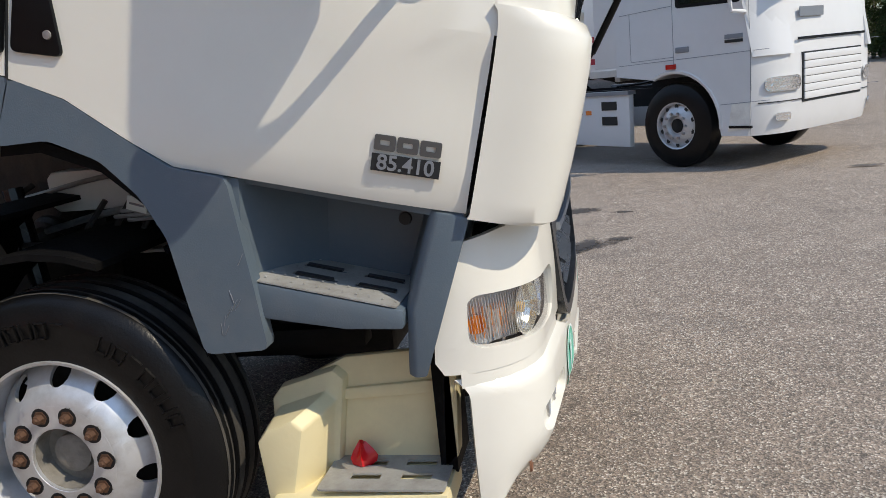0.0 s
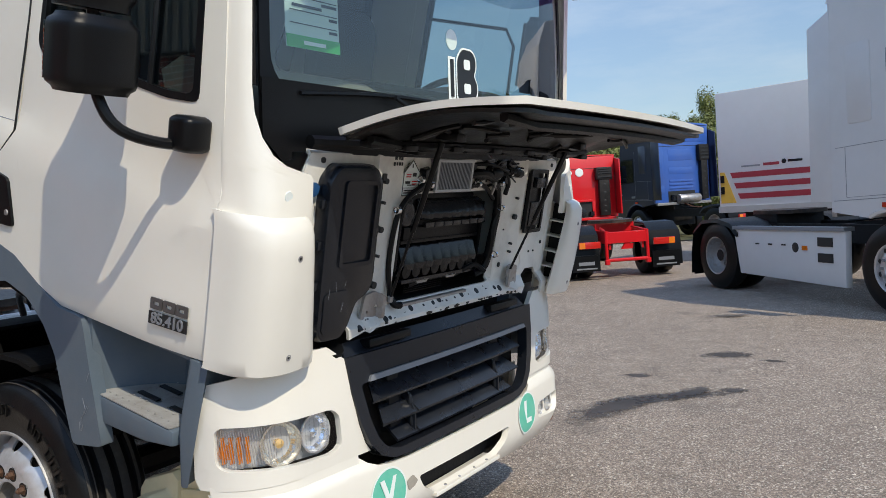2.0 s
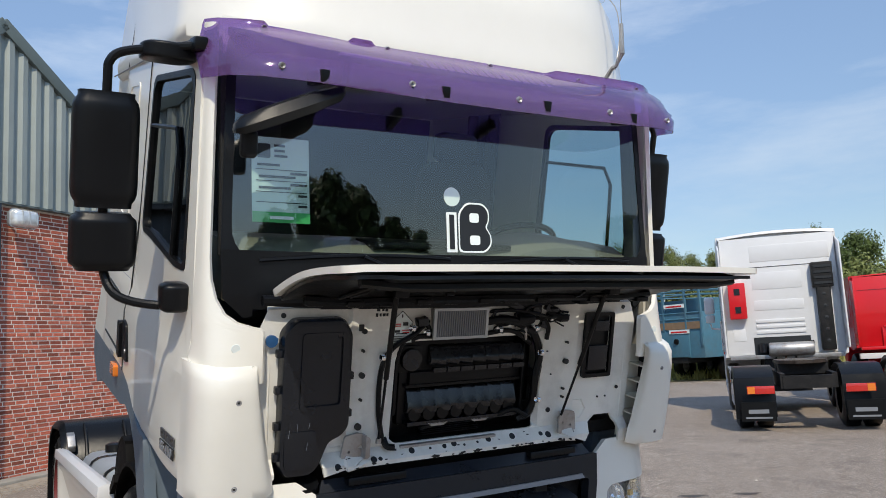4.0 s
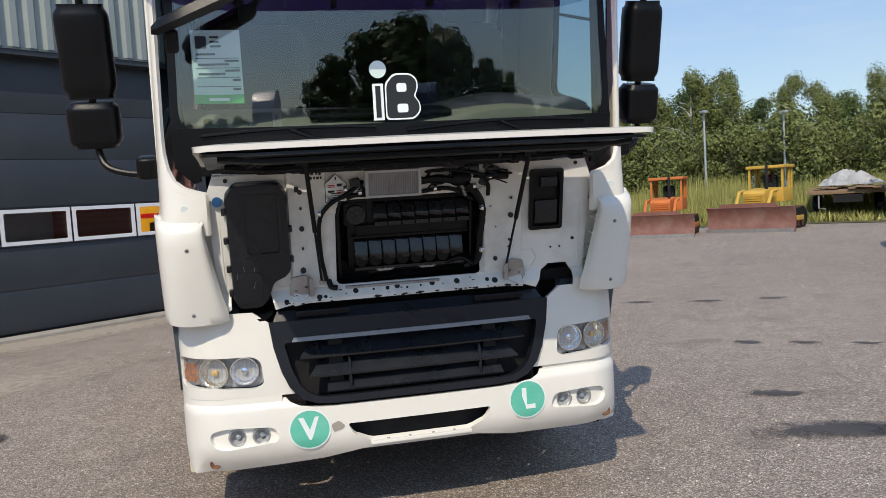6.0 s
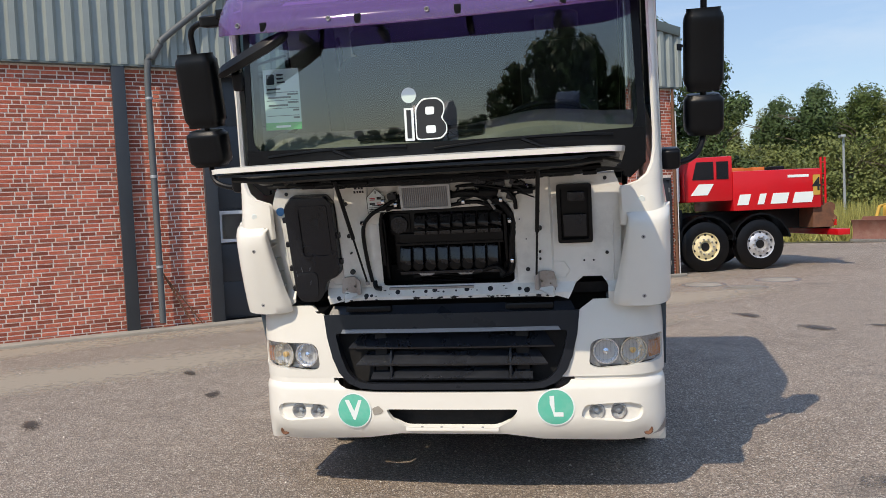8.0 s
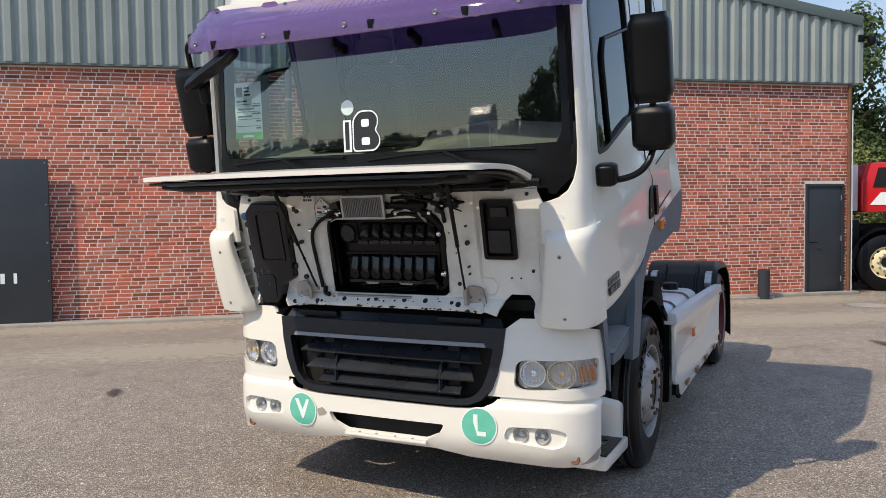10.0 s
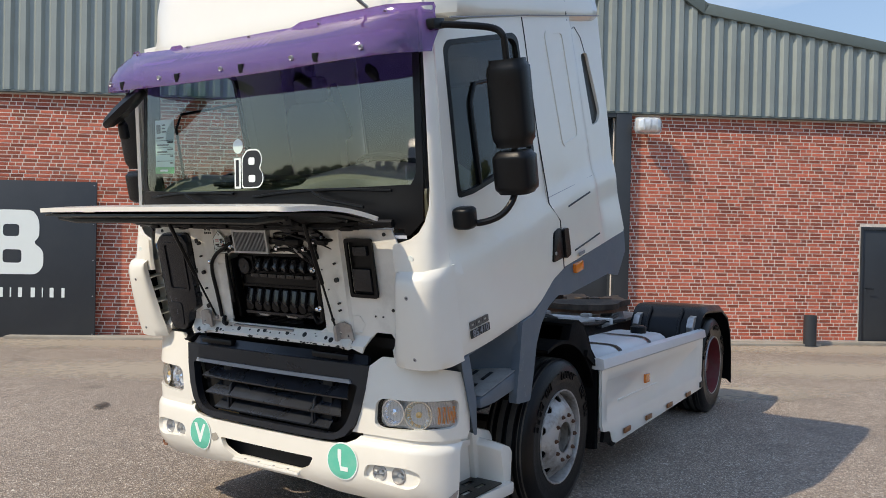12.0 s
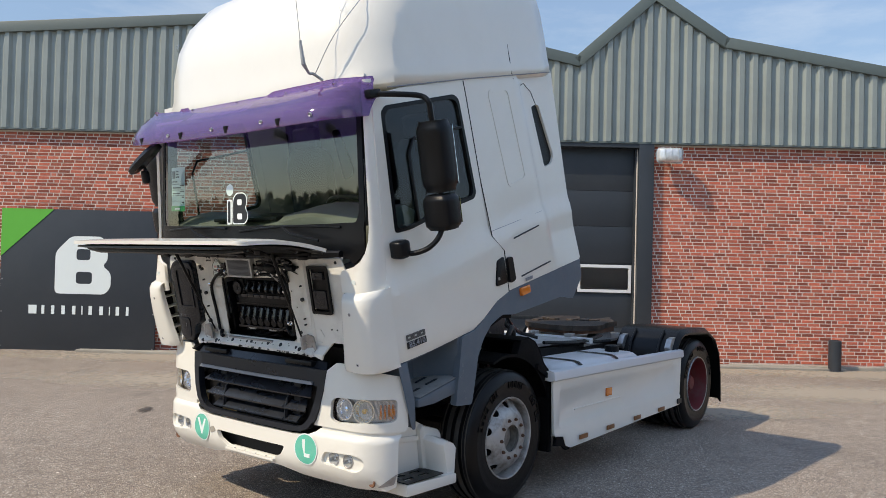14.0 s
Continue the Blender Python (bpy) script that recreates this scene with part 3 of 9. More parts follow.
def make_sign():
    t = thing("company_sign", in_yard((-8.08, -0.16, 0.0)), "anthracite board with white lettermark and green corner on the brick wall", "sign")
    part("board", boxed((0, 0, 1.30), (2.90, 0.04, 2.62)), ANTHRA, t, bevel=0.004)
    part("corner", prism(nb(), [(-1.45, 1.72), (-1.45, 2.61), (-0.48, 2.61)], "xz", -0.024, -0.028), material("bright_green_print", (0.10, 0.45, 0.05), 0.5, spread=0.04), t, "bright green corner triangle")
    logo = sheet(rounded([(-0.43, 1.05), (-0.43, 1.82), (-0.14, 2.12), (0.44, 2.12), (0.54, 1.95), (0.54, 1.68), (0.45, 1.58), (0.61, 1.45), (0.61, 1.18), (0.50, 1.05)], 0.10, 5), [rounded(rect(-0.04, 1.24, 0.26, 1.46), 0.06), rounded(rect(-0.04, 1.68, 0.22, 1.88), 0.06)], lambda u, v: (u, -0.026, v), 0.004)
    part("lettermark", logo, STICKER, t, "white block lettermark")
    x = -0.90
    for w in (0.15, 0.12, 0.13, 0.14, 0.14, 0.05, 0.14, 0.15, 0.04, 0.14, 0.11):
        part("name_bar", boxed((x + w / 2, -0.026, 0.75), (w if x < -0.85 else w * 0.45, 0.004, 0.16)), STICKER, t)
        x += w + 0.058
    for sx in (-1.41, 1.41):
        for sz in (0.06, 0.7, 1.3, 1.9, 2.55):
            part("screw", lathe(nb(), [(0.0, 0.0001), (0.0, 0.012), (0.006, 0.01), (0.007, 0.0001)], 8, centre=(sx, -0.021, sz), sign=-1), STEEL, t)


def make_pipe():
    t = thing("downpipe", in_yard((0, 0, 0)), "grey plastic rainwater downpipe on the brick wall", "downpipe")
    part("pipe", tube(nb(), smooth_path([(-2.9, -0.14, 0.12), (-2.9, -0.14, 2.0), (-2.9, -0.14, 4.02), (-2.8, -0.16, 4.25), (-2.7, -0.2, 4.42), (-2.55, -0.2, 4.6), (-1.2, -0.2, 5.75)], 5), 0.05, 12), material("grey_pvc", (0.10, 0.11, 0.115), 0.55, spread=0.1), t)
    for z in (1.0, 2.4, 3.6):
        part("clip", tube(nb(), [(-2.9, -0.14, z - 0.02), (-2.9, -0.14, z + 0.02)], 0.058, 12), GALV, t)
    b = thing("brace", in_yard((0, 0, 0)), "rusty steel brace leaning on the brick wall", "brace")
    part("bar", tube(nb(), [(-2.88, -0.08, 0.95), (-2.45, -0.12, 0.05)], 0.014), RUST, b)
    part("bar", tube(nb(), [(-2.88, -0.08, 0.92), (-2.30, -0.12, 0.05)], 0.011), RUST, b)


BRIGHT_GLASS = material("ribbed_lamp_glass", (0.72, 0.74, 0.75), 0.12, 0.4, spread=0.3, scale=18, bump=0.6, bump_scale=30, coat=1)


def make_wall_lamp(s, z):
    t = thing("flood_lamp", in_yard((s, 0, z)), "old flood lamp with wire guard on the brick wall", "lamp")
    part("housing", loft(nb(), [[(x, y, zz) for x, zz in rounded(rect(-0.24 * k, -0.14 * k, 0.24 * k, 0.14 * k), 0.08 * k)] for y, k in ((-0.10, 0.5), (-0.16, 0.85), (-0.24, 1.0), (-0.26, 1.03))]), GALV, t)
    part("glass", loft(nb(), [[(x, y, zz) for x, zz in rounded(rect(-0.23 * k, -0.135 * k, 0.23 * k, 0.135 * k), 0.08 * k)] for y, k in ((-0.262, 1.0), (-0.33, 0.95), (-0.38, 0.75), (-0.40, 0.4))]), BRIGHT_GLASS, t, "ribbed clear glass front", smooth=40)
    for x in (-0.12, 0, 0.12):
        part("guard_wire", tube(nb(), [(x, -0.26, 0.145), (x, -0.40, 0.09), (x, -0.415, -0.09), (x, -0.26, -0.145)], 0.007, 6), GALV, t)
    part("bracket", tube(nb(), [(0, 0.02, -0.05), (0, -0.14, -0.05)], 0.025), GALV, t)


def make_bollard():
    t = thing("bollard", in_yard((5.80, -0.36, 0)), "dark steel pipe bollard before the brick wall", "bollard")
    part("post", lathe(nb(), [(0, 0.0001), (0, 0.11), (0.55, 0.11), (0.56, 0.1), (0.56, 0.085), (0.3, 0.085)], 20, "z"), ANTHRA, t)
    part("base_flange", lathe(nb(), [(0, 0.0001), (0, 0.14), (0.015, 0.14), (0.015, 0.0001)], 20, "z"), ANTHRA, t)


def make_camera_dome():
    t = thing("security_camera", in_yard((8.03, -0.1, 4.95)), "small dark dome camera on the cladding corner", "camera")
    part("bracket", boxed((0.02, 0, 0.03), (0.12, 0.08, 0.14)), BLACK, t, bevel=0.01)
    part("arm", tube(nb(), [(0.05, -0.02, 0.06), (0.2, -0.08, 0.06)], 0.03), BLACK, t)
    part("dome", lathe(nb(), [(0.05, 0.001), (0.05, 0.08), (-0.02, 0.085), (-0.09, 0.065), (-0.12, 0.001)], 16, "z", (0.2, -0.08, 0)), BLACK, t)


make_sign()
make_pipe()
make_wall_lamp(2.78, 3.86)
make_bollard()
make_camera_dome()


def make_sand(s, y, rx, ry, seed):
    rnd = random.Random(seed)
    bm = nb()
    pts = []
    for a in steps(0, 2 * math.pi * 31 / 32, 31):
        k = 1 + 0.10 * math.sin(3 * a + seed) + 0.10 * rnd.uniform(-1, 1)
        pts.append(bm.verts.new((rx * k * math.cos(a), ry * k * math.sin(a), 0.004 + 0.0006 * (seed % 12))))
    bm.faces.new(pts)
    ob = link("sand_drift", bm, SAND, smooth=0)
    ob.matrix_basis = in_yard((s, y, 0))
    tagged(ob, "thin pale sand blown over the asphalt along the wall", "sand", "sand along the wall", "structure")


for i, (s, y, rx, ry) in enumerate(((-12, -0.9, 4.5, 0.9), (-6, -0.8, 4.0, 0.8), (-1, -0.8, 3.6, 0.7), (3.6, -0.7, 2.6, 0.8), (6.5, -0.8, 2.8, 0.9), (5, -3.0, 3.0, 1.0), (-4, -3.2, 4.0, 1.0), (1.5, -4.6, 2.6, 0.8))):
    make_sand(s, y, rx, ry, i)


def make_end_pipe():
    t = thing("corner_pipe", in_yard((7.86, -0.06, 0)), "rust-red rainwater pipe with a pale cable at the wall's end", "downpipe")
    part("pipe", tube(nb(), [(0, 0, 0.05), (0, 0, 4.08)], 0.035, 10), RUST, t)
    part("cable", tube(nb(), [(0.06, -0.01, 0.05), (0.06, -0.01, 3.6)], 0.012, 6), FRAMEW, t, "pale cable")
    for z in (0.8, 2.0, 3.2):
        part("clip", boxed((0.02, 0.015, z), (0.14, 0.03, 0.03)), GALV, t)


make_end_pipe()

# ---- the white tractor unit: x forward, y to its left ----
TRUCK = thing("tractor_unit", pose(0, 3.0, 0), "cream-white tractor unit, cab tipped slightly, hood flap raised", "truck")
CAB = Matrix.Translation((0, 0, 1.15)) @ Matrix.Rotation(radians(13.5), 4, "Y")


def tp(name, bm, mat, label="", cab=False, **kw):
    return part(name, bm, mat, TRUCK, label, xf=CAB if cab else None, **kw)


def bar_wrap(half, R, x0, bow):
    """Runs round the truck's nose: u is the way along it from the middle."""
    flat = half - R

    def f(u):
        s, a = (1 if u >= 0 else -1), abs(u)
        if a <= flat:
            return x0 - bow * (a / flat) ** 2, u
        t = (a - flat) / R
        xs = x0 - bow
        if t < math.pi / 2:
            return xs - R * (1 - math.cos(t)), s * (flat + R * math.sin(t))
        return xs - R - (a - flat - R * math.pi / 2), s * half
    return f


def mirrored(pts, s):
    return [(s * p[0], p[1]) for p in (pts if s > 0 else pts[::-1])]


BRIGHT = material("bright_lamp_housing", (0.88, 0.89, 0.91), 0.08, 0.9, spread=0.08, scale=40, bump=0.35, bump_scale=28)
LAMPBOWL = material("pale_lamp_housing", (0.62, 0.62, 0.61), 0.25, 0.35, spread=0.15, scale=30)
AMBER_CLEAR = material("amber_reflector", (0.88, 0.24, 0.02), 0.15, 0.1, spread=0.3, scale=40, coat=1, bump=0.3, bump_scale=60)
WARMBOWL = material("warm_bright_reflector", (0.93, 0.80, 0.68), 0.1, 0.85, spread=0.3, scale=34, bump=0.4, bump_scale=40)
WARM = material("warm_bulb_cover", (0.85, 0.55, 0.22), 0.2, 0.2, spread=0.05)
NOSE = bar_wrap(1.165, 0.26, 0.055, 0.045)
ARC = [0.905 + 0.26 * t for t in (0, 0.2, 0.4, 0.6, 0.8, 1.0, 1.2, 1.4)]
LAMP = [(0.755, 0.785), (0.765, 0.90), (0.80, 0.925), (1.21, 0.935), (1.235, 0.92), (1.235, 0.81), (1.20, 0.79), (0.80, 0.765)]


def make_nose():
    us = sorted({s * a for a in ARC for s in (-1, 1)} | set(steps(-0.9, 0.9, 12)))
    # headlamp blocks
    for s in (-1, 1):
        out = [(0.61, 0.725), (1.30, 0.725), (1.325, 0.76), (1.325, 1.06), (1.10, 1.10), (1.0, 1.14), (0.79, 1.14), (0.715, 1.085), (0.70, 0.96), (0.67, 0.84), (0.64, 0.765)]
        f = lambda u, v: (NOSE(u)[0] + 0.012 * math.sin(math.pi * (v - 0.7) / 0.45), NOSE(u)[1], v)
        tp("headlamp_panel", sheet(mirrored(out, s), [mirrored(rounded(LAMP, 0.03, 2), s)], f, 0.025, us, (0.8, 0.9, 1.0)), WHITE)
        make_headlamp(s)
    # lower bumper
    f = lambda u, v: (NOSE(u)[0] + 0.024 - 3.2 * (1 - max(0, min(1, (abs(u) - 1.06) / 0.14))) * max(0, 0.52 - v) ** 2 - 14 * max(0, v - 0.655) ** 2, NOSE(u)[1] * (1 - 0.2 * max(0, 0.50 - v) ** 1.5 - 3 * max(0, v - 0.665) ** 2), v)
    out = [(-1.26, 0.708), (-1.26, 0.352), (-1.18, 0.345), (-0.9, 0.352), (-0.5, 0.375), (-0.3, 0.41), (0.3, 0.41), (0.5, 0.375), (0.9, 0.36), (1.18, 0.365), (1.26, 0.385), (1.26, 0.708), (0.662, 0.708), (0.64, 0.688), (0.595, 0.668), (0.53, 0.656), (0.43, 0.650), (-0.43, 0.650), (-0.53, 0.656), (-0.595, 0.668), (-0.64, 0.688), (-0.662, 0.708)]
    slot = rounded([(-0.37, 0.555), (-0.34, 0.50), (-0.25, 0.45), (0.25, 0.45), (0.34, 0.50), (0.37, 0.555)], 0.02)
    fogs = [rounded([(s * a, b) for a, b in ((0.70, 0.50), (0.72, 0.575), (0.97, 0.585), (1.04, 0.56), (1.03, 0.50), (0.97, 0.475))][:: s], 0.04) for s in (-1, 1)]
    bump = tp("bumper", sheet(out, [slot, *fogs], f, 0.03, us, (0.40, 0.43, 0.46, 0.49, 0.52, 0.58, 0.655, 0.67, 0.685, 0.697)), WHITE, "cream bumper with chipped lower edge")
    for s in (-1, 1):
        part("seam_lip", sheet(mirrored([(0.68, 0.685), (1.25, 0.685), (1.25, 0.735), (0.68, 0.735)], s), [], lambda u, v: (NOSE(u)[0] - 0.008, NOSE(u)[1] * 0.993, v), 0.01, us), WHITE, bump)
    # plain black box standing in for the shade inside the slot
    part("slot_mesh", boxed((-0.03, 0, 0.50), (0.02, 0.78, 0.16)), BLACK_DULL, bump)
    part("slot_step", boxed((0.03, 0, 0.442), (0.09, 0.52, 0.018)), WHITE, bump, bevel=0.004)
    for y in (-0.17, -0.06, 0.06, 0.17):
        part("bolt", lathe(nb(), [(0.0, 0.0001), (0.0, 0.009), (0.004, 0.007), (0.005, 0.0001)], 8, "z", (0.055, y, 0.451)), STEEL, bump)
    for s in (-1, 1):
        pan = sheet([(s * p[0], p[1]) for p in rounded(rect(0.68, 0.46, 1.06, 0.60), 0.05)], [circle2(s * 0.785, 0.533, 0.040), circle2(s * 0.90, 0.533, 0.040)], lambda u, v: (NOSE(u)[0] - 0.012, NOSE(u)[1], v), 0.01, us)
        part("fog_lamp_recess", pan, WHITE, bump)
        for u in (0.785, 0.90):
            x, y = NOSE(s * u)
            lens = part("fog_lamp", lathe(nb(), [(-0.04, 0.001), (-0.035, 0.02), (-0.015, 0.034), (0.0, 0.038), (0.004, 0.041), (0.0, 0.043)], 20, "x", (x - 0.008, y, 0.533)), LAMPBOWL, bump, "round clear fog lamp")
            part("ring", lathe(nb(), [(0.004, 0.036), (0.008, 0.040), (0.006, 0.046), (0.0, 0.047)], 20, "x", (x - 0.006, y, 0.533)), STEEL, lens)
            part("bulb", lathe(nb(), [(-0.03, 0.006), (-0.008, 0.012), (-0.004, 0.0001)], 10, "x", (x - 0.008, y, 0.533)), GALV, lens)
            part("lens", lathe(nb(), [(0.004, 0.0001), (0.003, 0.02), (0.0, 0.039)], 20, "x", (x - 0.006, y, 0.533)), LENS, lens)
    for s, y, z in ((1, 1.02, 0.415), (-1, 0.98, 0.40)):
        x, yy, _ = f(s * (y + 0.05), z)
        part("rusty_eye", lathe(nb(), [(0, 0.008), (0.004, 0.022), (0.006, 0.024), (0.0, 0.028)], 12, "x", (x - 0.004, yy, z)), RUST, bump)
    scuff = sheet(rounded([(1.10, 0.385), (1.24, 0.405), (1.255, 0.47), (1.20, 0.44), (1.13, 0.40)], 0.01), [], lambda u, v: tuple(Vector(f(u, v)) + Vector((0.002, 0.003, 0))), 0.001, us)
    part("scuff", scuff, STEEL, bump, "bare scraped corner")
    part("chip", sheet(rounded([(-0.44, 0.52), (-0.40, 0.53), (-0.38, 0.545), (-0.41, 0.575), (-0.45, 0.56)], 0.01), [], lambda u, v: (f(u, v)[0] + 0.002, u, v), 0.001), CONCRETE, bump, "filler patch")
    # vignette discs
    for y, z, ch in ((-0.555, 0.545, "V"), (0.57, 0.565, "L")):
        disc = part("sticker", sheet(circle2(y, z, 0.098, 40), [], lambda u, v: (f(u, v)[0] + 0.003, u, v), 0.001, steps(y - 0.09, y + 0.09, 6), (0.5, 0.54, 0.58, 0.62)), GREEN, bump, "round mint-green sticker with white letter " + ch)
        part("pale_rim", sheet(circle2(y, z, 0.102, 40), [circle2(y, z, 0.095, 40)], lambda u, v: (f(u, v)[0] + 0.0045, u, v), 0.001, (), (0.5, 0.54, 0.58, 0.62)), STICKER, disc)
        lt = letters(ch, 0.15, 0.001, 0.005)
        tilt = f(y, z)[0]
        part("letter", lt, STICKER, disc, xf=facing((tilt + 0.0045, y, z), (0, 1, 0), (0.02, 0, 1)))
    # grille
    fr = [(-0.715, 1.085), (-0.70, 0.96), (-0.67, 0.84), (-0.635, 0.76), (-0.58, 0.70), (-0.51, 0.672), (-0.42, 0.665), (0.42, 0.665), (0.51, 0.672), (0.58, 0.70), (0.635, 0.76), (0.67, 0.84), (0.70, 0.96), (0.715, 1.085)]
    hole = [(-0.65, 0.98), (-0.62, 0.85), (-0.585, 0.765), (-0.54, 0.72), (-0.48, 0.70), (0.48, 0.70), (0.54, 0.72), (0.585, 0.765), (0.62, 0.85), (0.65, 0.98)]
    g = lambda u, v: (0.080 - 0.032 * (u / 0.905) ** 2 - 0.05 * (v - 0.66), u, v)
    grille = tp("grille", sheet(fr, [rounded(hole, 0.02)], g, 0.05, steps(-0.7, 0.7, 10), (0.8, 0.9, 1.0)), GRILLE, "black plastic radiator grille", bevel=0)
    # black sheet that supplies the shade seen between the slats
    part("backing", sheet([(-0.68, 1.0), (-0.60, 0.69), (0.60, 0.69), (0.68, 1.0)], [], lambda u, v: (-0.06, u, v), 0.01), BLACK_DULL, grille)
    part("trim_strip", sheet([(-0.612, 0.983), (-0.60, 1.004), (0.60, 1.004), (0.612, 0.983)], [], lambda u, v: (g(u, v)[0] + 0.012, u, v), 0.016, steps(-0.6, 0.6, 10)), STRIP, grille, "matt silver strip")
    def blade(z, half, rise, tip, x0=0.066):
        """A slat whose face climbs backwards from its lower front edge, cut slantwise at the ends."""
        rows = []
        for y in steps(-1, 1, 12):
            bend = 0.032 * (y * half / 0.905) ** 2 + 0.05 * (z - 0.66)
            yb = y * (half - tip)
            rows.append([(x0 - bend, y * half, z), (x0 - 0.005 - bend, y * half, z - 0.009), (x0 - 0.05 - bend, yb, z + rise - 0.022), (x0 - 0.078 - bend, yb, z + rise), (x0 - 0.072 - bend, yb, z + rise + 0.006)])
        return loft(nb(), rows)
    part("slat", blade(0.898, 0.578, 0.062, 0.058), BLADE, grille)
    part("slat", blade(0.802, 0.538, 0.060, 0.058), BLADE, grille)
    part("centre_plate", blade(0.806, 0.322, 0.056, 0.0, 0.070), BLADE, grille)
    part("lower_plate", blade(0.722, 0.455, 0.050, 0.010, 0.058), BLADE, grille)
    part("centre_plate", blade(0.726, 0.322, 0.050, 0.0, 0.064), BLADE, grille)
    for y in (-0.335, 0.335):
        for z in (0.838, 0.760):
            part("tab", lathe(nb(), [(-0.02, 0.0001), (-0.015, 0.008), (0.01, 0.011), (0.03, 0.006), (0.034, 0.0001)], 8, "z", (0.028, y, z)), GRILLE, grille)
        part("rib", prism(nb(), [(0.005, 0.705), (0.045, 0.712), (0.05, 0.80), (0.02, 0.88), (-0.03, 0.88)], "xz", y - 0.004, y + 0.004), GRILLE, grille)
    part("top_bar", sheet([(-0.70, 1.07), (0.70, 1.07), (0.67, 1.13), (-0.67, 1.13)], [], lambda u, v: (0.045 - 0.04 * (u / 0.9) ** 2 - 0.6 * (v - 1.07), u, v), 0.03, steps(-0.7, 0.7, 8)), GRILLE, grille)
    for y in (-0.45, 0.45):
        part("catch", boxed((0.02, y, 1.115), (0.05, 0.26, 0.03)), BLACK, grille, bevel=0.006)


def make_headlamp(s):
    f = lambda u, v: (NOSE(u)[0], NOSE(u)[1], v)
    lamp = tp("headlamp", sheet(mirrored(rounded(LAMP, 0.03, 2), s), [], lambda u, v: (NOSE(u)[0] - 0.055 if abs(u) < 1.12 else NOSE(u)[0] - 0.03, NOSE(u)[1] - s * (0.02 if abs(u) > 1.0 else 0), v), 0.004, [s * x for x in (0.85, 0.95, 1.0, 1.05, 1.1, 1.15, 1.2)]), LAMPBOWL, "clear headlamp with amber outer corner")
    for u, r in ((0.845, 0.064), (0.985, 0.070)):
        x, y = NOSE(s * u)
        nrm = Vector((1, s * (0.05 if u < 0.9 else 0.35), 0)).normalized()
        m = Matrix.Translation(Vector((x - 0.05, y, 0.852)) ) @ Vector((1, 0, 0)).rotation_difference(nrm).to_matrix().to_4x4()
        part("reflector", lathe(nb(), [(-0.03, 0.001), (-0.025, 0.02), (-0.005, r * 0.75), (0.012, r * 0.95), (0.03, r), (0.03, r + 0.006)], 18, "x"), BRIGHT if u < 0.9 else WARMBOWL, lamp, "bright round reflector", xf=m, smooth=12)
        part("bulb", lathe(nb(), [(-0.03, 0.006), (0.0, 0.014), (0.018, 0.016), (0.025, 0.001)], 12, "x"), WARM if u > 0.9 else BRIGHT, lamp, xf=m)
    part("indicator", sheet(mirrored(rounded([(1.158, 0.822), (1.155, 0.872), (1.208, 0.874), (1.211, 0.825)], 0.022, 4), s), [], lambda u, v: tuple(Vector(f(u, v)) + Vector((-0.022, -s * 0.015, 0))), 0.004, [s * q for q in (1.17, 1.185, 1.2)]), AMBER_CLEAR, lamp, "amber indicator bowl")
    for i in range(4):
        x, y = NOSE(s * (1.11 + i * 0.026))
        part("amber_facet", boxed((x - 0.02, y - s * 0.008, 0.852 + 0.001 * i), (0.002, 0.017, 0.088)), AMBER_CLEAR, lamp, "amber prism strip")
    for i in range(24):
        u0 = 1.02 + i * 0.0082
        part("flute", sheet(mirrored([(u0, 0.80), (u0 + 0.0016, 0.80), (u0 + 0.0136, 0.925), (u0 + 0.012, 0.925)], s), [], lambda u, v: tuple(Vector(f(u, v)) + Vector((-0.012, -s * 0.006, 0))), 0.002), BRIGHT, lamp)
    for i in range(12):
        u0 = 0.79 + i * 0.02
        part("prism_rib", sheet(mirrored(rect(u0, 0.80, u0 + 0.004, 0.92), s), [], lambda u, v: tuple(Vector(f(u, v)) + Vector((-0.02, 0, 0))), 0.002), LENS, lamp)
    part("lens", sheet(mirrored(rounded(LAMP, 0.03, 2), s), [], f, 0, [s * x for x in ARC] + [s * 0.82]), LENS, lamp, "clear cover lens")


def side_y(a, b):
    """Half width of the cab's side skin."""
    crease = 0.40 + 0.16 * min(1, max(0, (-a - 0.3) / 1.4))
    if b < crease:
        y = 1.215
    elif b < crease + 0.14:
        t = (b - crease) / 0.14
        y = 1.215 - 0.025 * t * t * (3 - 2 * t)
    else:
        y = 1.19 - 0.03 * (b - crease - 0.14)
    if b < 0.02:
        y -= 0.02 * (0.02 - b) / 0.06
    if a > -0.5:
        y -= 0.04 * ((a + 0.5) / 0.4) ** 2 * (1 if b < crease else 0.6)
    return y


def skin(s):
    return lambda u, v: (u, s * side_y(u, v), v)


DOOR_OUT = [(-0.135, -0.03), (-0.125, 0.45), (-0.16, 0.80), (-0.245, 1.62), (-0.50, 1.655), (-1.165, 1.675), (-1.175, 1.56), (-1.235, 0.57), (-1.355, 0.44), (-1.36, 0.13), (-1.20, 0.10), (-1.04, 0.03), (-0.90, -0.03)]
WIN = [(-0.262, 0.775), (-0.30, 1.52), (-0.34, 1.555), (-1.04, 1.585), (-1.09, 1.55), (-1.14, 0.90), (-1.11, 0.86), (-0.93, 0.845), (-0.40, 0.775)]


def inset(pts, d):
    c = Vector((sum(p[0] for p in pts) / len(pts), sum(p[1] for p in pts) / len(pts)))
    return [tuple(Vector(p) + (c - Vector(p)).normalized() * d) for p in pts]


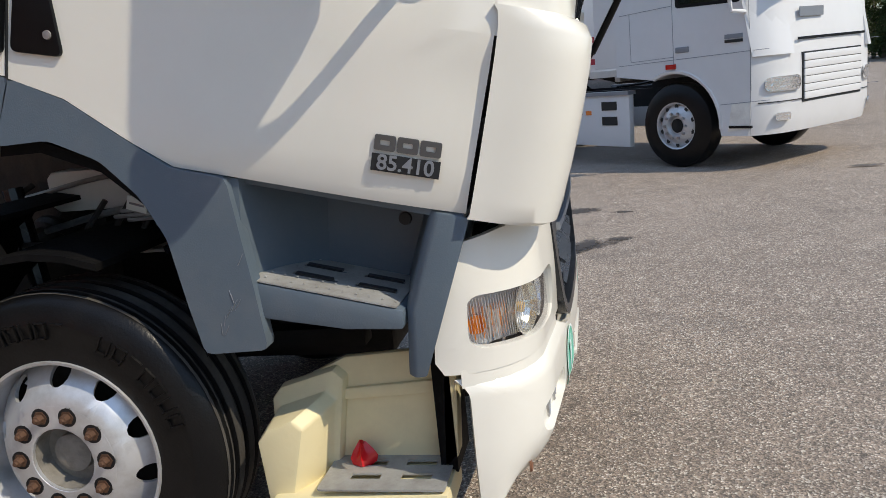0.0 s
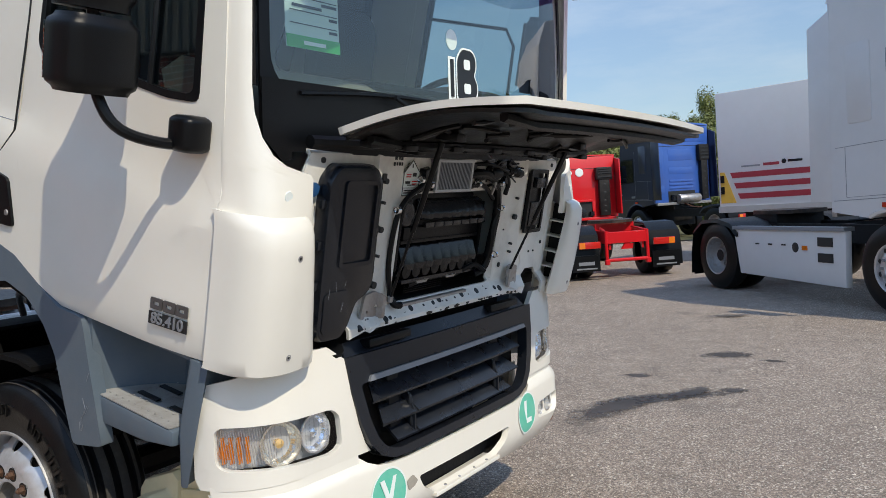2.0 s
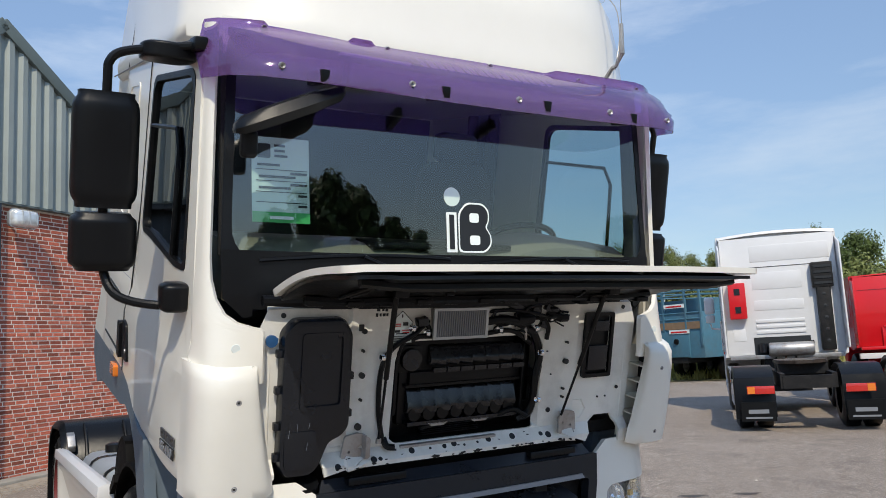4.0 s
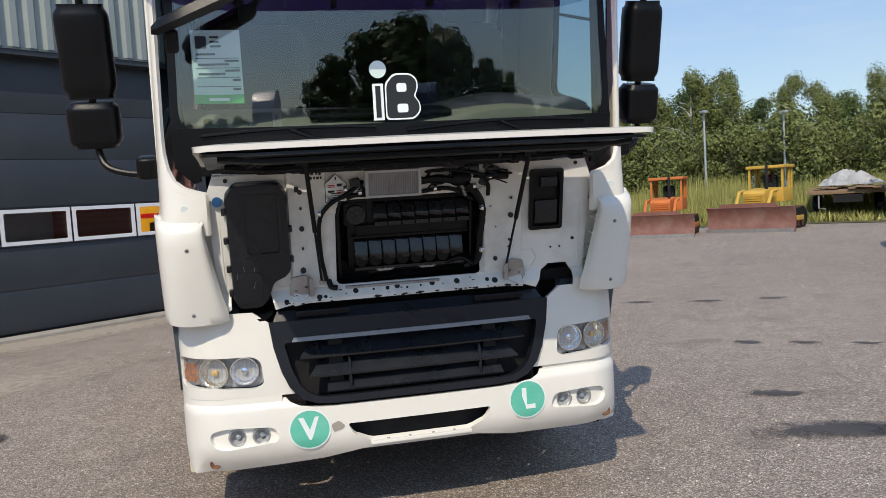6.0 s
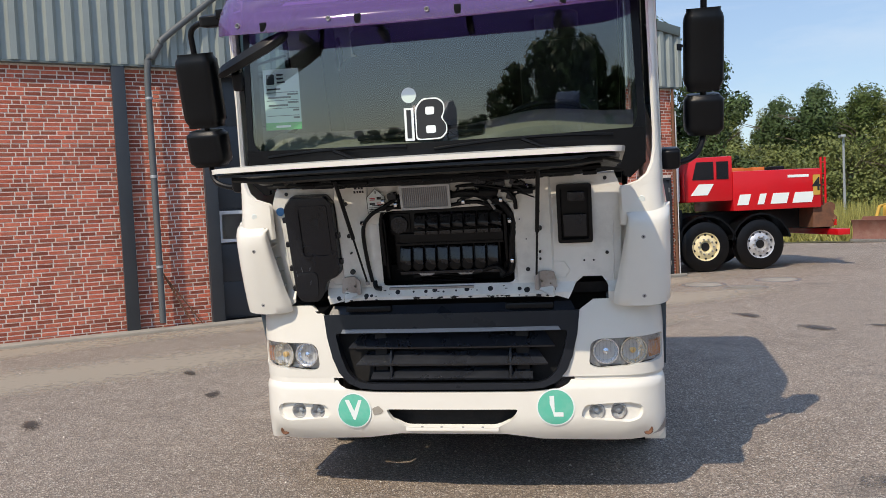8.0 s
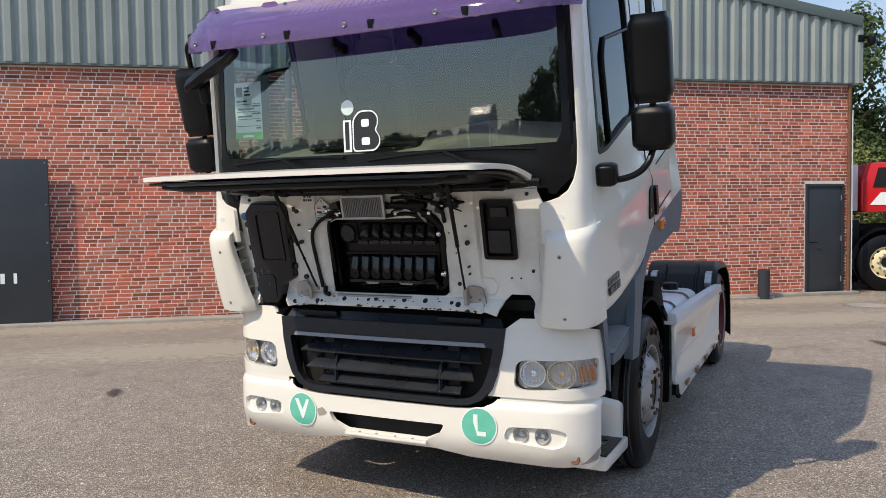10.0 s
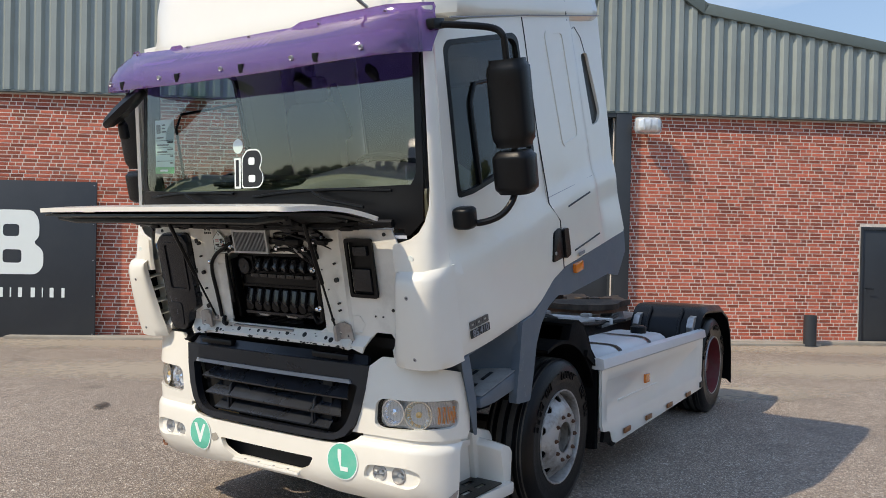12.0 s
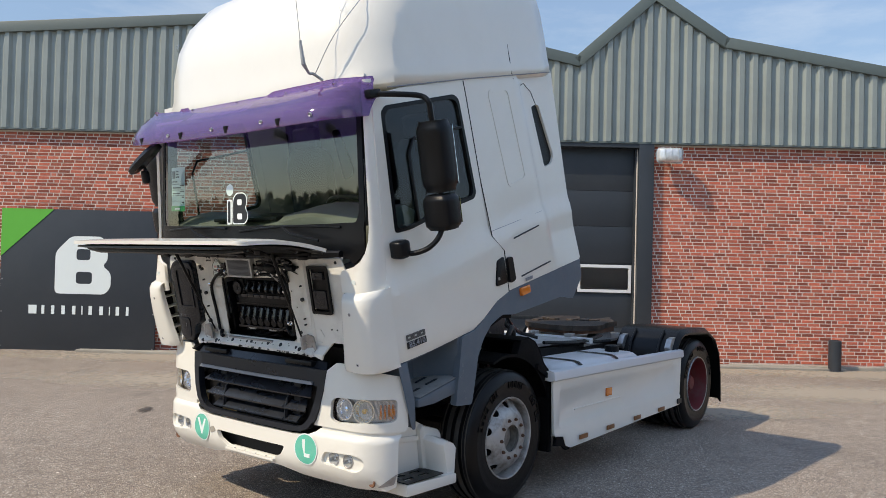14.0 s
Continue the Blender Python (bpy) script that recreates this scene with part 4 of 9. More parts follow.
def make_cab_side(s):
    vs, us = steps(0, 1.6, 20), (-1.2, -1.0, -0.8, -0.6, -0.5, -0.42, -0.34, -0.26, -0.2)
    win = rounded(WIN, 0.03, 3)
    door = tp("door", sheet(DOOR_OUT, [win], skin(s), 0.03, us, vs, (0, s, 0)), WHITE, "cream cab door with tinted window", cab=True)
    seal = sheet(win, [rounded(inset(WIN, 0.035), 0.03, 3)], lambda u, v: (u, s * (side_y(u, v) + 0.003), v), 0.03, (-0.6, -0.8, -1.0), vs, (0, s, 0))
    part("window_seal", seal, BLACK, door, xf=CAB)
    part("window_glass", sheet(rounded(inset(WIN, 0.03), 0.03, 3), [], lambda u, v: (u, s * (side_y(u, v) - 0.014), v), 0, (-0.6, -0.8), vs), SIDE_GLASS, door, "tinted side window", xf=CAB)
    q = tube(nb(), [(-0.50, s * (side_y(-0.5, 0.8) - 0.005), 0.80), (-0.50, s * (side_y(-0.5, 1.24) - 0.005), 1.24), (-0.56, s * (side_y(-0.56, 1.33) - 0.005), 1.33), (-1.10, s * (side_y(-1.1, 1.36) - 0.005), 1.36)], 0.010, 6)
    part("window_bar", q, BLACK, door, xf=CAB)
    h = part("handle", prism(nb(), rounded([(-1.20, 0.205), (-1.248, 0.385), (-1.335, 0.40), (-1.347, 0.20)], 0.022), "xz", s * 1.205, s * 1.2265), BLACK, door, "black door handle recess", xf=CAB, bevel=0.004)
    part("lock", lathe(nb(), [(0, 0.012), (0.004, 0.011), (0.005, 0.0001)], 14, centre=(-1.24, s * 1.2265, 0.255), sign=s), STEEL, h, "round steel lock", xf=CAB)
    part("handle", prism(nb(), rounded([(-1.37, 0.19), (-1.365, 0.38), (-1.43, 0.38), (-1.445, 0.20)], 0.02), "xz", s * 1.205, s * 1.237), BLACK, door, "black door handle", xf=CAB)
    # badge: brand as plain blocks above the model number
    base = Vector((-0.292, s * (side_y(-0.292, 0.09) + 0.006), 0.095))
    slope = s * (side_y(-0.21, 0.09) - side_y(-0.375, 0.09)) / 0.165
    right = Vector((1, slope, 0)) * -s
    m = CAB @ facing(base, right, (0, 0, 1))
    for i in (-1, 0, 1):
        blk = sheet(rounded([(i * 0.056 - 0.026, 0.005), (i * 0.056 - 0.026, 0.043), (i * 0.056 + 0.026, 0.043), (i * 0.056 + 0.026, 0.005)], 0.006), [rounded(rect(i * 0.056 - 0.012, 0.018, i * 0.056 + 0.012, 0.030), 0.003)], lambda u, v: (u, v, 0), 0.004)
        part("badge_block", blk, BADGE, door, xf=m)
    part("badge_plate", boxed((0, -0.024, 0), (0.168, 0.042, 0.004)), INK, door, "black plate with raised model number", xf=m)
    part("model_number", letters("85.410", 0.052, 0.002, 0.0008), STRIP, door, xf=m @ Matrix.Translation((0, -0.024, 0.004)))
    # sleeper side
    out = [(-1.175, 1.56), (-1.165, 1.675), (-1.76, 1.695), (-2.40, 1.715), (-2.43, 1.70), (-2.47, 0.15), (-2.45, 0.135), (-1.365, 0.135), (-1.36, 0.435), (-1.245, 0.565)]
    qw = rounded([(-2.06, 1.44), (-2.17, 1.45), (-2.31, 1.03), (-2.27, 0.97), (-2.15, 0.95)], 0.03, 3)
    rec = rounded([(-1.44, 1.59), (-1.70, 1.60), (-1.80, 0.90), (-1.55, 0.87)], 0.05, 4)

    def sl(u, v):
        back = 0.05 * max(0, min(1, (-1.86 - 0.12 * (1.7 - v) - u) / 0.06)) * max(0, min(1, (v - 0.12) / 0.3))
        return (u, s * (side_y(u, v) - back * 0.7), v)
    side = tp("sleeper_side", sheet(out, [qw], sl, 0.03, steps(-2.4, -1.3, 22), steps(0.2, 1.6, 24), (0, s, 0)), WHITE, "cream sleeper side panel with slim rear window", cab=True)
    part("window_glass", sheet(rounded([(-2.04, 1.46), (-2.19, 1.47), (-2.33, 1.02), (-2.28, 0.955), (-2.13, 0.93)], 0.03), [], lambda u, v: (u, s * (side_y(u, v) - 0.055), v), 0), BLACK, side, "black slim rear quarter window", xf=CAB)
    for q0, q1, z0, z1 in ((-1.50, -1.86, 0.50, 0.53), (-1.55, -1.98, 0.20, 0.22)):
        part("slot", tube(nb(), [(q0, s * (sl(q0, z0)[1] * s + 0.001), z0), (q1, s * (sl(q1, z1)[1] * s + 0.001), z1)], 0.006, 6), INK, side, xf=CAB)
    part("pressing", sheet(rec, [rounded(inset([(-1.44, 1.59), (-1.70, 1.60), (-1.80, 0.90), (-1.55, 0.87)], 0.022), 0.04, 4)], lambda u, v: (u, s * (side_y(u, v) + 0.005), v), 0.02, (), steps(0.9, 1.6, 10), (0, s, 0)), WHITE, side, "rim of an upright shallow pressing", xf=CAB)
    part("locker_badge", boxed((-1.63, s * 1.229, 0.165), (0.10, 0.002, 0.022)), STRIP, side, xf=CAB)
    # shut lines
    part("shut_line", tube(nb(), [(u, s * (side_y(u, v) + 0.001), v) for u, v in ((-1.168, 1.67), (-1.178, 1.56), (-1.21, 0.99), (-1.24, 0.565), (-1.36, 0.437), (-1.363, 0.13))], 0.004, 5), INK, side, xf=CAB)
    part("shut_line", tube(nb(), [(u, s * (side_y(u, v) - 0.001), v) for u, v in ((-1.95, 0.63), (-1.6, 0.615), (-1.25, 0.60))], 0.0022, 5), STRIP, side, xf=CAB)
    if s > 0:
        part("crack", tube(nb(), [(u, s * (sl(u, v)[1] * s + 0.001), v) for u, v in ((-1.80, 1.66), (-1.93, 1.60), (-1.99, 1.62), (-2.08, 1.55), (-2.13, 1.45))], 0.003, 5), INK, side, "open crack in the panel", xf=CAB)
    tp("marker_lamp", prism(nb(), rounded(rect(-1.62, 0.06, -1.50, 0.12), 0.012), "xz", s * 1.20, s * 1.24), AMBER, "amber side marker lamp", cab=True, bevel=0.004)
    # lower grey mouldings: rear skirt, arch and step
    g = lambda u, v: (u, s * (1.215 - 0.03 * max(0, -v - 0.25)), v)
    tp("rear_skirt", sheet([(-1.36, 0.132), (-2.46, 0.132), (-2.46, -0.02), (-2.36, -0.10), (-2.28, -0.16), (-2.10, -0.10), (-1.40, -0.055)], [], g, 0.04, (-1.6, -2.0), ()), GREY, "grey lower skirt of the cab", cab=True)
    arch = rounded([(-0.60, -0.475), (-0.775, -0.525), (-0.83, -0.40), (-0.90, -0.22), (-0.985, -0.12), (-1.10, -0.045), (-1.25, -0.015), (-1.40, -0.055), (-1.365, 0.13), (-1.20, 0.098), (-1.04, 0.027), (-0.90, -0.033), (-0.75, -0.033), (-0.655, -0.30)], 0.02, 2)
    tp("wheel_arch", sheet(arch, [], g, 0.05, steps(-1.3, -0.65, 8), (-0.4, -0.3, -0.2, -0.1, 0)), GREY, "blue-grey scuffed wheel arch moulding", cab=True)
    rs = random.Random(5 + s)
    for i in range(9):
        a0, b0 = rs.choice(((-0.695, -0.28), (-0.70, -0.36), (-0.71, -0.43), (-0.73, -0.24)))
        a0, b0 = a0 + rs.uniform(-0.02, 0.02), b0 + rs.uniform(-0.05, 0.03)
        q = rs.uniform(0.01, 0.04)
        part("scratch", tube(nb(), [(a0, s * (1.2165 - 0.03 * max(0, -b0 - 0.25)), b0), (a0 + q * rs.uniform(-0.6, 0.6), s * (1.2165 - 0.03 * max(0, -b0 - 0.25)), b0 + q)], 0.0009, 4), STRIP, TRUCK, xf=CAB)
    lin = nb()
    pts = [(-0.79, -0.52), (-0.86, -0.30), (-0.98, -0.13), (-1.12, -0.055), (-1.30, -0.03), (-1.42, -0.06)]
    loft(lin, [[(p[0], s * y, p[1] - d) for y, d in ((1.17, 0), (0.72, 0), (0.72, 0.03), (1.17, 0.03))] for p in pts])
    tp("arch_liner", lin, RUBBER, cab=True)
    step = tp("step_well", prism(nb(), [(-0.74, -0.03), (-0.14, -0.03), (-0.16, -0.40), (-0.66, -0.40)], "xz", s * 0.86, s * 0.90), GREY, "blue-grey moulded upper step", cab=True, bevel=0.006)
    well = nb()
    loft(well, [[(x0, s * y, b) for x0, b in ((-0.76 + k, -0.035), (-0.725 + k, -0.30), (-0.69 + k * 1.6, -0.30), (-0.725 + k * 1.6, -0.035))] for y, k in ((1.19, 0.0), (1.12, 0.01), (1.02, 0.03), (0.93, 0.06), (0.885, 0.10))])
    part("side_wall", well, GREY, step, xf=CAB, smooth=60)
    strut = nb()
    loft(strut, [[(x0 - k, s * y, b) for x0, b in ((-0.235, -0.035), (-0.262, -0.30), (-0.232, -0.485), (-0.20, -0.475), (-0.15, -0.035))] for y, k in ((0.88, 0.05), (1.0, 0.02), (1.12, 0.0), (1.165, -0.01), (1.18, -0.03))])
    part("side_strut", strut, GREY, step, xf=CAB, bevel=0.008)
    part("tread_base", prism(nb(), [(-0.725, -0.302), (-0.255, -0.302), (-0.25, -0.355), (-0.40, -0.385), (-0.64, -0.40), (-0.715, -0.36)], "xz", s * 0.88, s * 1.19), GREY, step, xf=CAB, bevel=0.012)
    part("top_lip", prism(nb(), [(-0.74, -0.03), (-0.14, -0.03), (-0.14, -0.05), (-0.74, -0.05)], "xz", s * 0.88, s * 1.165), GREY, step, xf=CAB, bevel=0.004)
    part("inner_ledge", prism(nb(), [(-0.66, -0.06), (-0.22, -0.06), (-0.235, -0.085), (-0.64, -0.085)], "xz", s * 0.895, s * 0.93), GREY, step, xf=CAB, bevel=0.008)
    tr = sheet(rounded([(-0.63, 0.90), (-0.275, 0.90), (-0.275, 1.188), (-0.705, 1.188)], 0.01), [rect(-0.60, 1.06, -0.47, 1.085), rect(-0.42, 1.06, -0.30, 1.085), rect(-0.60, 0.97, -0.47, 0.99), rect(-0.42, 0.97, -0.30, 0.99)], lambda u, v: (u, s * v, -0.296), 0.004)
    part("tread_plate", tr, TREAD, step, "scraped aluminium tread plate", xf=CAB)
    # black strips imitate the shade down in the tread slots
    for x0 in (-0.595, -0.415):
        for y0 in (0.965, 1.06):
            part("tread_slot", boxed((x0 + 0.058, s * (y0 + 0.012), -0.2935), (0.105, 0.022, 0.006)), INK, step, xf=CAB)
    bm = nb()
    for i in range(11):
        for j in range(6):
            x, y = -0.645 + i * 0.036, 0.92 + j * 0.047
            if not (0.95 < y < 1.0 or 1.05 < y < 1.095):
                lathe(bm, [(-0.292, 0.0036), (-0.2905, 0.0028), (-0.290, 0.0001)], 6, "z", (x, s * y, 0))
    tagged(part("tread_studs", bm, TREAD, step, xf=CAB), "raised anti-slip studs", kind="stuff")
    part("plug", lathe(nb(), [(0, 0.02), (0.008, 0.018), (0.01, 0.0001)], 12, centre=(-0.34, s * 0.90, -0.13), sign=s), INK, step, xf=CAB)
    part("lamp_strip", boxed((-0.45, s * 1.12, -0.385), (0.13, 0.05, 0.012)), STICKER, step, xf=CAB)


def make_corner(s):
    """White corner panel beside the hood opening, with its air scoop."""
    plan = smooth_path([(0.055, 0.978), (0.084, 0.982), (0.092, 1.02), (0.088, 1.09), (0.06, 1.15), (-0.01, 1.188), (-0.12, 1.203)], 4)
    n = len(plan)
    rows = []
    for b, puff in ((-0.035, -0.016), (-0.025, -0.004), (0.02, 0.0), (0.12, 0.005), (0.24, 0.008), (0.36, 0.007), (0.425, 0.002), (0.455, -0.012), (0.47, -0.04)):
        row = []
        for i, p in enumerate(plan):
            t = i / (n - 1)
            k = math.sin(math.pi * min(1, t * 1.05))
            lift = 0.012 * max(0, (0.35 - t)) / 0.35
            shift = (0.19 * (b if b > 0 else 0) - 0.085) * max(0, 1 - t * 2.6)
            row.append((p[0] + puff * (0.4 + k), s * (p[1] + puff * k * 0.7 + shift), b + lift * (1 if b < 0.1 else -1)))
        rows.append(row)
    bm = loft(nb(), rows, caps=False, closed=False)
    bmesh.ops.recalc_face_normals(bm, faces=bm.faces[:])
    bmesh.ops.solidify(bm, geom=bm.faces[:], thickness=0.02)
    c = tp("corner_panel", bm, WHITE, "cream corner air deflector panel", cab=True, smooth=45)
    for b, x0 in ((0.35, 0.1014), (0.03, 0.0924)):
        bolt = part("fixing_bolt", lathe(nb(), [(-0.004, 0.0001), (-0.004, 0.0105), (0.0012, 0.0105), (0.002, 0.008), (0.0008, 0.006), (0.0008, 0.0001)], 16, "x", (x0, s * 1.05, b)), STEEL, c, "small recessed steel bolt", xf=CAB)
        part("bolt_socket", lathe(nb(), [(0.0012, 0.0001), (0.0012, 0.0045), (0.0, 0.0045)], 8, "x", (x0, s * 1.05, b)), INK, bolt, xf=CAB)
    # scoop on the inner side
    sc = part("scoop", prism(nb(), [(-0.055, 0.925), (-0.055, 1.05), (-0.045, 1.05), (-0.045, 0.935)] if s > 0 else [(-0.055, -0.925), (-0.055, -1.05), (-0.045, -1.05), (-0.045, -0.935)], "xy", -0.02, 0.44), WHITE, c, "hollow inner face of the deflector", xf=CAB)
    # hollow's shade given by a black wall between the white ribs
    part("cavity_wall", boxed((0.0, s * 1.045, 0.21), (0.10, 0.012, 0.45)), BLACK_DULL, sc, "black wall standing in for the shade in the hollow", xf=CAB)
    for b in (0.03, 0.11, 0.19, 0.27, 0.35):
        y0 = 0.925 + 0.19 * b * 0.7
        part("scoop_rib", boxed((0.002, s * (y0 + 1.045) / 2, b), (0.094, 1.045 - y0, 0.007)), WHITE, sc, xf=CAB)
    # panel that sweeps from the corner up into the windscreen pillar
    foot = smooth_path([(0.044, 0.95), (0.047, 0.98), (0.047, 1.04), (0.036, 1.105), (-0.01, 1.152), (-0.10, 1.179), (-0.135, 1.183)], 4)
    nf = len(foot) - 1

    def pillar(t, b):
        i = min(nf - 1, int(t * nf))
        p = foot[i].lerp(foot[i + 1], t * nf - i)
        back = 0.12 * max(0, b - 0.45) / 0.35 if b < 0.8 else 0.12 + 0.175 * (b - 0.8) / 0.9
        y = p.y - (1.183 - side_y(-0.135, b)) * t * t - 0.035 * max(0, b - 0.8) / 0.9 * (1 - t)
        return (p.x - back * (0.3 + 0.7 * min(1, t / 0.5)) * (1 - 0.62 * t * t), s * y, b)
    rim = [(0.40, 0.0), (0.46, 0.0), (0.52, 0.0), (0.585, 0.0), (0.598, 0.06), (0.604, 0.2), (0.62, 0.35), (0.65, 0.46), (0.70, 0.54), (0.77, 0.59), (0.85, 0.605), *[(b, 0.605) for b in steps(0.95, 1.72, 11)]]
    rings = []
    for b, t0 in rim:
        outer = [Vector(pillar(t0 + (0.985 - t0) * k / 22, b)) for k in range(23)]
        inner = [Vector((p.x - 0.016, p.y - s * 0.012, p.z)) for p in outer]
        rings.append(outer + inner[::-1])
    pm = loft(nb(), rings)
    pf = tp("windscreen_pillar", pm, WHITE, "cream panel sweeping up into the windscreen pillar", cab=True, smooth=50)
    q = Vector(pillar(0.36, 0.53))
    part("round_sticker", lathe(nb(), [(0.0, 0.0001), (0.0, 0.017), (0.002, 0.016), (0.002, 0.0001)], 16, "x", (q.x + 0.001, q.y, q.z)), STICKER, pf, "small round white sticker", xf=CAB)


def make_front_panel():
    """White bulkhead behind the raised hood, with its openings."""
    ap = rounded([(-0.375, 0.085), (-0.365, 0.46), (-0.31, 0.515), (0.34, 0.515), (0.395, 0.46), (0.38, 0.085)], 0.035, 3)
    bat = rounded(rect(0.63, 0.315, 0.79, 0.61), 0.015, 2)
    notch = [(-0.675, 0.0), (-0.58, 0.02), (0.60, 0.02), (0.66, 0.0), (0.70, 0.07), (0.74, 0.11), (0.84, 0.11), (0.87, 0.06), (0.87, -0.02), (0.93, -0.02), (0.955, 0.57), (0.90, 0.70), (-0.90, 0.70), (-0.955, 0.57), (-0.93, -0.02), (-0.88, 0.02), (-0.88, 0.10), (-0.70, 0.10)]
    pf = lambda u, v: (-0.03 + 0.045 * max(0, min(1, (0.078 - v) / 0.045)) - 0.03 * (v > 0.66) - 0.02 * (abs(u) < 0.40 and v > 0.10) + 0.016 * (0.505 < abs(u) < 0.575), u, v)
    pan = tp("bulkhead", sheet(notch, [ap, bat], pf, 0.012, [*(s * q for q in (0.40, 0.41, 0.495, 0.505, 0.575, 0.585, 0.9) for s in (-1, 1))], (0.033, 0.05, 0.065, 0.078, 0.10, 0.655, 0.665)), PRIMER, "chipped white bulkhead panel with holes", cab=True)
    holes = [(-0.62, 0.035, 0.012), (-0.46, 0.042, 0.014), (-0.43, 0.042, 0.009), (-0.28, 0.055, 0.014), (-0.19, 0.055, 0.006), (-0.12, 0.055, 0.010), (-0.07, 0.06, 0.014), (-0.02, 0.052, 0.006), (0.05, 0.055, 0.006), (0.11, 0.06, 0.014), (0.24, 0.06, 0.015), (0.40, 0.056, 0.011), (0.44, 0.05, 0.016), (0.58, 0.05, 0.014), (-0.525, 0.39, 0.012), (-0.525, 0.57, 0.011), (-0.53, 0.18, 0.014), (-0.525, 0.29, 0.006), (-0.525, 0.49, 0.006), (0.525, 0.39, 0.013), (0.525, 0.48, 0.006), (0.52, 0.26, 0.006), (0.52, 0.22, 0.006), (0.45, 0.16, 0.012), (0.75, 0.20, 0.005), (0.80, 0.20, 0.005), (0.87, 0.24, 0.009), (0.45, 0.33, 0.004), (0.42, 0.44, 0.004), (-0.86, 0.64, 0.010), (0.87, 0.64, 0.010), (-0.60, 0.46, 0.006)]
    def on_panel(y, b):
        tilt = Matrix.Rotation(radians(-45), 4, "Y") if 0.034 < b < 0.077 else Matrix()
        return CAB @ Matrix.Translation((pf(y, b)[0] + 0.0125, y, b)) @ tilt
    for y, b, r in holes:
        part("hole", lathe(nb(), [(0.0045, 0.0001), (0.0045, r), (-0.012, r)], 12, "x"), INK, pan, xf=on_panel(y, b))
    part("square_hole", boxed((0, 0, 0), (0.008, 0.020, 0.026)), INK, pan, xf=on_panel(-0.54, 0.585))
    rnd = random.Random(4)
    for i in range(44):
        y = rnd.choice((-0.45, -0.05, 0.1, 0.42)) + rnd.uniform(-0.16, 0.16)
        b = rnd.uniform(0.023, 0.031) if i % 3 else rnd.uniform(0.038, 0.07)
        r = rnd.uniform(0.003, 0.009) if i % 3 else rnd.uniform(0.002, 0.006)
        pts = [(r * rnd.uniform(0.7, 2.4) * math.cos(k), r * rnd.uniform(0.3, 1.0) * math.sin(k)) for k in steps(0, 5.5, 9)]
        part("paint_chip", prism(nb(), pts, "yz", 0.0, 0.0032), INK, pan, "flaked paint", xf=on_panel(y, b))
    for s in (-1, 1):
        br = sheet(rounded([(0.485, 0.055), (0.485, 0.14), (0.53, 0.16), (0.59, 0.15), (0.605, 0.06)], 0.012), [circle2(0.52, 0.10, 0.008, 10), circle2(0.57, 0.085, 0.006, 8)], lambda u, v: (0.012 + 0.02 * (u < 0.51), s * u, v), 0.012, [s * 0 + 0.505, 0.515])
        part("strut_bracket", br, STEEL, pan, "bare steel strut bracket", xf=CAB)
        part("dimple", lathe(nb(), [(0.0, 0.055), (-0.012, 0.045), (-0.014, 0.0001)], 6, "x", (-0.012, s * 0.62, 0.15)), PRIMER, pan, xf=CAB)
        part("seam_rib", tube(nb(), [(-0.025, s * 0.90, 0.05), (-0.025, s * 0.905, 0.35), (-0.03, s * 0.905, 0.54)], 0.01, 6), PRIMER, pan, xf=CAB)
    # data label
    house = [(-0.405, 0.51), (-0.405, 0.60), (-0.352, 0.648), (-0.30, 0.60), (-0.30, 0.51)]
    lab = part("data_plate", prism(nb(), house, "yz", -0.018, -0.0155), STICKER, pan, "white house-shaped warning label with black outline", xf=CAB)
    part("outline", sheet(house, [[(y + (0.003 if y < -0.36 else -0.003 if y > -0.34 else 0), b - (0.004 if b > 0.63 else 0.001 if b > 0.55 else -0.003)) for y, b in house]], lambda u, v: (-0.0152, u, v), 0.001), INK, lab, xf=CAB)
    for y, b, l, h in ((-0.352, 0.522, 0.085, 0.004), (-0.352, 0.531, 0.085, 0.004), (-0.352, 0.541, 0.095, 0.002), (-0.375, 0.562, 0.030, 0.010), (-0.352, 0.552, 0.05, 0.004), (-0.335, 0.592, 0.024, 0.014), (-0.352, 0.625, 0.006, 0.014)):
        part("print_bar", boxed((-0.0145, y, b), (0.001, l, h)), INK, lab, xf=CAB)
    for y, b, l in ((-0.372, 0.592, 0.030), (-0.372, 0.584, 0.030), (-0.332, 0.566, 0.034), (-0.332, 0.556, 0.030)):
        part("print_bar", boxed((-0.0145, y, b), (0.001, l, 0.004)), RED, lab, "small red print", xf=CAB)
    mk = tp("inked_mark", boxed((-0.0165, -0.468, 0.632), (0.002, 0.010, 0.014)), INK, "small black printed mark on the bulkhead", cab=True)
    for y, b, l in ((-0.452, 0.632, 0.008), (-0.436, 0.632, 0.012), (-0.421, 0.632, 0.008), (-0.462, 0.653, 0.014), (-0.441, 0.654, 0.010), (-0.425, 0.652, 0.012)):
        part("stroke", boxed((-0.0165, y, b), (0.002, l, 0.012)), INK, mk, xf=CAB)
    # black boards put in for the shade behind the opening, then the engine
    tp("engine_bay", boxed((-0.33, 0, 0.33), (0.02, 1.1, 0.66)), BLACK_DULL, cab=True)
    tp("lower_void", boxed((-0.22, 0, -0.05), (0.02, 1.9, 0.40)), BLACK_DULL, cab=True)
    make_engine()
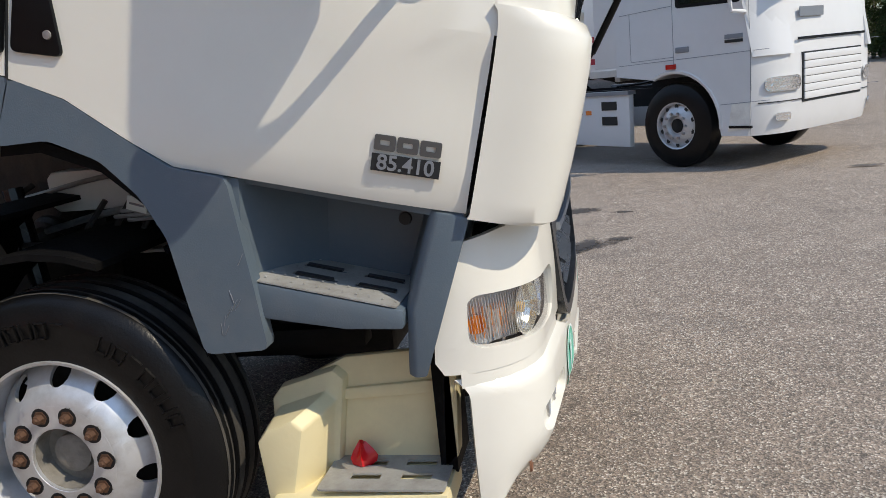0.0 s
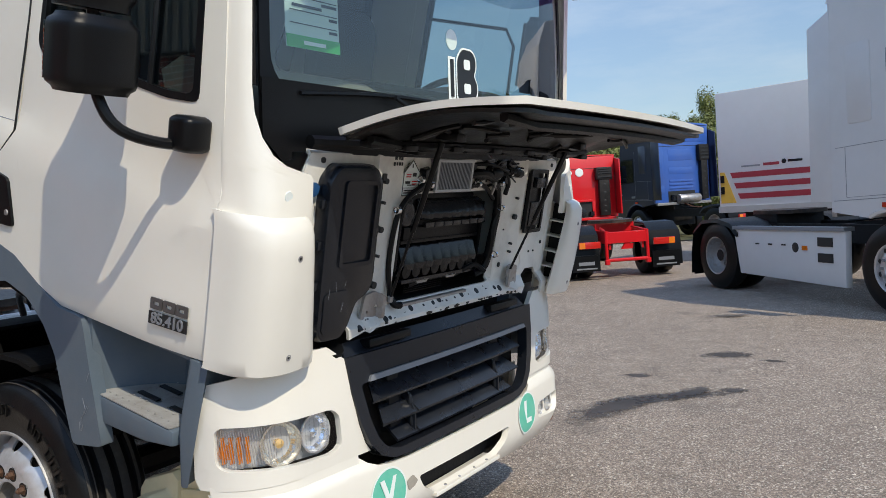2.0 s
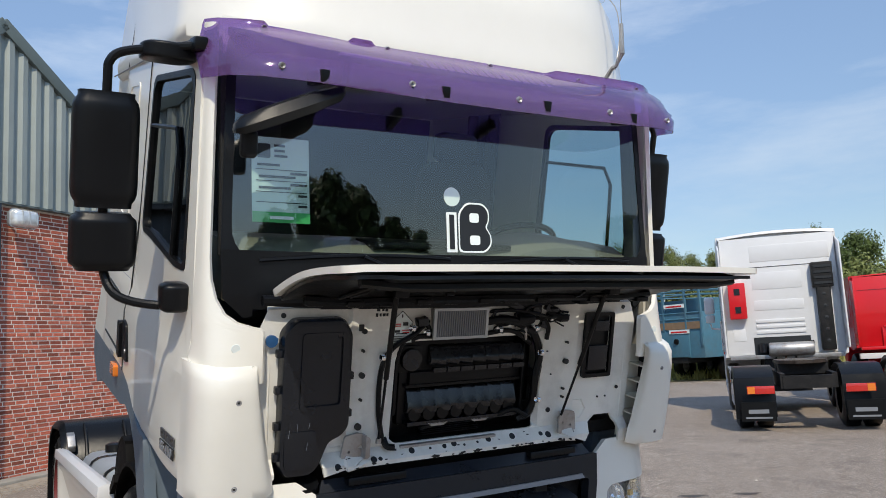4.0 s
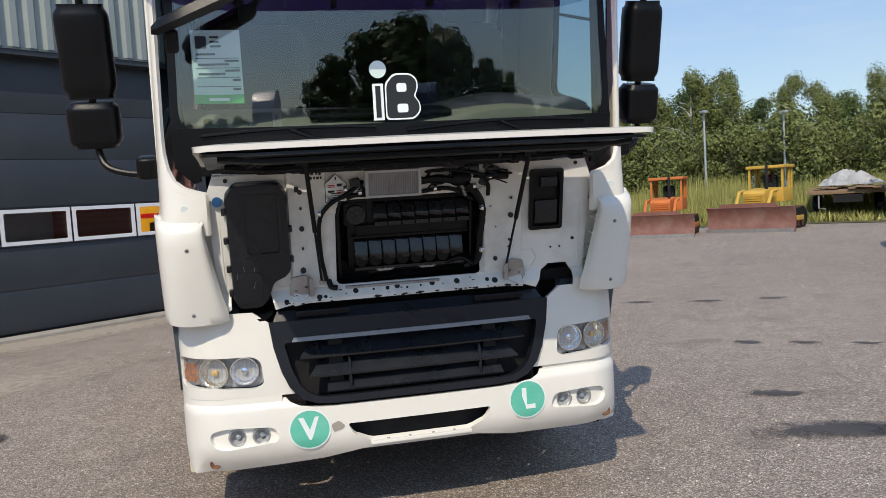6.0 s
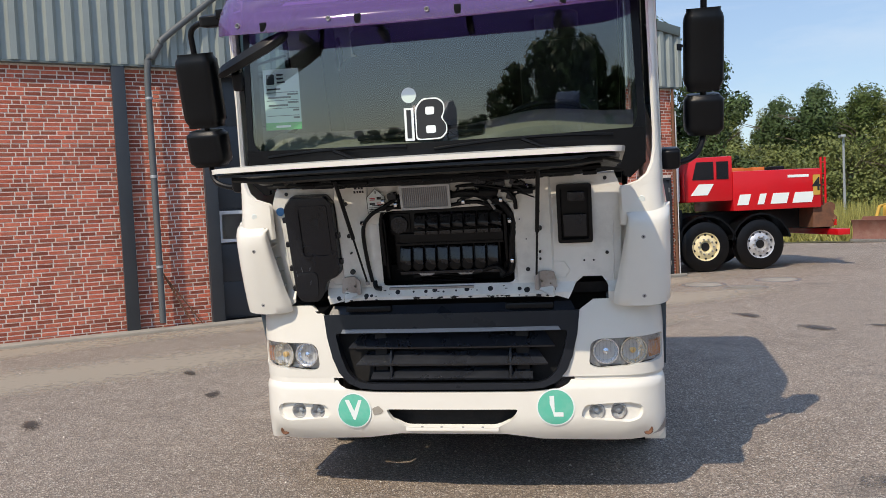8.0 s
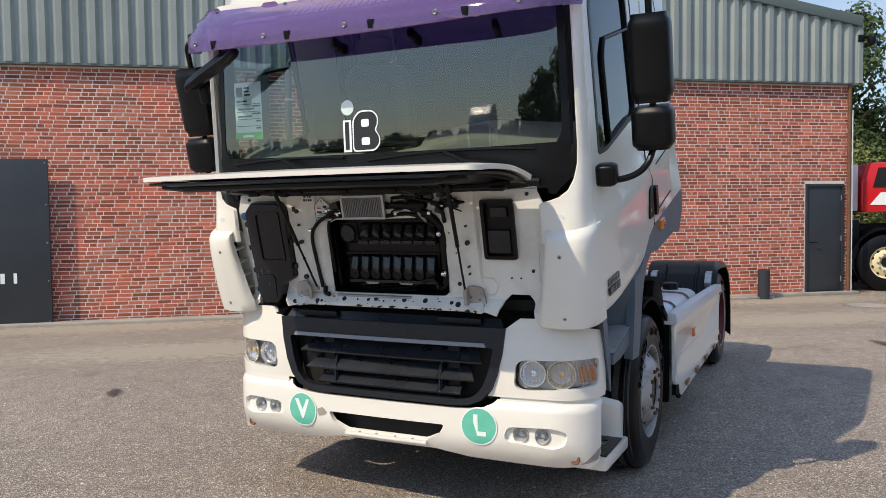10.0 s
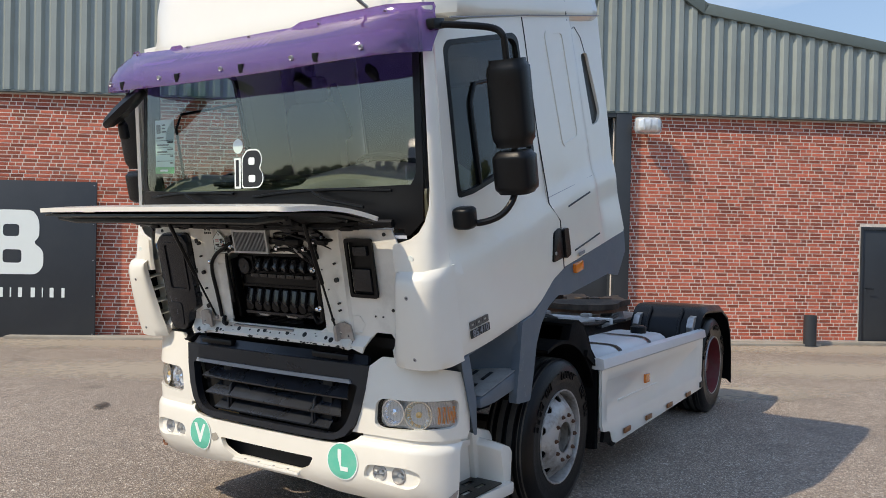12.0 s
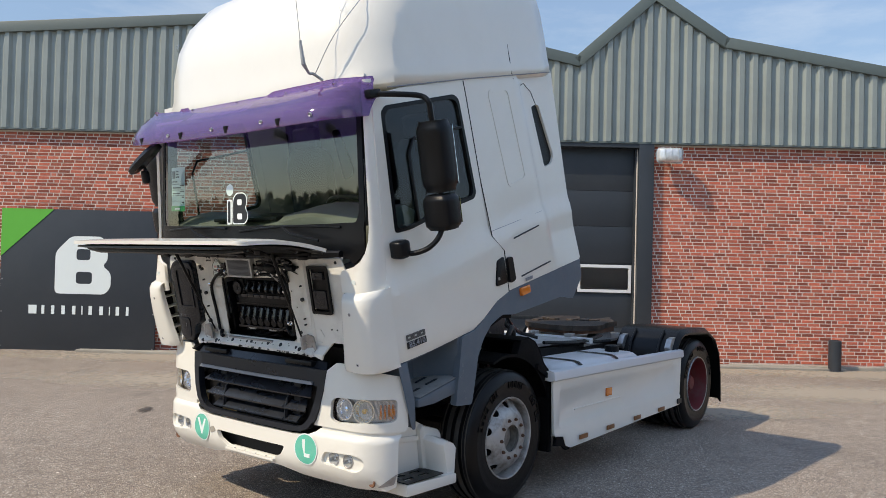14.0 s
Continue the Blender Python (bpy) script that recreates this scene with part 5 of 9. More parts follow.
    # filter housing
    fo = rounded([(-0.868, 0.06), (-0.872, 0.58), (-0.825, 0.632), (-0.625, 0.632), (-0.588, 0.58), (-0.585, 0.20), (-0.61, 0.165), (-0.67, 0.14), (-0.705, 0.05), (-0.74, 0.015), (-0.84, 0.015)], 0.02, 3)
    bm = nb()
    loft(bm, [[(x, sum(p[0] for p in fo) / len(fo) + (p[0] - sum(q[0] for q in fo) / len(fo)) * k, 0.3 + (p[1] - 0.3) * k) for p in fo] for x, k in ((-0.05, 1.0), (0.015, 1.0), (0.035, 0.97), (0.04, 0.9))])
    air = tp("air_intake_housing", bm, FILTER, "dark grey moulded intake housing", cab=True)
    part("raised_frame", sheet(rounded(rect(-0.80, 0.28, -0.62, 0.58), 0.02), [rounded(rect(-0.785, 0.295, -0.635, 0.565), 0.015)], lambda u, v: (0.048, u, v), 0.008), FILTER, air, xf=CAB)
    for y, b in ((-0.875, 0.10), (-0.878, 0.22), (-0.88, 0.36), (-0.88, 0.50), (-0.582, 0.25), (-0.582, 0.40)):
        part("clip", boxed((0.01, y, b), (0.03, 0.02, 0.03)), FILTER, air, xf=CAB, bevel=0.004)
    part("lower_step", sheet(rounded([(-0.85, 0.05), (-0.855, 0.20), (-0.72, 0.20), (-0.73, 0.05)], 0.03), [], lambda u, v: (0.046, u, v), 0.008), FILTER, air, xf=CAB, bevel=0.004)
    rs = random.Random(6)
    for i in range(4):
        y, b = rs.uniform(-0.84, -0.74), rs.uniform(0.04, 0.25)
        part("scratch", tube(nb(), [(0.0505, y, b), (0.0505, y + rs.uniform(-0.02, 0.03), b + rs.uniform(0.015, 0.04))], 0.0006, 4), STRIP, air, xf=CAB)
    hose = smooth_path([(0.0, -0.74, -0.02), (-0.04, -0.73, -0.12), (-0.1, -0.72, -0.2)], 4)
    part("duct", tube(nb(), hose, 0.05, 12), BLACK, air, xf=CAB)
    # box in the left opening
    bt = tp("fuse_box", boxed((-0.06, 0.71, 0.46), (0.10, 0.152, 0.285)), BLACK, "black fuse box in the bulkhead", cab=True, bevel=0.008)
    part("box_frame", sheet(rounded(rect(0.62, 0.305, 0.80, 0.62), 0.015), [rounded(rect(0.638, 0.323, 0.782, 0.602), 0.012)], lambda u, v: (-0.005, u, v), 0.014), BLACK, bt, xf=CAB)
    part("relay", boxed((0.0, 0.72, 0.555), (0.03, 0.09, 0.05)), FILTER, bt, xf=CAB, bevel=0.006)
    part("lower_lid", boxed((0.0, 0.71, 0.40), (0.02, 0.12, 0.12)), FILTER, bt, xf=CAB, bevel=0.006)
    cap = tp("washer_cap", lathe(nb(), [(0, 0.0001), (0.0, 0.022), (0.018, 0.024), (0.02, 0.0001)], 14, "x", (-0.02, -0.905, 0.545)), material("blue_cap", (0.015, 0.09, 0.24), 0.4), "blue washer bottle cap", cab=True)
    part("tab", boxed((-0.008, -0.90, 0.55), (0.012, 0.04, 0.012)), cap.data.materials[0], cap, xf=CAB)


def make_engine():
    LOW = CAB @ Matrix.Translation((0, 0, -0.04))
    eng = tp("engine_cover", boxed((-0.16, 0.0, 0.315), (0.10, 0.60, 0.37)), BLACK, "black ribbed engine cover behind the bulkhead", cab=True, bevel=0.015)
    for row, (b0, b1) in enumerate(((0.43, 0.52), (0.225, 0.335))):
        for i in range(8):
            y = -0.235 + i * 0.07 + (0.03 if row == 0 else 0)
            if row != 1 and i == 0:
                continue
            bm = nb()
            loft(bm, [[(-0.11, y - 0.034, b0), (-0.075, y - 0.034, b0 + 0.006), (-0.07, y - 0.033, b0 + 0.03), (-0.095, y - 0.033, b1 - 0.01), (-0.11, y - 0.033, b1)], [(-0.11, y + 0.033, b0), (-0.055, y + 0.033, b0 + 0.006), (-0.05, y + 0.032, b0 + 0.03), (-0.078, y + 0.032, b1 - 0.01), (-0.11, y + 0.032, b1)]])
            part("cover_rib", bm, COVER, eng, xf=LOW, bevel=0.006)
            if row == 1:
                part("rib_foot", lathe(nb(), [(-0.03, 0.0001), (-0.03, 0.026), (0.02, 0.030), (0.022, 0.0001)], 14, "x", (-0.085, y, b0)), BLACK, eng, xf=LOW)
            else:
                part("rib_band", boxed((-0.055, y, b0 - 0.012), (0.02, 0.064, 0.022)), COVER, eng, xf=LOW, bevel=0.004)

    part("ledge", boxed((-0.10, 0.02, 0.345), (0.04, 0.60, 0.012)), BLACK, eng, xf=LOW)
    part("mid_plate", boxed((-0.10, 0.03, 0.375), (0.03, 0.58, 0.06)), BLACK, eng, xf=LOW, bevel=0.006)
    for y in (-0.12, 0.10):
        part("lower_tab", prism(nb(), [(y - 0.05, 0.182), (y + 0.05, 0.182), (y + 0.03, 0.168), (y - 0.03, 0.168)], "yz", -0.075, -0.06), STEEL, eng, "pale steel tab", xf=LOW)
    for y in (-0.345, 0.335):
        part("side_frame", boxed((-0.10, y, 0.32), (0.05, 0.018, 0.36)), BLACK, eng, xf=LOW, bevel=0.005)
    part("ledge", boxed((-0.09, 0.02, 0.185), (0.06, 0.58, 0.016)), FILTER, eng, xf=LOW)
    part("cap", lathe(nb(), [(0, 0.05), (0.02, 0.048), (0.025, 0.03), (0.015, 0.0001)], 20, "x", (-0.10, -0.255, 0.46)), FILTER, eng, xf=LOW)
    part("cap_pad", boxed((-0.11, -0.255, 0.46), (0.02, 0.12, 0.12)), BLACK, eng, xf=LOW, bevel=0.01)
    for i in range(9):
        part("fin", boxed((-0.14, -0.02, 0.115 + i * 0.009), (0.05, 0.30, 0.003)), FILTER, eng, xf=LOW)
    # heater core above
    core = tp("heater_core", boxed((-0.025, -0.075, 0.59), (0.05, 0.265, 0.125)), STEEL, "finned aluminium heater core", cab=True)
    for i in range(22):
        part("fin", boxed((0.003, -0.19 + i * 0.011, 0.59), (0.008, 0.004, 0.112)), STRIP, core, xf=CAB)
    part("core_rim", sheet(rect(-0.212, 0.523, 0.062, 0.657), [rect(-0.198, 0.535, 0.048, 0.645)], lambda u, v: (0.008, u, v), 0.01), GALV, core, xf=CAB)
    rnd = random.Random(11)
    runs = [[(-0.03, -0.22, 0.60), (0.0, -0.30, 0.55), (0.0, -0.39, 0.50), (0.0, -0.44, 0.42), (-0.01, -0.44, 0.25), (0.0, -0.42, 0.12)],
            [(-0.03, 0.06, 0.585), (0.0, 0.15, 0.60), (0.0, 0.25, 0.58), (-0.02, 0.34, 0.52), (-0.03, 0.385, 0.42), (-0.03, 0.37, 0.30), (-0.04, 0.36, 0.16), (-0.06, 0.30, 0.12)],
            [(-0.04, 0.08, 0.63), (0.0, 0.20, 0.64), (0.01, 0.33, 0.62), (0.0, 0.42, 0.60), (0.0, 0.46, 0.63)],
            [(-0.05, -0.36, 0.50), (-0.02, -0.30, 0.535), (-0.02, 0.0, 0.53), (-0.02, 0.20, 0.545), (-0.03, 0.33, 0.48)],
            [(-0.02, 0.06, 0.61), (0.0, 0.14, 0.575), (0.0, 0.22, 0.60), (0.01, 0.27, 0.65), (0.0, 0.35, 0.66)],
            [(-0.06, 0.30, 0.58), (-0.01, 0.36, 0.60), (0.0, 0.40, 0.56), (-0.01, 0.405, 0.50)],
            [(-0.02, 0.33, 0.14), (-0.05, 0.27, 0.17), (-0.08, 0.15, 0.13), (-0.09, 0.0, 0.14), (-0.08, -0.2, 0.12)],
            [(-0.02, -0.25, 0.62), (-0.01, -0.22, 0.55), (-0.02, -0.28, 0.53), (-0.04, -0.345, 0.47), (-0.05, -0.35, 0.2)]]
    for i, r in enumerate(runs):
        tp("hose", tube(nb(), smooth_path(r, 5), (0.011, 0.019, 0.009, 0.011, 0.007, 0.011, 0.012, 0.010)[i], 8), BLACK, "black rubber hose", cab=True)
    for y, b, sx in ((0.16, 0.60, 0.05), (0.26, 0.62, 0.07), (0.33, 0.64, 0.05), (0.38, 0.57, 0.04), (-0.26, 0.60, 0.05), (0.42, 0.64, 0.08), (0.21, 0.66, 0.10)):
        tp("valve_block", boxed((-0.02, y, b), (0.05, sx, 0.035), Euler((rnd.uniform(-.5, .5), 0, 0)).to_matrix()), FILTER if rnd.random() > 0.3 else STEEL, "small valve on the hoses", cab=True, bevel=0.006)
    rq = random.Random(29)
    for i in range(16):
        y0, b0 = rq.uniform(0.08, 0.50), rq.uniform(0.52, 0.66)
        pts = [(-0.02, y0, b0), (rq.uniform(-0.01, 0.03), y0 + rq.uniform(-0.06, 0.08), b0 + rq.uniform(-0.04, 0.03)), (-0.02, y0 + rq.uniform(-0.1, 0.12), b0 + rq.uniform(-0.06, 0.04))]
        tp("cable", tube(nb(), smooth_path(pts, 5), rq.choice((0.004, 0.006, 0.008)), 6), rq.choice((BLACK, BLACK, FILTER, STEEL)), "thin cable among the hoses", cab=True)
    for y0, b0 in ((-0.31, 0.575), (-0.24, 0.555), (0.13, 0.555), (0.24, 0.585), (0.33, 0.555), (0.41, 0.60), (0.47, 0.615), (0.37, 0.44), (0.37, 0.22), (-0.44, 0.46)):
        tp("hose_clip", lathe(nb(), [(-0.008, 0.013), (-0.008, 0.016), (0.008, 0.016), (0.008, 0.013)], 12, "y", (0.0, y0, b0)), CHROME, "bright hose clip", cab=True)
    tp("valve_body", lathe(nb(), [(-0.05, 0.0001), (-0.05, 0.028), (0.0, 0.034), (0.04, 0.024), (0.05, 0.0001)], 14, "y", (-0.005, 0.27, 0.60)), BLACK, "black coolant valve", cab=True)
    tp("washer_neck", tube(nb(), [(-0.02, 0.40, 0.625), (0.01, 0.46, 0.60), (0.005, 0.50, 0.60)], 0.02, 8), BLACK, "black filler neck", cab=True)
    tp("drain_elbow", tube(nb(), smooth_path([(-0.01, -0.41, 0.12), (0.01, -0.40, 0.09), (0.02, -0.37, 0.085)], 4), 0.014, 8), BLACK, cab=True)
    tp("sill_plate", boxed((-0.012, -0.09, 0.074), (0.03, 0.48, 0.012)), STEEL, "worn bare sill edge", cab=True, bevel=0.003)


def make_hood():
    """Raised front flap: cream skin, dark lining, two gas struts."""
    def skin_h(u, v):
        t = v
        a = 0.085 + 0.665 * t
        b = 0.745 + 0.165 * t + 0.03 * math.sin(math.pi * t) - 0.012 * (u / 0.95) ** 2 - 0.012 * max(0, abs(u) - 0.88) / 0.07 * (1 - t * 0.5)
        return (a - 0.05 * (u / 0.95) ** 2 * t, u, b)
    out = rounded([(-0.95, 0.02), (0.95, 0.02), (0.955, 0.55), (0.93, 0.95), (0.90, 1.0), (-0.90, 1.0), (-0.93, 0.95), (-0.955, 0.55)], 0.06, 4)
    us, vs = steps(-0.95, 0.95, 16), steps(0.1, 0.9, 8)
    hood = tp("hood", sheet(out, [], skin_h, 0.022, us, vs), WHITE, "cream hood flap propped open", cab=True, smooth=40)
    inn = [(u * 0.975, 0.015 + v * 0.965) for u, v in out]

    def under(u, v):
        p = skin_h(u, v)
        d = 0.022 + 0.018 * max(0, math.sin(3 * math.pi * v)) * (abs(u) < 0.8) + 0.012 * math.sin(u * 14) * (0.2 < v < 0.85)
        return (p[0], p[1], p[2] - d)
    part("lining", sheet(inn, [], under, 0.012, steps(-0.9, 0.9, 36), steps(0.05, 0.95, 18)), LINING, hood, "black ribbed underside of the hood", xf=CAB, smooth=50)
    for v in (0.12, 0.86):
        part("stiffener", tube(nb(), [tuple(Vector(under(u, v)) - Vector((0, 0, 0.012))) for u in steps(-0.85, 0.85, 10)], 0.016, 6), BLACK, hood, xf=CAB)
    rh = random.Random(14)
    for i in range(22):
        u0, v0 = rh.uniform(-0.82, 0.82), rh.uniform(0.15, 0.85)
        u1, v1 = u0 + rh.uniform(-0.16, 0.16), min(0.92, max(0.08, v0 + rh.uniform(-0.22, 0.22)))
        part("lining_rib", tube(nb(), [tuple(Vector(under(u0 + (u1 - u0) * k / 4, v0 + (v1 - v0) * k / 4)) - Vector((0, 0, 0.010))) for k in range(5)], 0.008, 6), LINING, hood, xf=CAB)
    for i in range(12):
        u0, v0 = -0.80 + i * 0.145, 0.07 + 0.05 * (i % 2)
        part("bracket", boxed(tuple(Vector(under(u0, v0)) - Vector((0, 0, 0.02))), (0.05, 0.07, 0.022)), BLACK, hood, xf=CAB, bevel=0.006)
    for s in (-1, 1):
        part("hinge_arm", boxed((0.05, s * 0.50, 0.70), (0.14, 0.05, 0.04)), BLACK, hood, xf=CAB, bevel=0.006)
        part("stay_pad", boxed((0.24, s * 0.52, 0.765), (0.10, 0.06, 0.03)), BLACK, hood, xf=CAB, bevel=0.006)
        top, foot = Vector((0.20, 0.545 if s > 0 else -0.50, 0.74)), Vector((0.02, 0.495 if s > 0 else -0.445, 0.12))
        mid = top.lerp(foot, 0.55)
        st = tp("gas_strut", tube(nb(), [top, mid], 0.011, 10), BLACK, "black gas strut holding the hood", cab=True)
        part("rod", tube(nb(), [mid, foot], 0.006, 8), BLACK, st, xf=CAB)
        part("ball_end", lathe(nb(), [(-0.014, 0.001), (-0.01, 0.012), (0.01, 0.012), (0.014, 0.001)], 8, "z", tuple(foot)), STEEL, st, xf=CAB)
    tp("hinge_rail", tube(nb(), [(0.0, -0.95, 0.70), (0.03, -0.5, 0.705), (0.035, 0, 0.705), (0.03, 0.5, 0.705), (0.0, 0.95, 0.70)], 0.022, 8), BLACK, cab=True)
    tp("scuttle", sheet([(-1.0, 0.625), (-0.97, 0.635), (-0.97, 0.66), (0.97, 0.66), (0.97, 0.635), (1.0, 0.625), (1.08, 0.70), (1.085, 0.88), (-1.085, 0.88), (-1.08, 0.70)], [], lambda u, v: (0.006 - 0.085 * abs(u / 1.1) ** 3 - 0.12 * max(0, v - 0.7), u, v), 0.02, steps(-1, 1, 12), (0.72, 0.78)), BLACK, "black scuttle panel under the windscreen", cab=True)


def ws_x(u, b):
    return -0.005 - 0.09 * (abs(u) / 1.1) ** 2.6 - 0.175 * (b - 0.8) / 0.9


def make_screen():
    out = rounded([(-1.075, 0.82), (-1.045, 1.66), (1.045, 1.66), (1.075, 0.82)], 0.06, 4)
    us, vs = steps(-1.05, 1.05, 20), steps(0.9, 1.6, 6)
    f = lambda u, v: (ws_x(u, v), u, v)
    ws = tp("windscreen", sheet(out, [], f, 0, us, vs), WS_GLASS, "clear green-tinted windscreen", cab=True)
    part("seal", sheet(rounded([(-1.088, 0.79), (-1.055, 1.70), (1.055, 1.70), (1.088, 0.79)], 0.06, 4), [rounded([(-1.05, 0.845), (-1.022, 1.64), (1.022, 1.64), (1.05, 0.845)], 0.13, 6)], lambda u, v: (ws_x(u, v) + 0.003, u, v), 0.012, us, vs), BLACK, ws, "black windscreen surround", xf=CAB)
    tp("header", sheet([(-1.07, 1.62), (1.07, 1.62), (1.07, 1.76), (-1.07, 1.76)], [], lambda u, v: (ws_x(u, v) - 0.012, u, v), 0.03, us), WHITE, cab=True)
    # wipers
    for y0, y1 in ((-0.95, -0.15), (0.0, 0.92)):
        bl = [(ws_x(y, 0.86) + 0.018, y, 0.845 + 0.03 * math.sin(3 * (y - y0))) for y in steps(y0, y1, 8)]
        w = tp("wiper", tube(nb(), bl, 0.008, 6), BLACK, "black wiper resting on the screen", cab=True)
        ym = (y0 + y1) / 2
        part("arm", tube(nb(), [(0.03, y1 - 0.12, 0.79), (0.03, ym + 0.1, 0.83), (0.012, ym, 0.87)], 0.009, 6), BLACK, w, xf=CAB)
    # lettermark sticker
    lg = lambda u, v: (ws_x(u, v) + 0.003, u, v)
    bb = [(-0.096, 0.892), (-0.096, 1.06), (-0.055, 1.105), (0.03, 1.105), (0.063, 1.075), (0.063, 1.03), (0.047, 1.0), (0.073, 0.965), (0.073, 0.925), (0.04, 0.892)]
    st = tp("screen_sticker", sheet(rounded(bb, 0.02), [rounded(inset(bb, 0.008), 0.025)], lg, 0.001), STICKER, "white outlined lettermark sticker on the windscreen", cab=True)
    part("dark_field", sheet(rounded(inset(bb, 0.008), 0.025), [], lambda u, v: (ws_x(u, v) + 0.0025, u, v), 0.001), INK, st, xf=CAB)
    for r in (rect(-0.04, 0.925, 0.012, 0.965), rect(-0.04, 1.02, 0.008, 1.06)):
        part("white_field", sheet(rounded(r, 0.012), [], lambda u, v: (ws_x(u, v) + 0.005, u, v), 0.001), STICKER, st, xf=CAB)
    part("text_strip", sheet(rect(-0.155, 0.892, -0.104, 1.06), [], lg, 0.001), STICKER, st, xf=CAB)
    part("text_bar", sheet(rect(-0.142, 0.905, -0.118, 1.05), [], lambda u, v: (ws_x(u, v) + 0.006, u, v), 0.001), INK, st, xf=CAB)
    part("round_emblem", sheet(circle2(-0.125, 1.125, 0.040, 24), [], lg, 0.001), PAPER, st, xf=CAB)
    # sale sheet in a sleeve
    pa = tp("sale_sheet", sheet(rect(-0.965, 0.985, -0.745, 1.31), [], lambda u, v: (ws_x(u, v) - 0.022, u, v), 0.001, (-0.9, -0.8), (1.1, 1.2)), PAPER, "pale green sale sheet in a plastic sleeve", cab=True)
    lay = lambda u, v: (ws_x(u, v) - 0.018, u, v)
    part("green_band", sheet(rect(-0.965, 0.985, -0.745, 1.025), [], lay, 0.001), LIME, pa, xf=CAB)
    part("lettermark", sheet(rounded(rect(-0.945, 1.23, -0.895, 1.285), 0.008), [], lay, 0.001), INK, pa, xf=CAB)
    for u0, u1, v in ((-0.88, -0.84, 1.275), (-0.88, -0.84, 1.255), (-0.88, -0.83, 1.235), (-0.945, -0.86, 1.20), (-0.95, -0.755, 1.185), (-0.82, -0.755, 1.17), (-0.95, -0.755, 1.142), (-0.82, -0.755, 1.127), (-0.94, -0.80, 1.155), (-0.95, -0.755, 1.10), (-0.79, -0.755, 1.085), (-0.94, -0.82, 1.113), (-0.95, -0.755, 1.06), (-0.79, -0.755, 1.045)):
        part("print_bar", sheet(rect(u0, v, u1, v + (0.003 if u1 - u0 > 0.17 else 0.009)), [], lay, 0.001), INK, pa, xf=CAB)
    for u0, u1 in ((-0.90, -0.81),):
        part("print_bar", sheet(rect(u0, 0.998, u1, 1.010), [], lambda u, v: (ws_x(u, v) - 0.015, u, v), 0.0005), STICKER, pa, xf=CAB)


def make_visor():
    def vf(u, v):
        k = abs(u) / 1.17
        a = -0.15 + 0.25 * max(0.0, math.sin(math.pi * 0.5 * (1 - v))) ** 0.8 * (1 - 0.3 * k ** 9) + 0.03 * (1 - k ** 4)
        return (a - 0.10 * k ** 8 - 0.14 * max(0, k - 0.93) / 0.07, u, 1.50 + 0.20 * v + 0.02 * k ** 3 - 0.03 * k ** 9 * (1 - v))
    out = [(-1.16, 0.05), (-1.17, 0.5), (-1.13, 1.08), (-0.95, 1.14), (-0.93, 1.05), (-0.62, 1.02), (-0.60, 1.12), (-0.52, 1.12), (-0.50, 1.02), (-0.1, 1.04), (0.35, 1.05), (0.42, 1.16), (0.62, 1.18), (0.95, 1.18), (1.13, 1.08), (1.17, 0.5), (1.16, 0.05), (0.95, 0.0), (0.5, -0.02), (0, -0.03), (-0.5, -0.02), (-0.95, 0.0)]
    v = tp("sun_visor", sheet(out, [], vf, 0.006, steps(-1.1, 1.1, 26), steps(0.1, 1.2, 10)), VISOR, "translucent purple acrylic sun visor with faint lettering", cab=True, smooth=60)
    for u in (-0.95, -0.45, 0.05, 0.55, 0.95):
        for w in (0.22, 1.0):
            p = vf(u, w)
            part("fixing", lathe(nb(), [(0, 0.0001), (0.012, 0.011), (0.0, 0.014)], 8, "x", (p[0] + 0.006, u, p[2])), STEEL, v, xf=CAB)
    for u in (-0.8, -0.3, 0.2, 0.7):
        part("bracket", boxed((vf(u, 0.15)[0] - 0.06, u, 1.53), (0.14, 0.035, 0.05)), BLACK, v, xf=CAB, bevel=0.006)
    rnd = random.Random(3)
    u = -0.35
    for i in range(16):
        w = rnd.uniform(0.018, 0.04)
        pl = sheet(rect(u, 0.66, u + w, 0.86), [], lambda a, b: (vf(a, b)[0] + 0.004, a, vf(a, b)[2]), 0.001)
        part("text_bar", pl, FADED, v, xf=CAB)
        u += w + 0.013
    part("text_mark", sheet([(-0.72, 0.62), (-0.42, 0.62), (-0.40, 0.70), (-0.70, 0.70)], [], lambda a, b: (vf(a, b)[0] + 0.004, a, vf(a, b)[2]), 0.001, (-0.6, -0.5)), FADED, v, xf=CAB)


FADED = material("faded_lilac_print", (0.40, 0.30, 0.50), 0.5, spread=0.1)


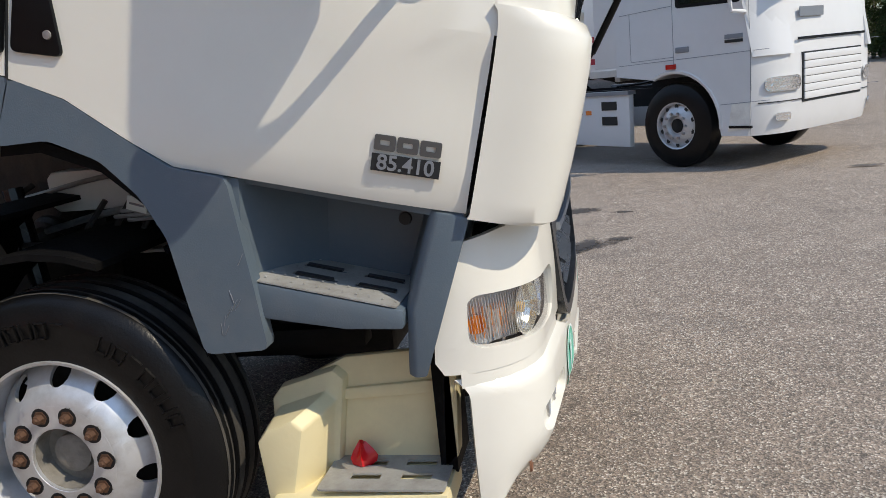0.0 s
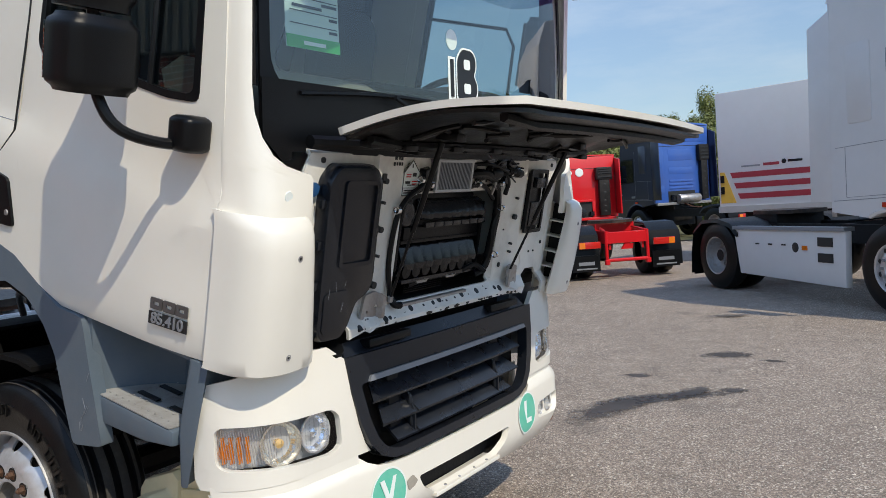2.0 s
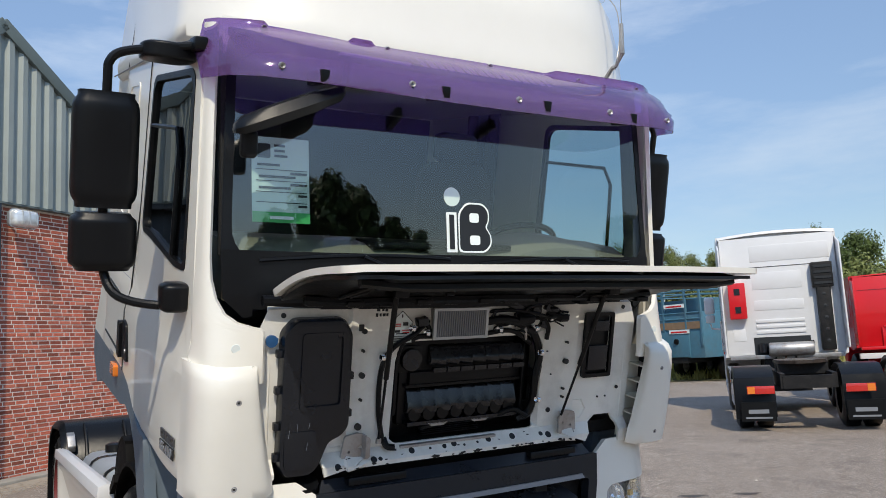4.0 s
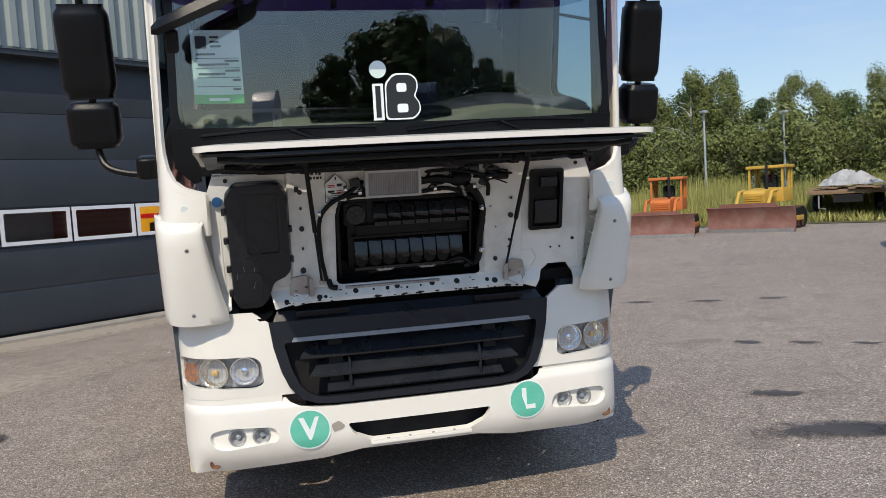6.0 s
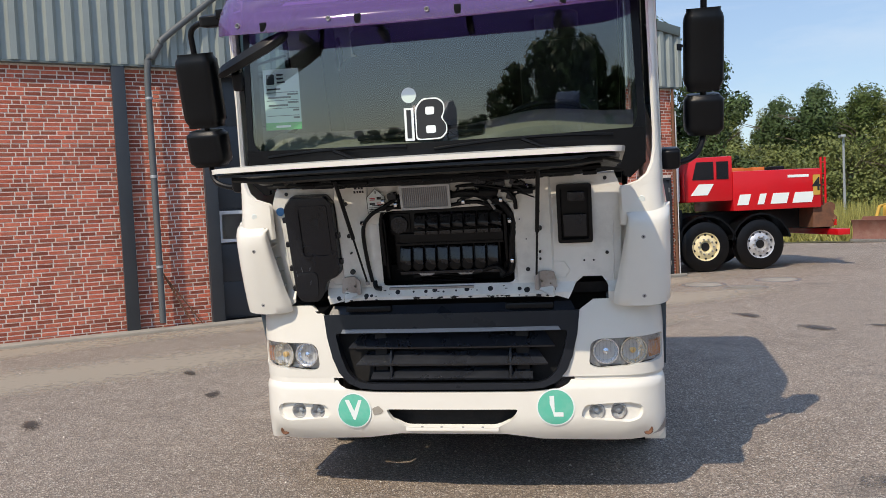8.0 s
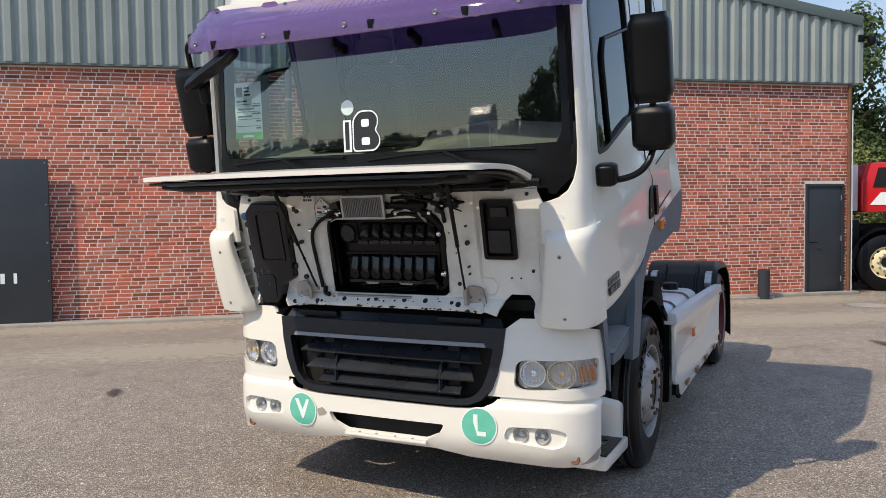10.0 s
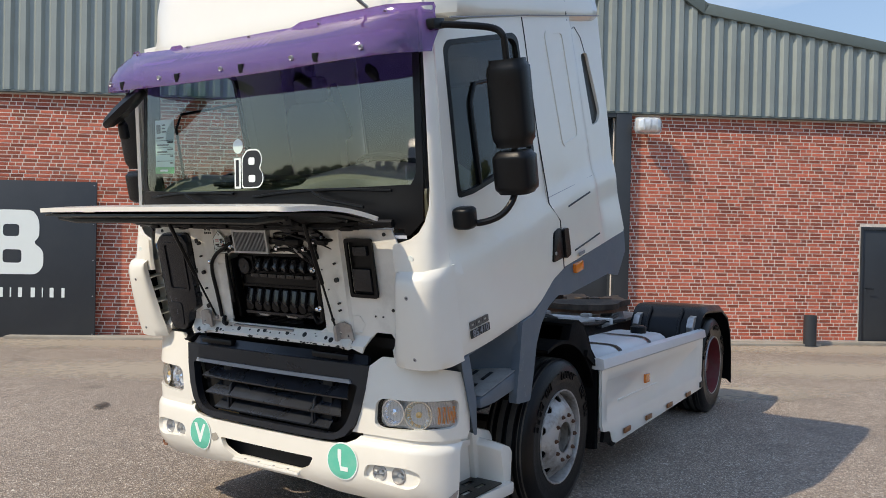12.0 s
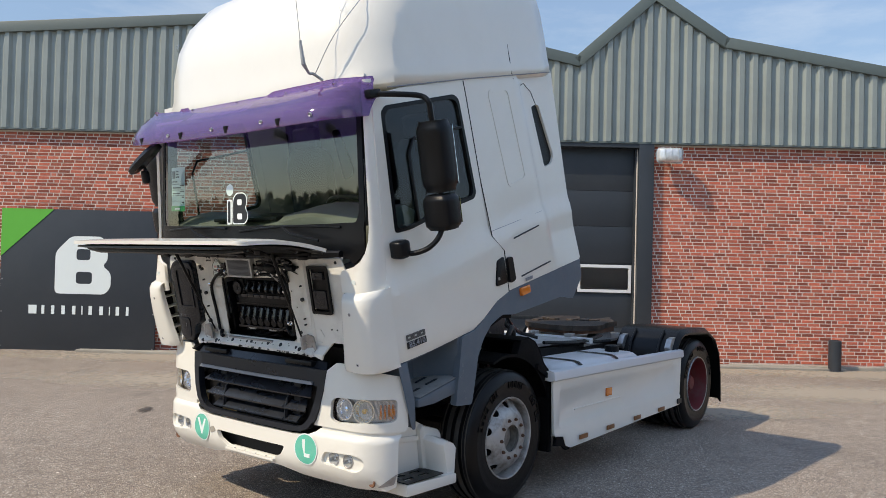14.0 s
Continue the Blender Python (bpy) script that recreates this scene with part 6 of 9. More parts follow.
def make_roof():
    rows = []
    for b, af, ar, w in ((1.66, -0.19, -2.44, 1.10), (1.69, -0.15, -2.46, 1.125), (1.74, -0.15, -2.46, 1.13), (1.79, -0.17, -2.47, 1.115), (1.95, -0.20, -2.48, 1.10), (2.15, -0.27, -2.49, 1.075), (2.32, -0.38, -2.49, 1.04), (2.46, -0.55, -2.46, 0.98), (2.56, -0.82, -2.38, 0.88), (2.61, -1.2, -2.2, 0.66)):
        n = 10
        w += 0.04
        ring = []
        for k in range(n + 1):
            y = w * (2 * k / n - 1)
            ring.append((af - 0.18 * abs(y / w) ** 3.2 - (0.12 * abs(y / w) ** 8), y, b))
        ring += [(af - 0.55, w * 1.0, b), ((af + ar) / 2, w * 1.005, b), (ar + 0.25, w, b), (ar + 0.08, w * 0.98, b), (ar, w * 0.9, b), (ar, 0, b), (ar, -w * 0.9, b), (ar + 0.08, -w * 0.98, b), (ar + 0.25, -w, b), ((af + ar) / 2, -w * 1.005, b), (af - 0.55, -w, b)]
        rows.append(ring)
    roof = tp("high_roof", loft(nb(), rows), WHITE, "cream high roof with rounded front", cab=True, smooth=50)
    for s in (-1, 1):
        part("gutter_seam", tube(nb(), [(-0.38, s * 1.163, 1.662), (-1.2, s * 1.172, 1.680), (-2.36, s * 1.164, 1.690)], 0.004, 6), STRIP, roof, xf=CAB)
        part("marker_lamp", lathe(nb(), [(0, 0.03), (0.012, 0.028), (0.02, 0.0001)], 12, "x", (-0.385, s * 0.88, 2.19)), LENS, roof, "small clear roof marker lamp", xf=CAB)
        part("rear_seam", tube(nb(), [(-1.78, s * 1.170, 1.69), (-1.80, s * 1.135, 1.98), (-1.84, s * 1.105, 2.16), (-1.88, s * 1.07, 2.33)], 0.004, 5), INK, roof, xf=CAB)
    tp("rear_wall", boxed((-2.44, 0, 0.90), (0.04, 2.2, 1.60)), WHITE, "cream rear wall of the cab", cab=True)
    tp("cab_floor", boxed((-1.25, 0, 0.02), (2.3, 2.1, 0.06)), BLACK_DULL, cab=True)
    ant = tp("aerial", tube(nb(), [(-0.115, 0.78, 1.80), (-0.08, 0.78, 1.86), (-0.09, 0.77, 2.0)], [0.008, 0.014, 0.009], 8), STEEL, "whip aerial with spring base", cab=True)
    part("whip", tube(nb(), [(-0.09, 0.77, 2.0), (-0.13, 0.75, 2.35), (-0.19, 0.72, 2.75)], 0.0022, 5), STEEL, ant, xf=CAB)
    part("foot", tube(nb(), [(-0.20, 0.80, 1.755), (-0.14, 0.785, 1.80), (-0.115, 0.78, 1.80)], 0.01, 6), STEEL, ant, xf=CAB)
    part("cable", tube(nb(), smooth_path([(-0.14, 0.80, 1.79), (-0.24, 0.90, 2.0), (-0.42, 0.98, 2.2), (-0.7, 0.9, 2.35)], 5), 0.003, 5), STEEL, ant, xf=CAB)


def shell(bm, c, sx, sy, sz, n=16, flat=0.6, end=0.68):
    """A puffed rounded box: mirror housings, seats."""
    rows = []
    for t in steps(-1, 1, n):
        k = max((1 - abs(t) ** 12) ** 0.5 if abs(t) < 1 else 0.0, end)
        rows.append([(c[0] + 0.5 * sx * k * math.copysign(abs(math.cos(a)) ** flat, math.cos(a)), c[1] + 0.5 * sy * k * math.copysign(abs(math.sin(a)) ** flat, math.sin(a)), c[2] + 0.5 * sz * t) for a in steps(0, 2 * math.pi * 15 / 16, 15)])
    return loft(bm, rows)


def make_mirrors():
    for s, y, d, w in ((-1, 1.455, 0.0, 0.235), (1, 1.415, -0.065, 0.205)):
        big = tp("wing_mirror", shell(nb(), (-0.40 + d, s * y, 1.215), 0.16, w, 0.43, 24, 0.5, 0.84), BLACK, "black wing mirror pair on a tubular arm", cab=True, smooth=50)
        part("lower_housing", shell(nb(), (-0.385 + d, s * y, 0.875), 0.17, w, 0.215, 20, 0.5, 0.80), BLACK, big, "smaller wide-angle mirror housing", xf=CAB, smooth=50)
        part("glass", boxed((-0.483 + d, s * y, 1.215), (0.004, w - 0.045, 0.36)), MIRROR, big, xf=CAB)
        part("glass", boxed((-0.473 + d, s * y, 0.875), (0.004, w - 0.045, 0.16)), MIRROR, big, xf=CAB)
        part("arm", tube(nb(), smooth_path([(-0.25, s * 1.17, 0.665), (-0.27 + d * 0.3, s * 1.27, 0.645), (-0.31 + d * 0.7, s * (y - 0.05), 0.675), (-0.36 + d, s * (y - 0.005), 0.76), (-0.39 + d, s * y, 0.9), (-0.40 + d, s * y, 1.2), (-0.39 + d, s * y, 1.48), (-0.385 + d, s * (y - 0.005), 1.545), (-0.37 + d, s * (y - 0.05), 1.585), (-0.30 + d * 0.5, s * 1.27, 1.61), (-0.24, s * 1.15, 1.63)], 5), 0.017, 10), BLACK, big, xf=CAB)
        part("foot", shell(nb(), (-0.245, s * 1.215, 0.68), 0.11, 0.11, 0.11), BLACK, big, xf=CAB)
        part("top_foot", boxed((-0.24, s * 1.165, 1.63), (0.10, 0.05, 0.05)), BLACK, big, xf=CAB, bevel=0.01)
    # kerb mirror before the screen and one over the right window
    k = tp("front_mirror", loft(nb(), [[(0.06 + dx * w, -0.90 + t * 0.20, 1.40 + 0.085 * t + dz * w) for dx, dz in ((0.05, 0.0), (0.03, 0.035), (-0.03, 0.04), (-0.055, 0.0), (-0.03, -0.025), (0.03, -0.03))] for t, w in ((-1, 0.5), (-0.85, 0.95), (-0.3, 1.1), (0.4, 1.1), (0.9, 0.85), (1, 0.4))]), BLACK, "black front mirror hung before the windscreen", cab=True, smooth=50)
    part("arm", tube(nb(), [(0.05, -0.78, 1.44), (0.06, -0.70, 1.52), (-0.02, -0.66, 1.60)], 0.014), BLACK, k, xf=CAB)
    part("arm", tube(nb(), [(0.02, -1.02, 1.37), (-0.02, -1.03, 1.30), (-0.02, -1.03, 1.24)], 0.014), BLACK, k, xf=CAB)
    part("stub", shell(nb(), (0.0, -1.03, 1.27), 0.05, 0.06, 0.10), BLACK, k, xf=CAB)
    q = tp("kerb_mirror", shell(nb(), (-0.36, -1.25, 1.60), 0.20, 0.20, 0.07), BLACK, "black kerb mirror over the side window", cab=True, smooth=50)
    part("arm", tube(nb(), [(-0.33, -1.12, 1.66), (-0.35, -1.24, 1.62)], 0.014), BLACK, q, xf=CAB)


def make_interior():
    prof = [(-0.07, 0.80), (-0.10, 0.865), (-0.20, 0.905), (-0.42, 0.915), (-0.52, 0.86), (-0.47, 0.72), (-0.40, 0.67), (-0.09, 0.67)]
    d = nb()
    loft(d, [[(a - 0.10 * abs(y) ** 2.6, y, b + (0.05 * math.exp(-((y - 0.55) / 0.28) ** 2) - 0.02 * math.exp(-(y / 0.2) ** 2)) * (b > 0.82)) for a, b in prof] for y in steps(-1.04, 1.04, 16)])
    dash = tp("dashboard", d, CABIN, "beige-grey dashboard under the windscreen", cab=True, smooth=50)
    part("dash_pad", boxed((-0.22, -0.10, 0.905), (0.2, 0.7, 0.03)), BLACK, dash, xf=CAB, bevel=0.012)
    ring = [(-0.53 + 0.10 * math.sin(a) * 0.9, 0.58 + 0.225 * math.cos(a), 0.90 + 0.10 * math.sin(a)) for a in steps(0, 2 * math.pi, 24)]
    sw = tp("steering_wheel", tube(nb(), ring, 0.017, 8), BLACK, "black steering wheel", cab=True)
    part("hub", boxed((-0.53, 0.58, 0.89), (0.10, 0.16, 0.04)), BLACK, sw, xf=CAB, bevel=0.012)
    part("spoke", tube(nb(), [(-0.53, 0.36, 0.90), (-0.53, 0.80, 0.90)], 0.014), BLACK, sw, xf=CAB)
    for y in (-0.62, 0.62):
        seat = tp("seat", shell(nb(), (-1.02, y, 0.55), 0.52, 0.50, 0.20), CLOTH, "dark cloth cab seat", cab=True)
        part("backrest", shell(nb(), (-1.28, y, 0.95), 0.16, 0.50, 0.72), CLOTH, seat, xf=CAB)
        part("headrest", shell(nb(), (-1.29, y, 1.40), 0.11, 0.28, 0.18), CLOTH, seat, xf=CAB)
        part("base", boxed((-1.02, y, 0.24), (0.4, 0.4, 0.42)), BLACK, seat, xf=CAB)
    tp("bunk", boxed((-2.1, 0, 0.6), (0.62, 2.1, 0.22)), CLOTH, "dark bunk mattress behind the seats", cab=True, bevel=0.04)
    tp("headlining", boxed((-1.3, 0, 1.70), (2.1, 2.1, 0.03)), CABIN, "beige headlining", cab=True)
    for s in (-1, 1):
        tp("curtain", loft(nb(), [[(-1.45 - 0.06 * i + 0.02, s * (1.03 + 0.02 * (i % 2)), b) for i in range(8)] for b in (0.2, 1.66)], caps=False, closed=False), CLOTH, "dark sleeper curtain", cab=True)
    for s in (-1, 1):
        tp("pillar_trim", loft(nb(), [[(a0 - 0.03, s * 1.075, b), (a0 - 0.10, s * 1.07, b), (a0 - 0.10, s * 1.03, b), (a0 - 0.045, s * 1.045, b)] for a0, b in ((-0.10, 0.85), (-0.25, 1.68))]), CLOTH, "dark inner trim of the windscreen pillar", cab=True)
    tp("rear_trim", boxed((-2.40, 0, 0.9), (0.02, 2.1, 1.5)), CLOTH, cab=True)


def make_wheel(x, y, s, kind):
    """kind: steer (outset silver rim) or drive (twin tyres, dished red rim)."""
    R = 0.50
    w = TRUCK
    tyre_prof = [(-0.15, 0.30), (-0.155, 0.34), (-0.16, 0.41), (-0.145, 0.465), (-0.125, 0.49), (-0.10, R)]
    for g in (-0.07, 0.0, 0.07):
        tyre_prof += [(g - 0.014, R), (g - 0.011, R - 0.012), (g + 0.011, R - 0.012), (g + 0.014, R)]
    tyre_prof += [(0.10, R), (0.125, 0.49), (0.145, 0.465), (0.156, 0.425), (0.158, 0.42), (0.16, 0.41), (0.157, 0.40), (0.158, 0.36), (0.155, 0.34), (0.15, 0.30)]
    tyre = tp("tyre" if kind == "steer" else "twin_tyre", lathe(nb(), tyre_prof, 64, centre=(x, y, R), sign=s), TYRE, "black truck tyre with worn ribs")
    band = lathe(nb(), [(-0.10, R + 0.001), (-0.086, R + 0.001)], 64, centre=(x, y, R), sign=s)
    for g0, g1 in ((-0.054, -0.016), (0.016, 0.054), (0.086, 0.118)):
        lathe(band, [(g0, R + 0.001), (g1, R + (0.001 if g1 < 0.1 else -0.005))], 64, centre=(x, y, R), sign=s)
    part("tread", band, TREADRUB, tyre, "dusty tread ribs")
    # raised sidewall writing as plain bars
    bm = nb()
    for k in range(22):
        if k in (7, 8, 15, 16):
            continue
        a0 = 0.25 + k * 0.125
        for r0, r1, w0, w1 in ((0.372, 0.376, 0.0, 0.09), (0.418, 0.422, 0.0, 0.09), (0.372, 0.422, 0.0, 0.010), (0.372, 0.422, 0.080, 0.09)):
            if (k * 7 + int(r0 * 1000)) % 5 == 0:
                continue
            q = [(r0, a0 + w0), (r0, a0 + w1), (r1, a0 + w1), (r1, a0 + w0)]
            lo_ = [bm.verts.new((x + r * math.cos(a), y + s * 0.157, R + r * math.sin(a))) for r, a in q]
            hi_ = [bm.verts.new((x + r * math.cos(a), y + s * 0.166, R + r * math.sin(a))) for r, a in q]
            bm.faces.new(hi_)
            for i in range(4):
                bm.faces.new((lo_[i], lo_[(i + 1) % 4], hi_[(i + 1) % 4], hi_[i]))
    tagged(part("sidewall_mark", bm, TYRE, tyre), "raised sidewall marks", kind="stuff")
    if kind == "steer":
        prof = [(0.03, 0.288), (0.145, 0.288), (0.156, 0.293), (0.158, 0.302), (0.146, 0.304), (0.140, 0.297)]
        rim = tp("wheel_rim", lathe(nb(), prof, 48, centre=(x, y, R), sign=s), ALU if s < 0 else RIM_DIRTY_SHADED, "silver steel wheel with ten nuts")

        def disc(u, v):
            r = math.hypot(u, v)
            d = 0.055 + 0.115 * min(1, max(0, (0.286 - r) / 0.105)) ** 0.8 if r > 0.17 else 0.170
            return (x + u, y + s * d, R + v)
        holes = [circle2(0.248 * math.cos(math.pi * (k + 0.5) / 5), 0.248 * math.sin(math.pi * (k + 0.5) / 5), 0.033, 14) for k in range(10)]
        part("disc", sheet(circle2(0, 0, 0.288, 48), [*holes, circle2(0, 0, 0.10, 24)], disc, 0.010, steps(-0.27, 0.27, 14), steps(-0.27, 0.27, 14)), ALU if s < 0 else RIM_DIRTY_SHADED, rim, "dished disc with hand holes", smooth=50)
        part("hub", lathe(nb(), [(0.16, 0.102), (0.10, 0.098), (0.10, 0.062), (0.125, 0.060), (0.13, 0.045), (0.13, 0.0001)], 28, centre=(x, y, R), sign=s), HUB, rim, "dirty grey hub")
        part("nut_face", lathe(nb(), [(0.1695, 0.172), (0.1715, 0.168), (0.1715, 0.104), (0.168, 0.101)], 40, centre=(x, y, R), sign=s), HUB if s > 0 else ALU, rim, "rust-stained ring under the nuts")
        part("inner_drum", lathe(nb(), [(0.02, 0.29), (0.0, 0.0001)], 28, centre=(x, y, R), sign=s), BLACK_DULL, rim)
        for k in range(10):
            a = math.pi * k / 5
            part("wheel_nut", lathe(nb(), [(0.168, 0.022), (0.174, 0.022), (0.174, 0.014), (0.192, 0.013), (0.194, 0.008), (0.200, 0.007), (0.201, 0.0001)], 6, centre=(x + 0.142 * math.cos(a), y, R + 0.142 * math.sin(a)), sign=s), NUT, rim, "rusty wheel nut")
            part("washer", lathe(nb(), [(0.168, 0.030), (0.1725, 0.029), (0.1725, 0.0001)], 16, centre=(x + 0.142 * math.cos(a), y, R + 0.142 * math.sin(a)), sign=s), BLACK_DULL, rim)
    else:
        prof = [(-0.06, 0.17), (-0.04, 0.24), (0.03, 0.275), (0.145, 0.288), (0.156, 0.293), (0.158, 0.302), (0.146, 0.304)]
        rim = tp("wheel_rim", lathe(nb(), prof, 48, centre=(x, y, R), sign=s), RED_DULL, "deep dished red wheel rim")
        part("flange", lathe(nb(), [(0.158, 0.290), (0.162, 0.300), (0.150, 0.305)], 48, centre=(x, y, R), sign=s), STEEL, rim)
        part("disc", lathe(nb(), [(-0.055, 0.20), (-0.05, 0.10), (0.05, 0.095), (0.09, 0.07), (0.095, 0.0001)], 28, centre=(x, y, R), sign=s), RED_DULL, rim)
        for k in range(10):
            a = math.pi * k / 5
            part("wheel_nut", lathe(nb(), [(-0.05, 0.018), (-0.02, 0.016), (-0.02, 0.0001)], 6, centre=(x + 0.15 * math.cos(a), y, R + 0.15 * math.sin(a)), sign=s), RUST, rim)


NUT = material("rusty_nut", (0.11, 0.055, 0.032), 0.75, 0.2, spread=0.3, scale=30, bump=0.2)
# left wheel's silver: grimier, and its colour darkened for the shade there
RIM_DIRTY_SHADED = material("grimy_shaded_wheel_silver", (0.47, 0.465, 0.45), 0.45, 0.4, spread=0.2, scale=8, dirt=(0.11, 0.085, 0.065), dirt_amount=0.9, dirt_scale=9, bump=0.1)
HUB = material("dirty_hub_paint", (0.24, 0.225, 0.20), 0.6, 0.2, spread=0.3, scale=25, dirt=(0.06, 0.045, 0.035), dirt_amount=0.7, dirt_scale=14, bump=0.2)
RED_DULL = material("dull_red_rim", (0.15, 0.012, 0.014), 0.6, spread=0.2, dirt=(0.09, 0.06, 0.05), dirt_amount=0.6, dirt_scale=8)
RUBBER = material("black_guard_rubber", (0.0035, 0.0035, 0.004), 0.7, spread=0.3, spec=0.12, dirt=(0.012, 0.011, 0.010), dirt_amount=0.5, dirt_scale=6, bump=0.2, bump_scale=60)
STEER_X, DRIVE_X = -1.40, -5.22


def make_chassis():
    for s in (-1, 1):
        make_wheel(STEER_X, s * 1.02, s, "steer")
        make_wheel(DRIVE_X, s * 1.03, s, "drive")
        make_wheel(DRIVE_X, s * 0.69, s, "drive")
        tp("frame_rail", boxed((-2.9, s * 0.40, 0.86), (5.8, 0.07, 0.25)), BLACK_DULL, bevel=0.006)
        # side skirt
        sk = rounded([(-1.93, 0.865), (-4.60, 0.845), (-4.56, 0.36), (-2.22, 0.30), (-2.14, 0.33), (-2.10, 0.41), (-1.96, 0.43)], 0.015, 2)

        def fold(u, v):
            return (u, s * (1.235 + 0.007 * (v < 0.46) - 0.012 * (-2.05 > u > -4.4 and 0.50 < v < 0.78)), v)
        skirt = tp("side_skirt", sheet(sk, [], fold, 0.02, (-2.04, -2.06, -4.39, -4.41, -3.0), (0.45, 0.47, 0.49, 0.51, 0.77, 0.79)), WHITE, "white side skirt panel with amber reflectors")
        cap = nb()
        loft(cap, [[(x, s * yy, zz + dz) for yy, zz in ((1.24, 0.865), (1.258, 0.88), (1.25, 0.945), (1.20, 0.955), (1.16, 0.94), (1.16, 0.87))] for x, dz in ((-1.92, 0.0), (-4.62, -0.02))])
        part("top_rail", cap, WHITE_FAR, skirt, "pale aluminium top rail", bevel=0.004)
        for x in (-2.42, -2.92, -3.48, -4.05):
            part("reflector", boxed((x, s * 1.256, 0.365 + 0.008 * (x + 2.4) * -1), (0.14, 0.012, 0.038)), AMBER_DULL, skirt, "brown-amber reflector", bevel=0.004)
        part("marker_lamp", boxed((-2.92, s * 1.232, 0.68), (0.10, 0.02, 0.07)), AMBER, skirt, "amber side marker", bevel=0.005)
        part("corner_block", boxed((-4.53, s * 1.245, 0.40), (0.10, 0.02, 0.05)), INK, skirt)
        part("torn_corner", prism(nb(), [(-2.0, 0.43), (-2.12, 0.425), (-2.19, 0.335), (-2.26, 0.30), (-2.16, 0.29), (-2.10, 0.33), (-1.98, 0.35)], "xz", s * 1.21, s * 1.238), RUBBER, skirt, "torn black corner piece")
        part("recess_line", boxed((-2.75, s * 1.226, 0.60), (0.9, 0.006, 0.012)), WHITE, skirt)
        # mud flap and inner guard behind the front wheel
        tp("mud_flap", prism(nb(), [(-1.78, 1.02), (-1.98, 0.90), (-1.99, 0.30), (-1.955, 0.30), (-1.95, 0.88), (-1.76, 0.98)], "xz", s * 0.75, s * 1.19), RUBBER, "black mud flap behind the front wheel")
        arch = nb()
        pts = [(STEER_X + 0.60 * math.cos(a), 0.50 + 0.60 * math.sin(a)) for a in steps(1.2, 3.0, 10)]
        loft(arch, [[(px, s * yy, pz + d) for yy, d in ((0.72, 0), (1.17, 0), (1.17, 0.02), (0.72, 0.02))] for px, pz in pts])
        ig = tp("inner_mudguard", arch, RUBBER, "black inner mudguard")
        pts = pts[3:]
        outer = [(-1.99, 0.30), (-2.02, 0.90), (-1.90, 1.00), (-1.84, 1.10), (-1.76, 1.18), (-1.66, 1.22), (-1.55, 1.20)]
        part("guard_wall", prism(nb(), pts + [(-1.94, 0.30)] + outer, "xz", s * 1.10, s * 1.165), RUBBER, ig, bevel=0.006)
        part("guard_top", loft(nb(), [[(px, s * yy, pz + d) for yy, d in ((0.62, 0), (1.165, 0), (1.165, 0.015), (0.62, 0.015))] for px, pz in outer[1:]]), RUBBER, ig)
        # rear mudguard
        rm = nb()
        prof = [(-4.46, 0.78), (-4.54, 0.98), (-4.66, 1.10), (-4.76, 1.135), (-4.95, 1.14), (-5.46, 1.115), (-5.70, 1.02), (-5.84, 0.84), (-5.90, 0.60), (-5.92, 0.28)]
        loft(rm, [[(px - 0.0, s * yy, pz + dz) for yy, dz in ((0.52, 0.0), (1.17, 0.0), (1.215, -0.05), (1.21, -0.07), (1.165, -0.025), (0.52, -0.025))] for px, pz in prof])
        rg = tp("rear_mudguard", rm, BLACK, "black plastic rear mudguard", smooth=30)
        for y in (0.60, 1.14):
            part("bracket", prism(nb(), rounded([(-4.47, 0.90), (-4.44, 0.95), (-4.50, 1.04), (-4.60, 1.06), (-4.53, 0.96), (-4.49, 0.90)], 0.012), "xz", s * y - 0.03, s * y + 0.03), STEEL, rg, "pale steel bracket", bevel=0.006)
        for y in (0.70, 1.02):
            part("strap", tube(nb(), [(-4.44, s * y, 0.80), (-4.52, s * y, 0.99), (-4.65, s * y, 1.115)], 0.014, 8), BLACK, rg)
        tp("tail_lamp", boxed((-5.98, s * 0.85, 0.72), (0.06, 0.42, 0.13)), REDLENS, "red tail lamp", bevel=0.01)
        # tank behind the skirt
        tk = nb()
        loft(tk, [[(x, s * (0.86 + yy), 0.66 + zz) for yy, zz in rounded(rect(-0.28 * k, -0.30 * k, 0.28 * k, 0.30 * k), 0.12, 4)] for x, k in ((-2.15, 0.9), (-2.2, 1.0), (-3.75, 1.0), (-3.8, 0.9))])
        tank = tp("fuel_tank", tk, GALV if s < 0 else WHITE_FAR, "rounded fuel tank with black straps", smooth=40)
        for x in (-2.6, -3.3):
            st = nb()
            loft(st, [[(x + dx, s * (0.86 + yy), 0.66 + zz) for yy, zz in rounded(rect(-0.287, -0.307, 0.287, 0.307), 0.12, 4)] for dx in (-0.03, 0.03)], caps=False)
            part("strap", st, BLACK, tank)
        part("filler_cap", lathe(nb(), [(0, 0.07), (0.06, 0.07), (0.07, 0.05), (0.07, 0.0001)], 14, "z", (-3.6, s * 0.92, 0.955)), BLACK, tank)
        make_low_step(s)
    for x in (-0.5, -2.0, -3.2, -4.4, -5.75):
        tp("crossmember", boxed((x, 0, 0.85), (0.10, 0.8, 0.18)), BLACK_DULL)
    tp("front_axle", tube(nb(), [(STEER_X, -0.9, 0.5), (STEER_X, 0.9, 0.5)], 0.07), BLACK_DULL)
    tp("rear_axle", tube(nb(), [(DRIVE_X, -0.9, 0.5), (DRIVE_X, 0.9, 0.5)], 0.11), BLACK_DULL)
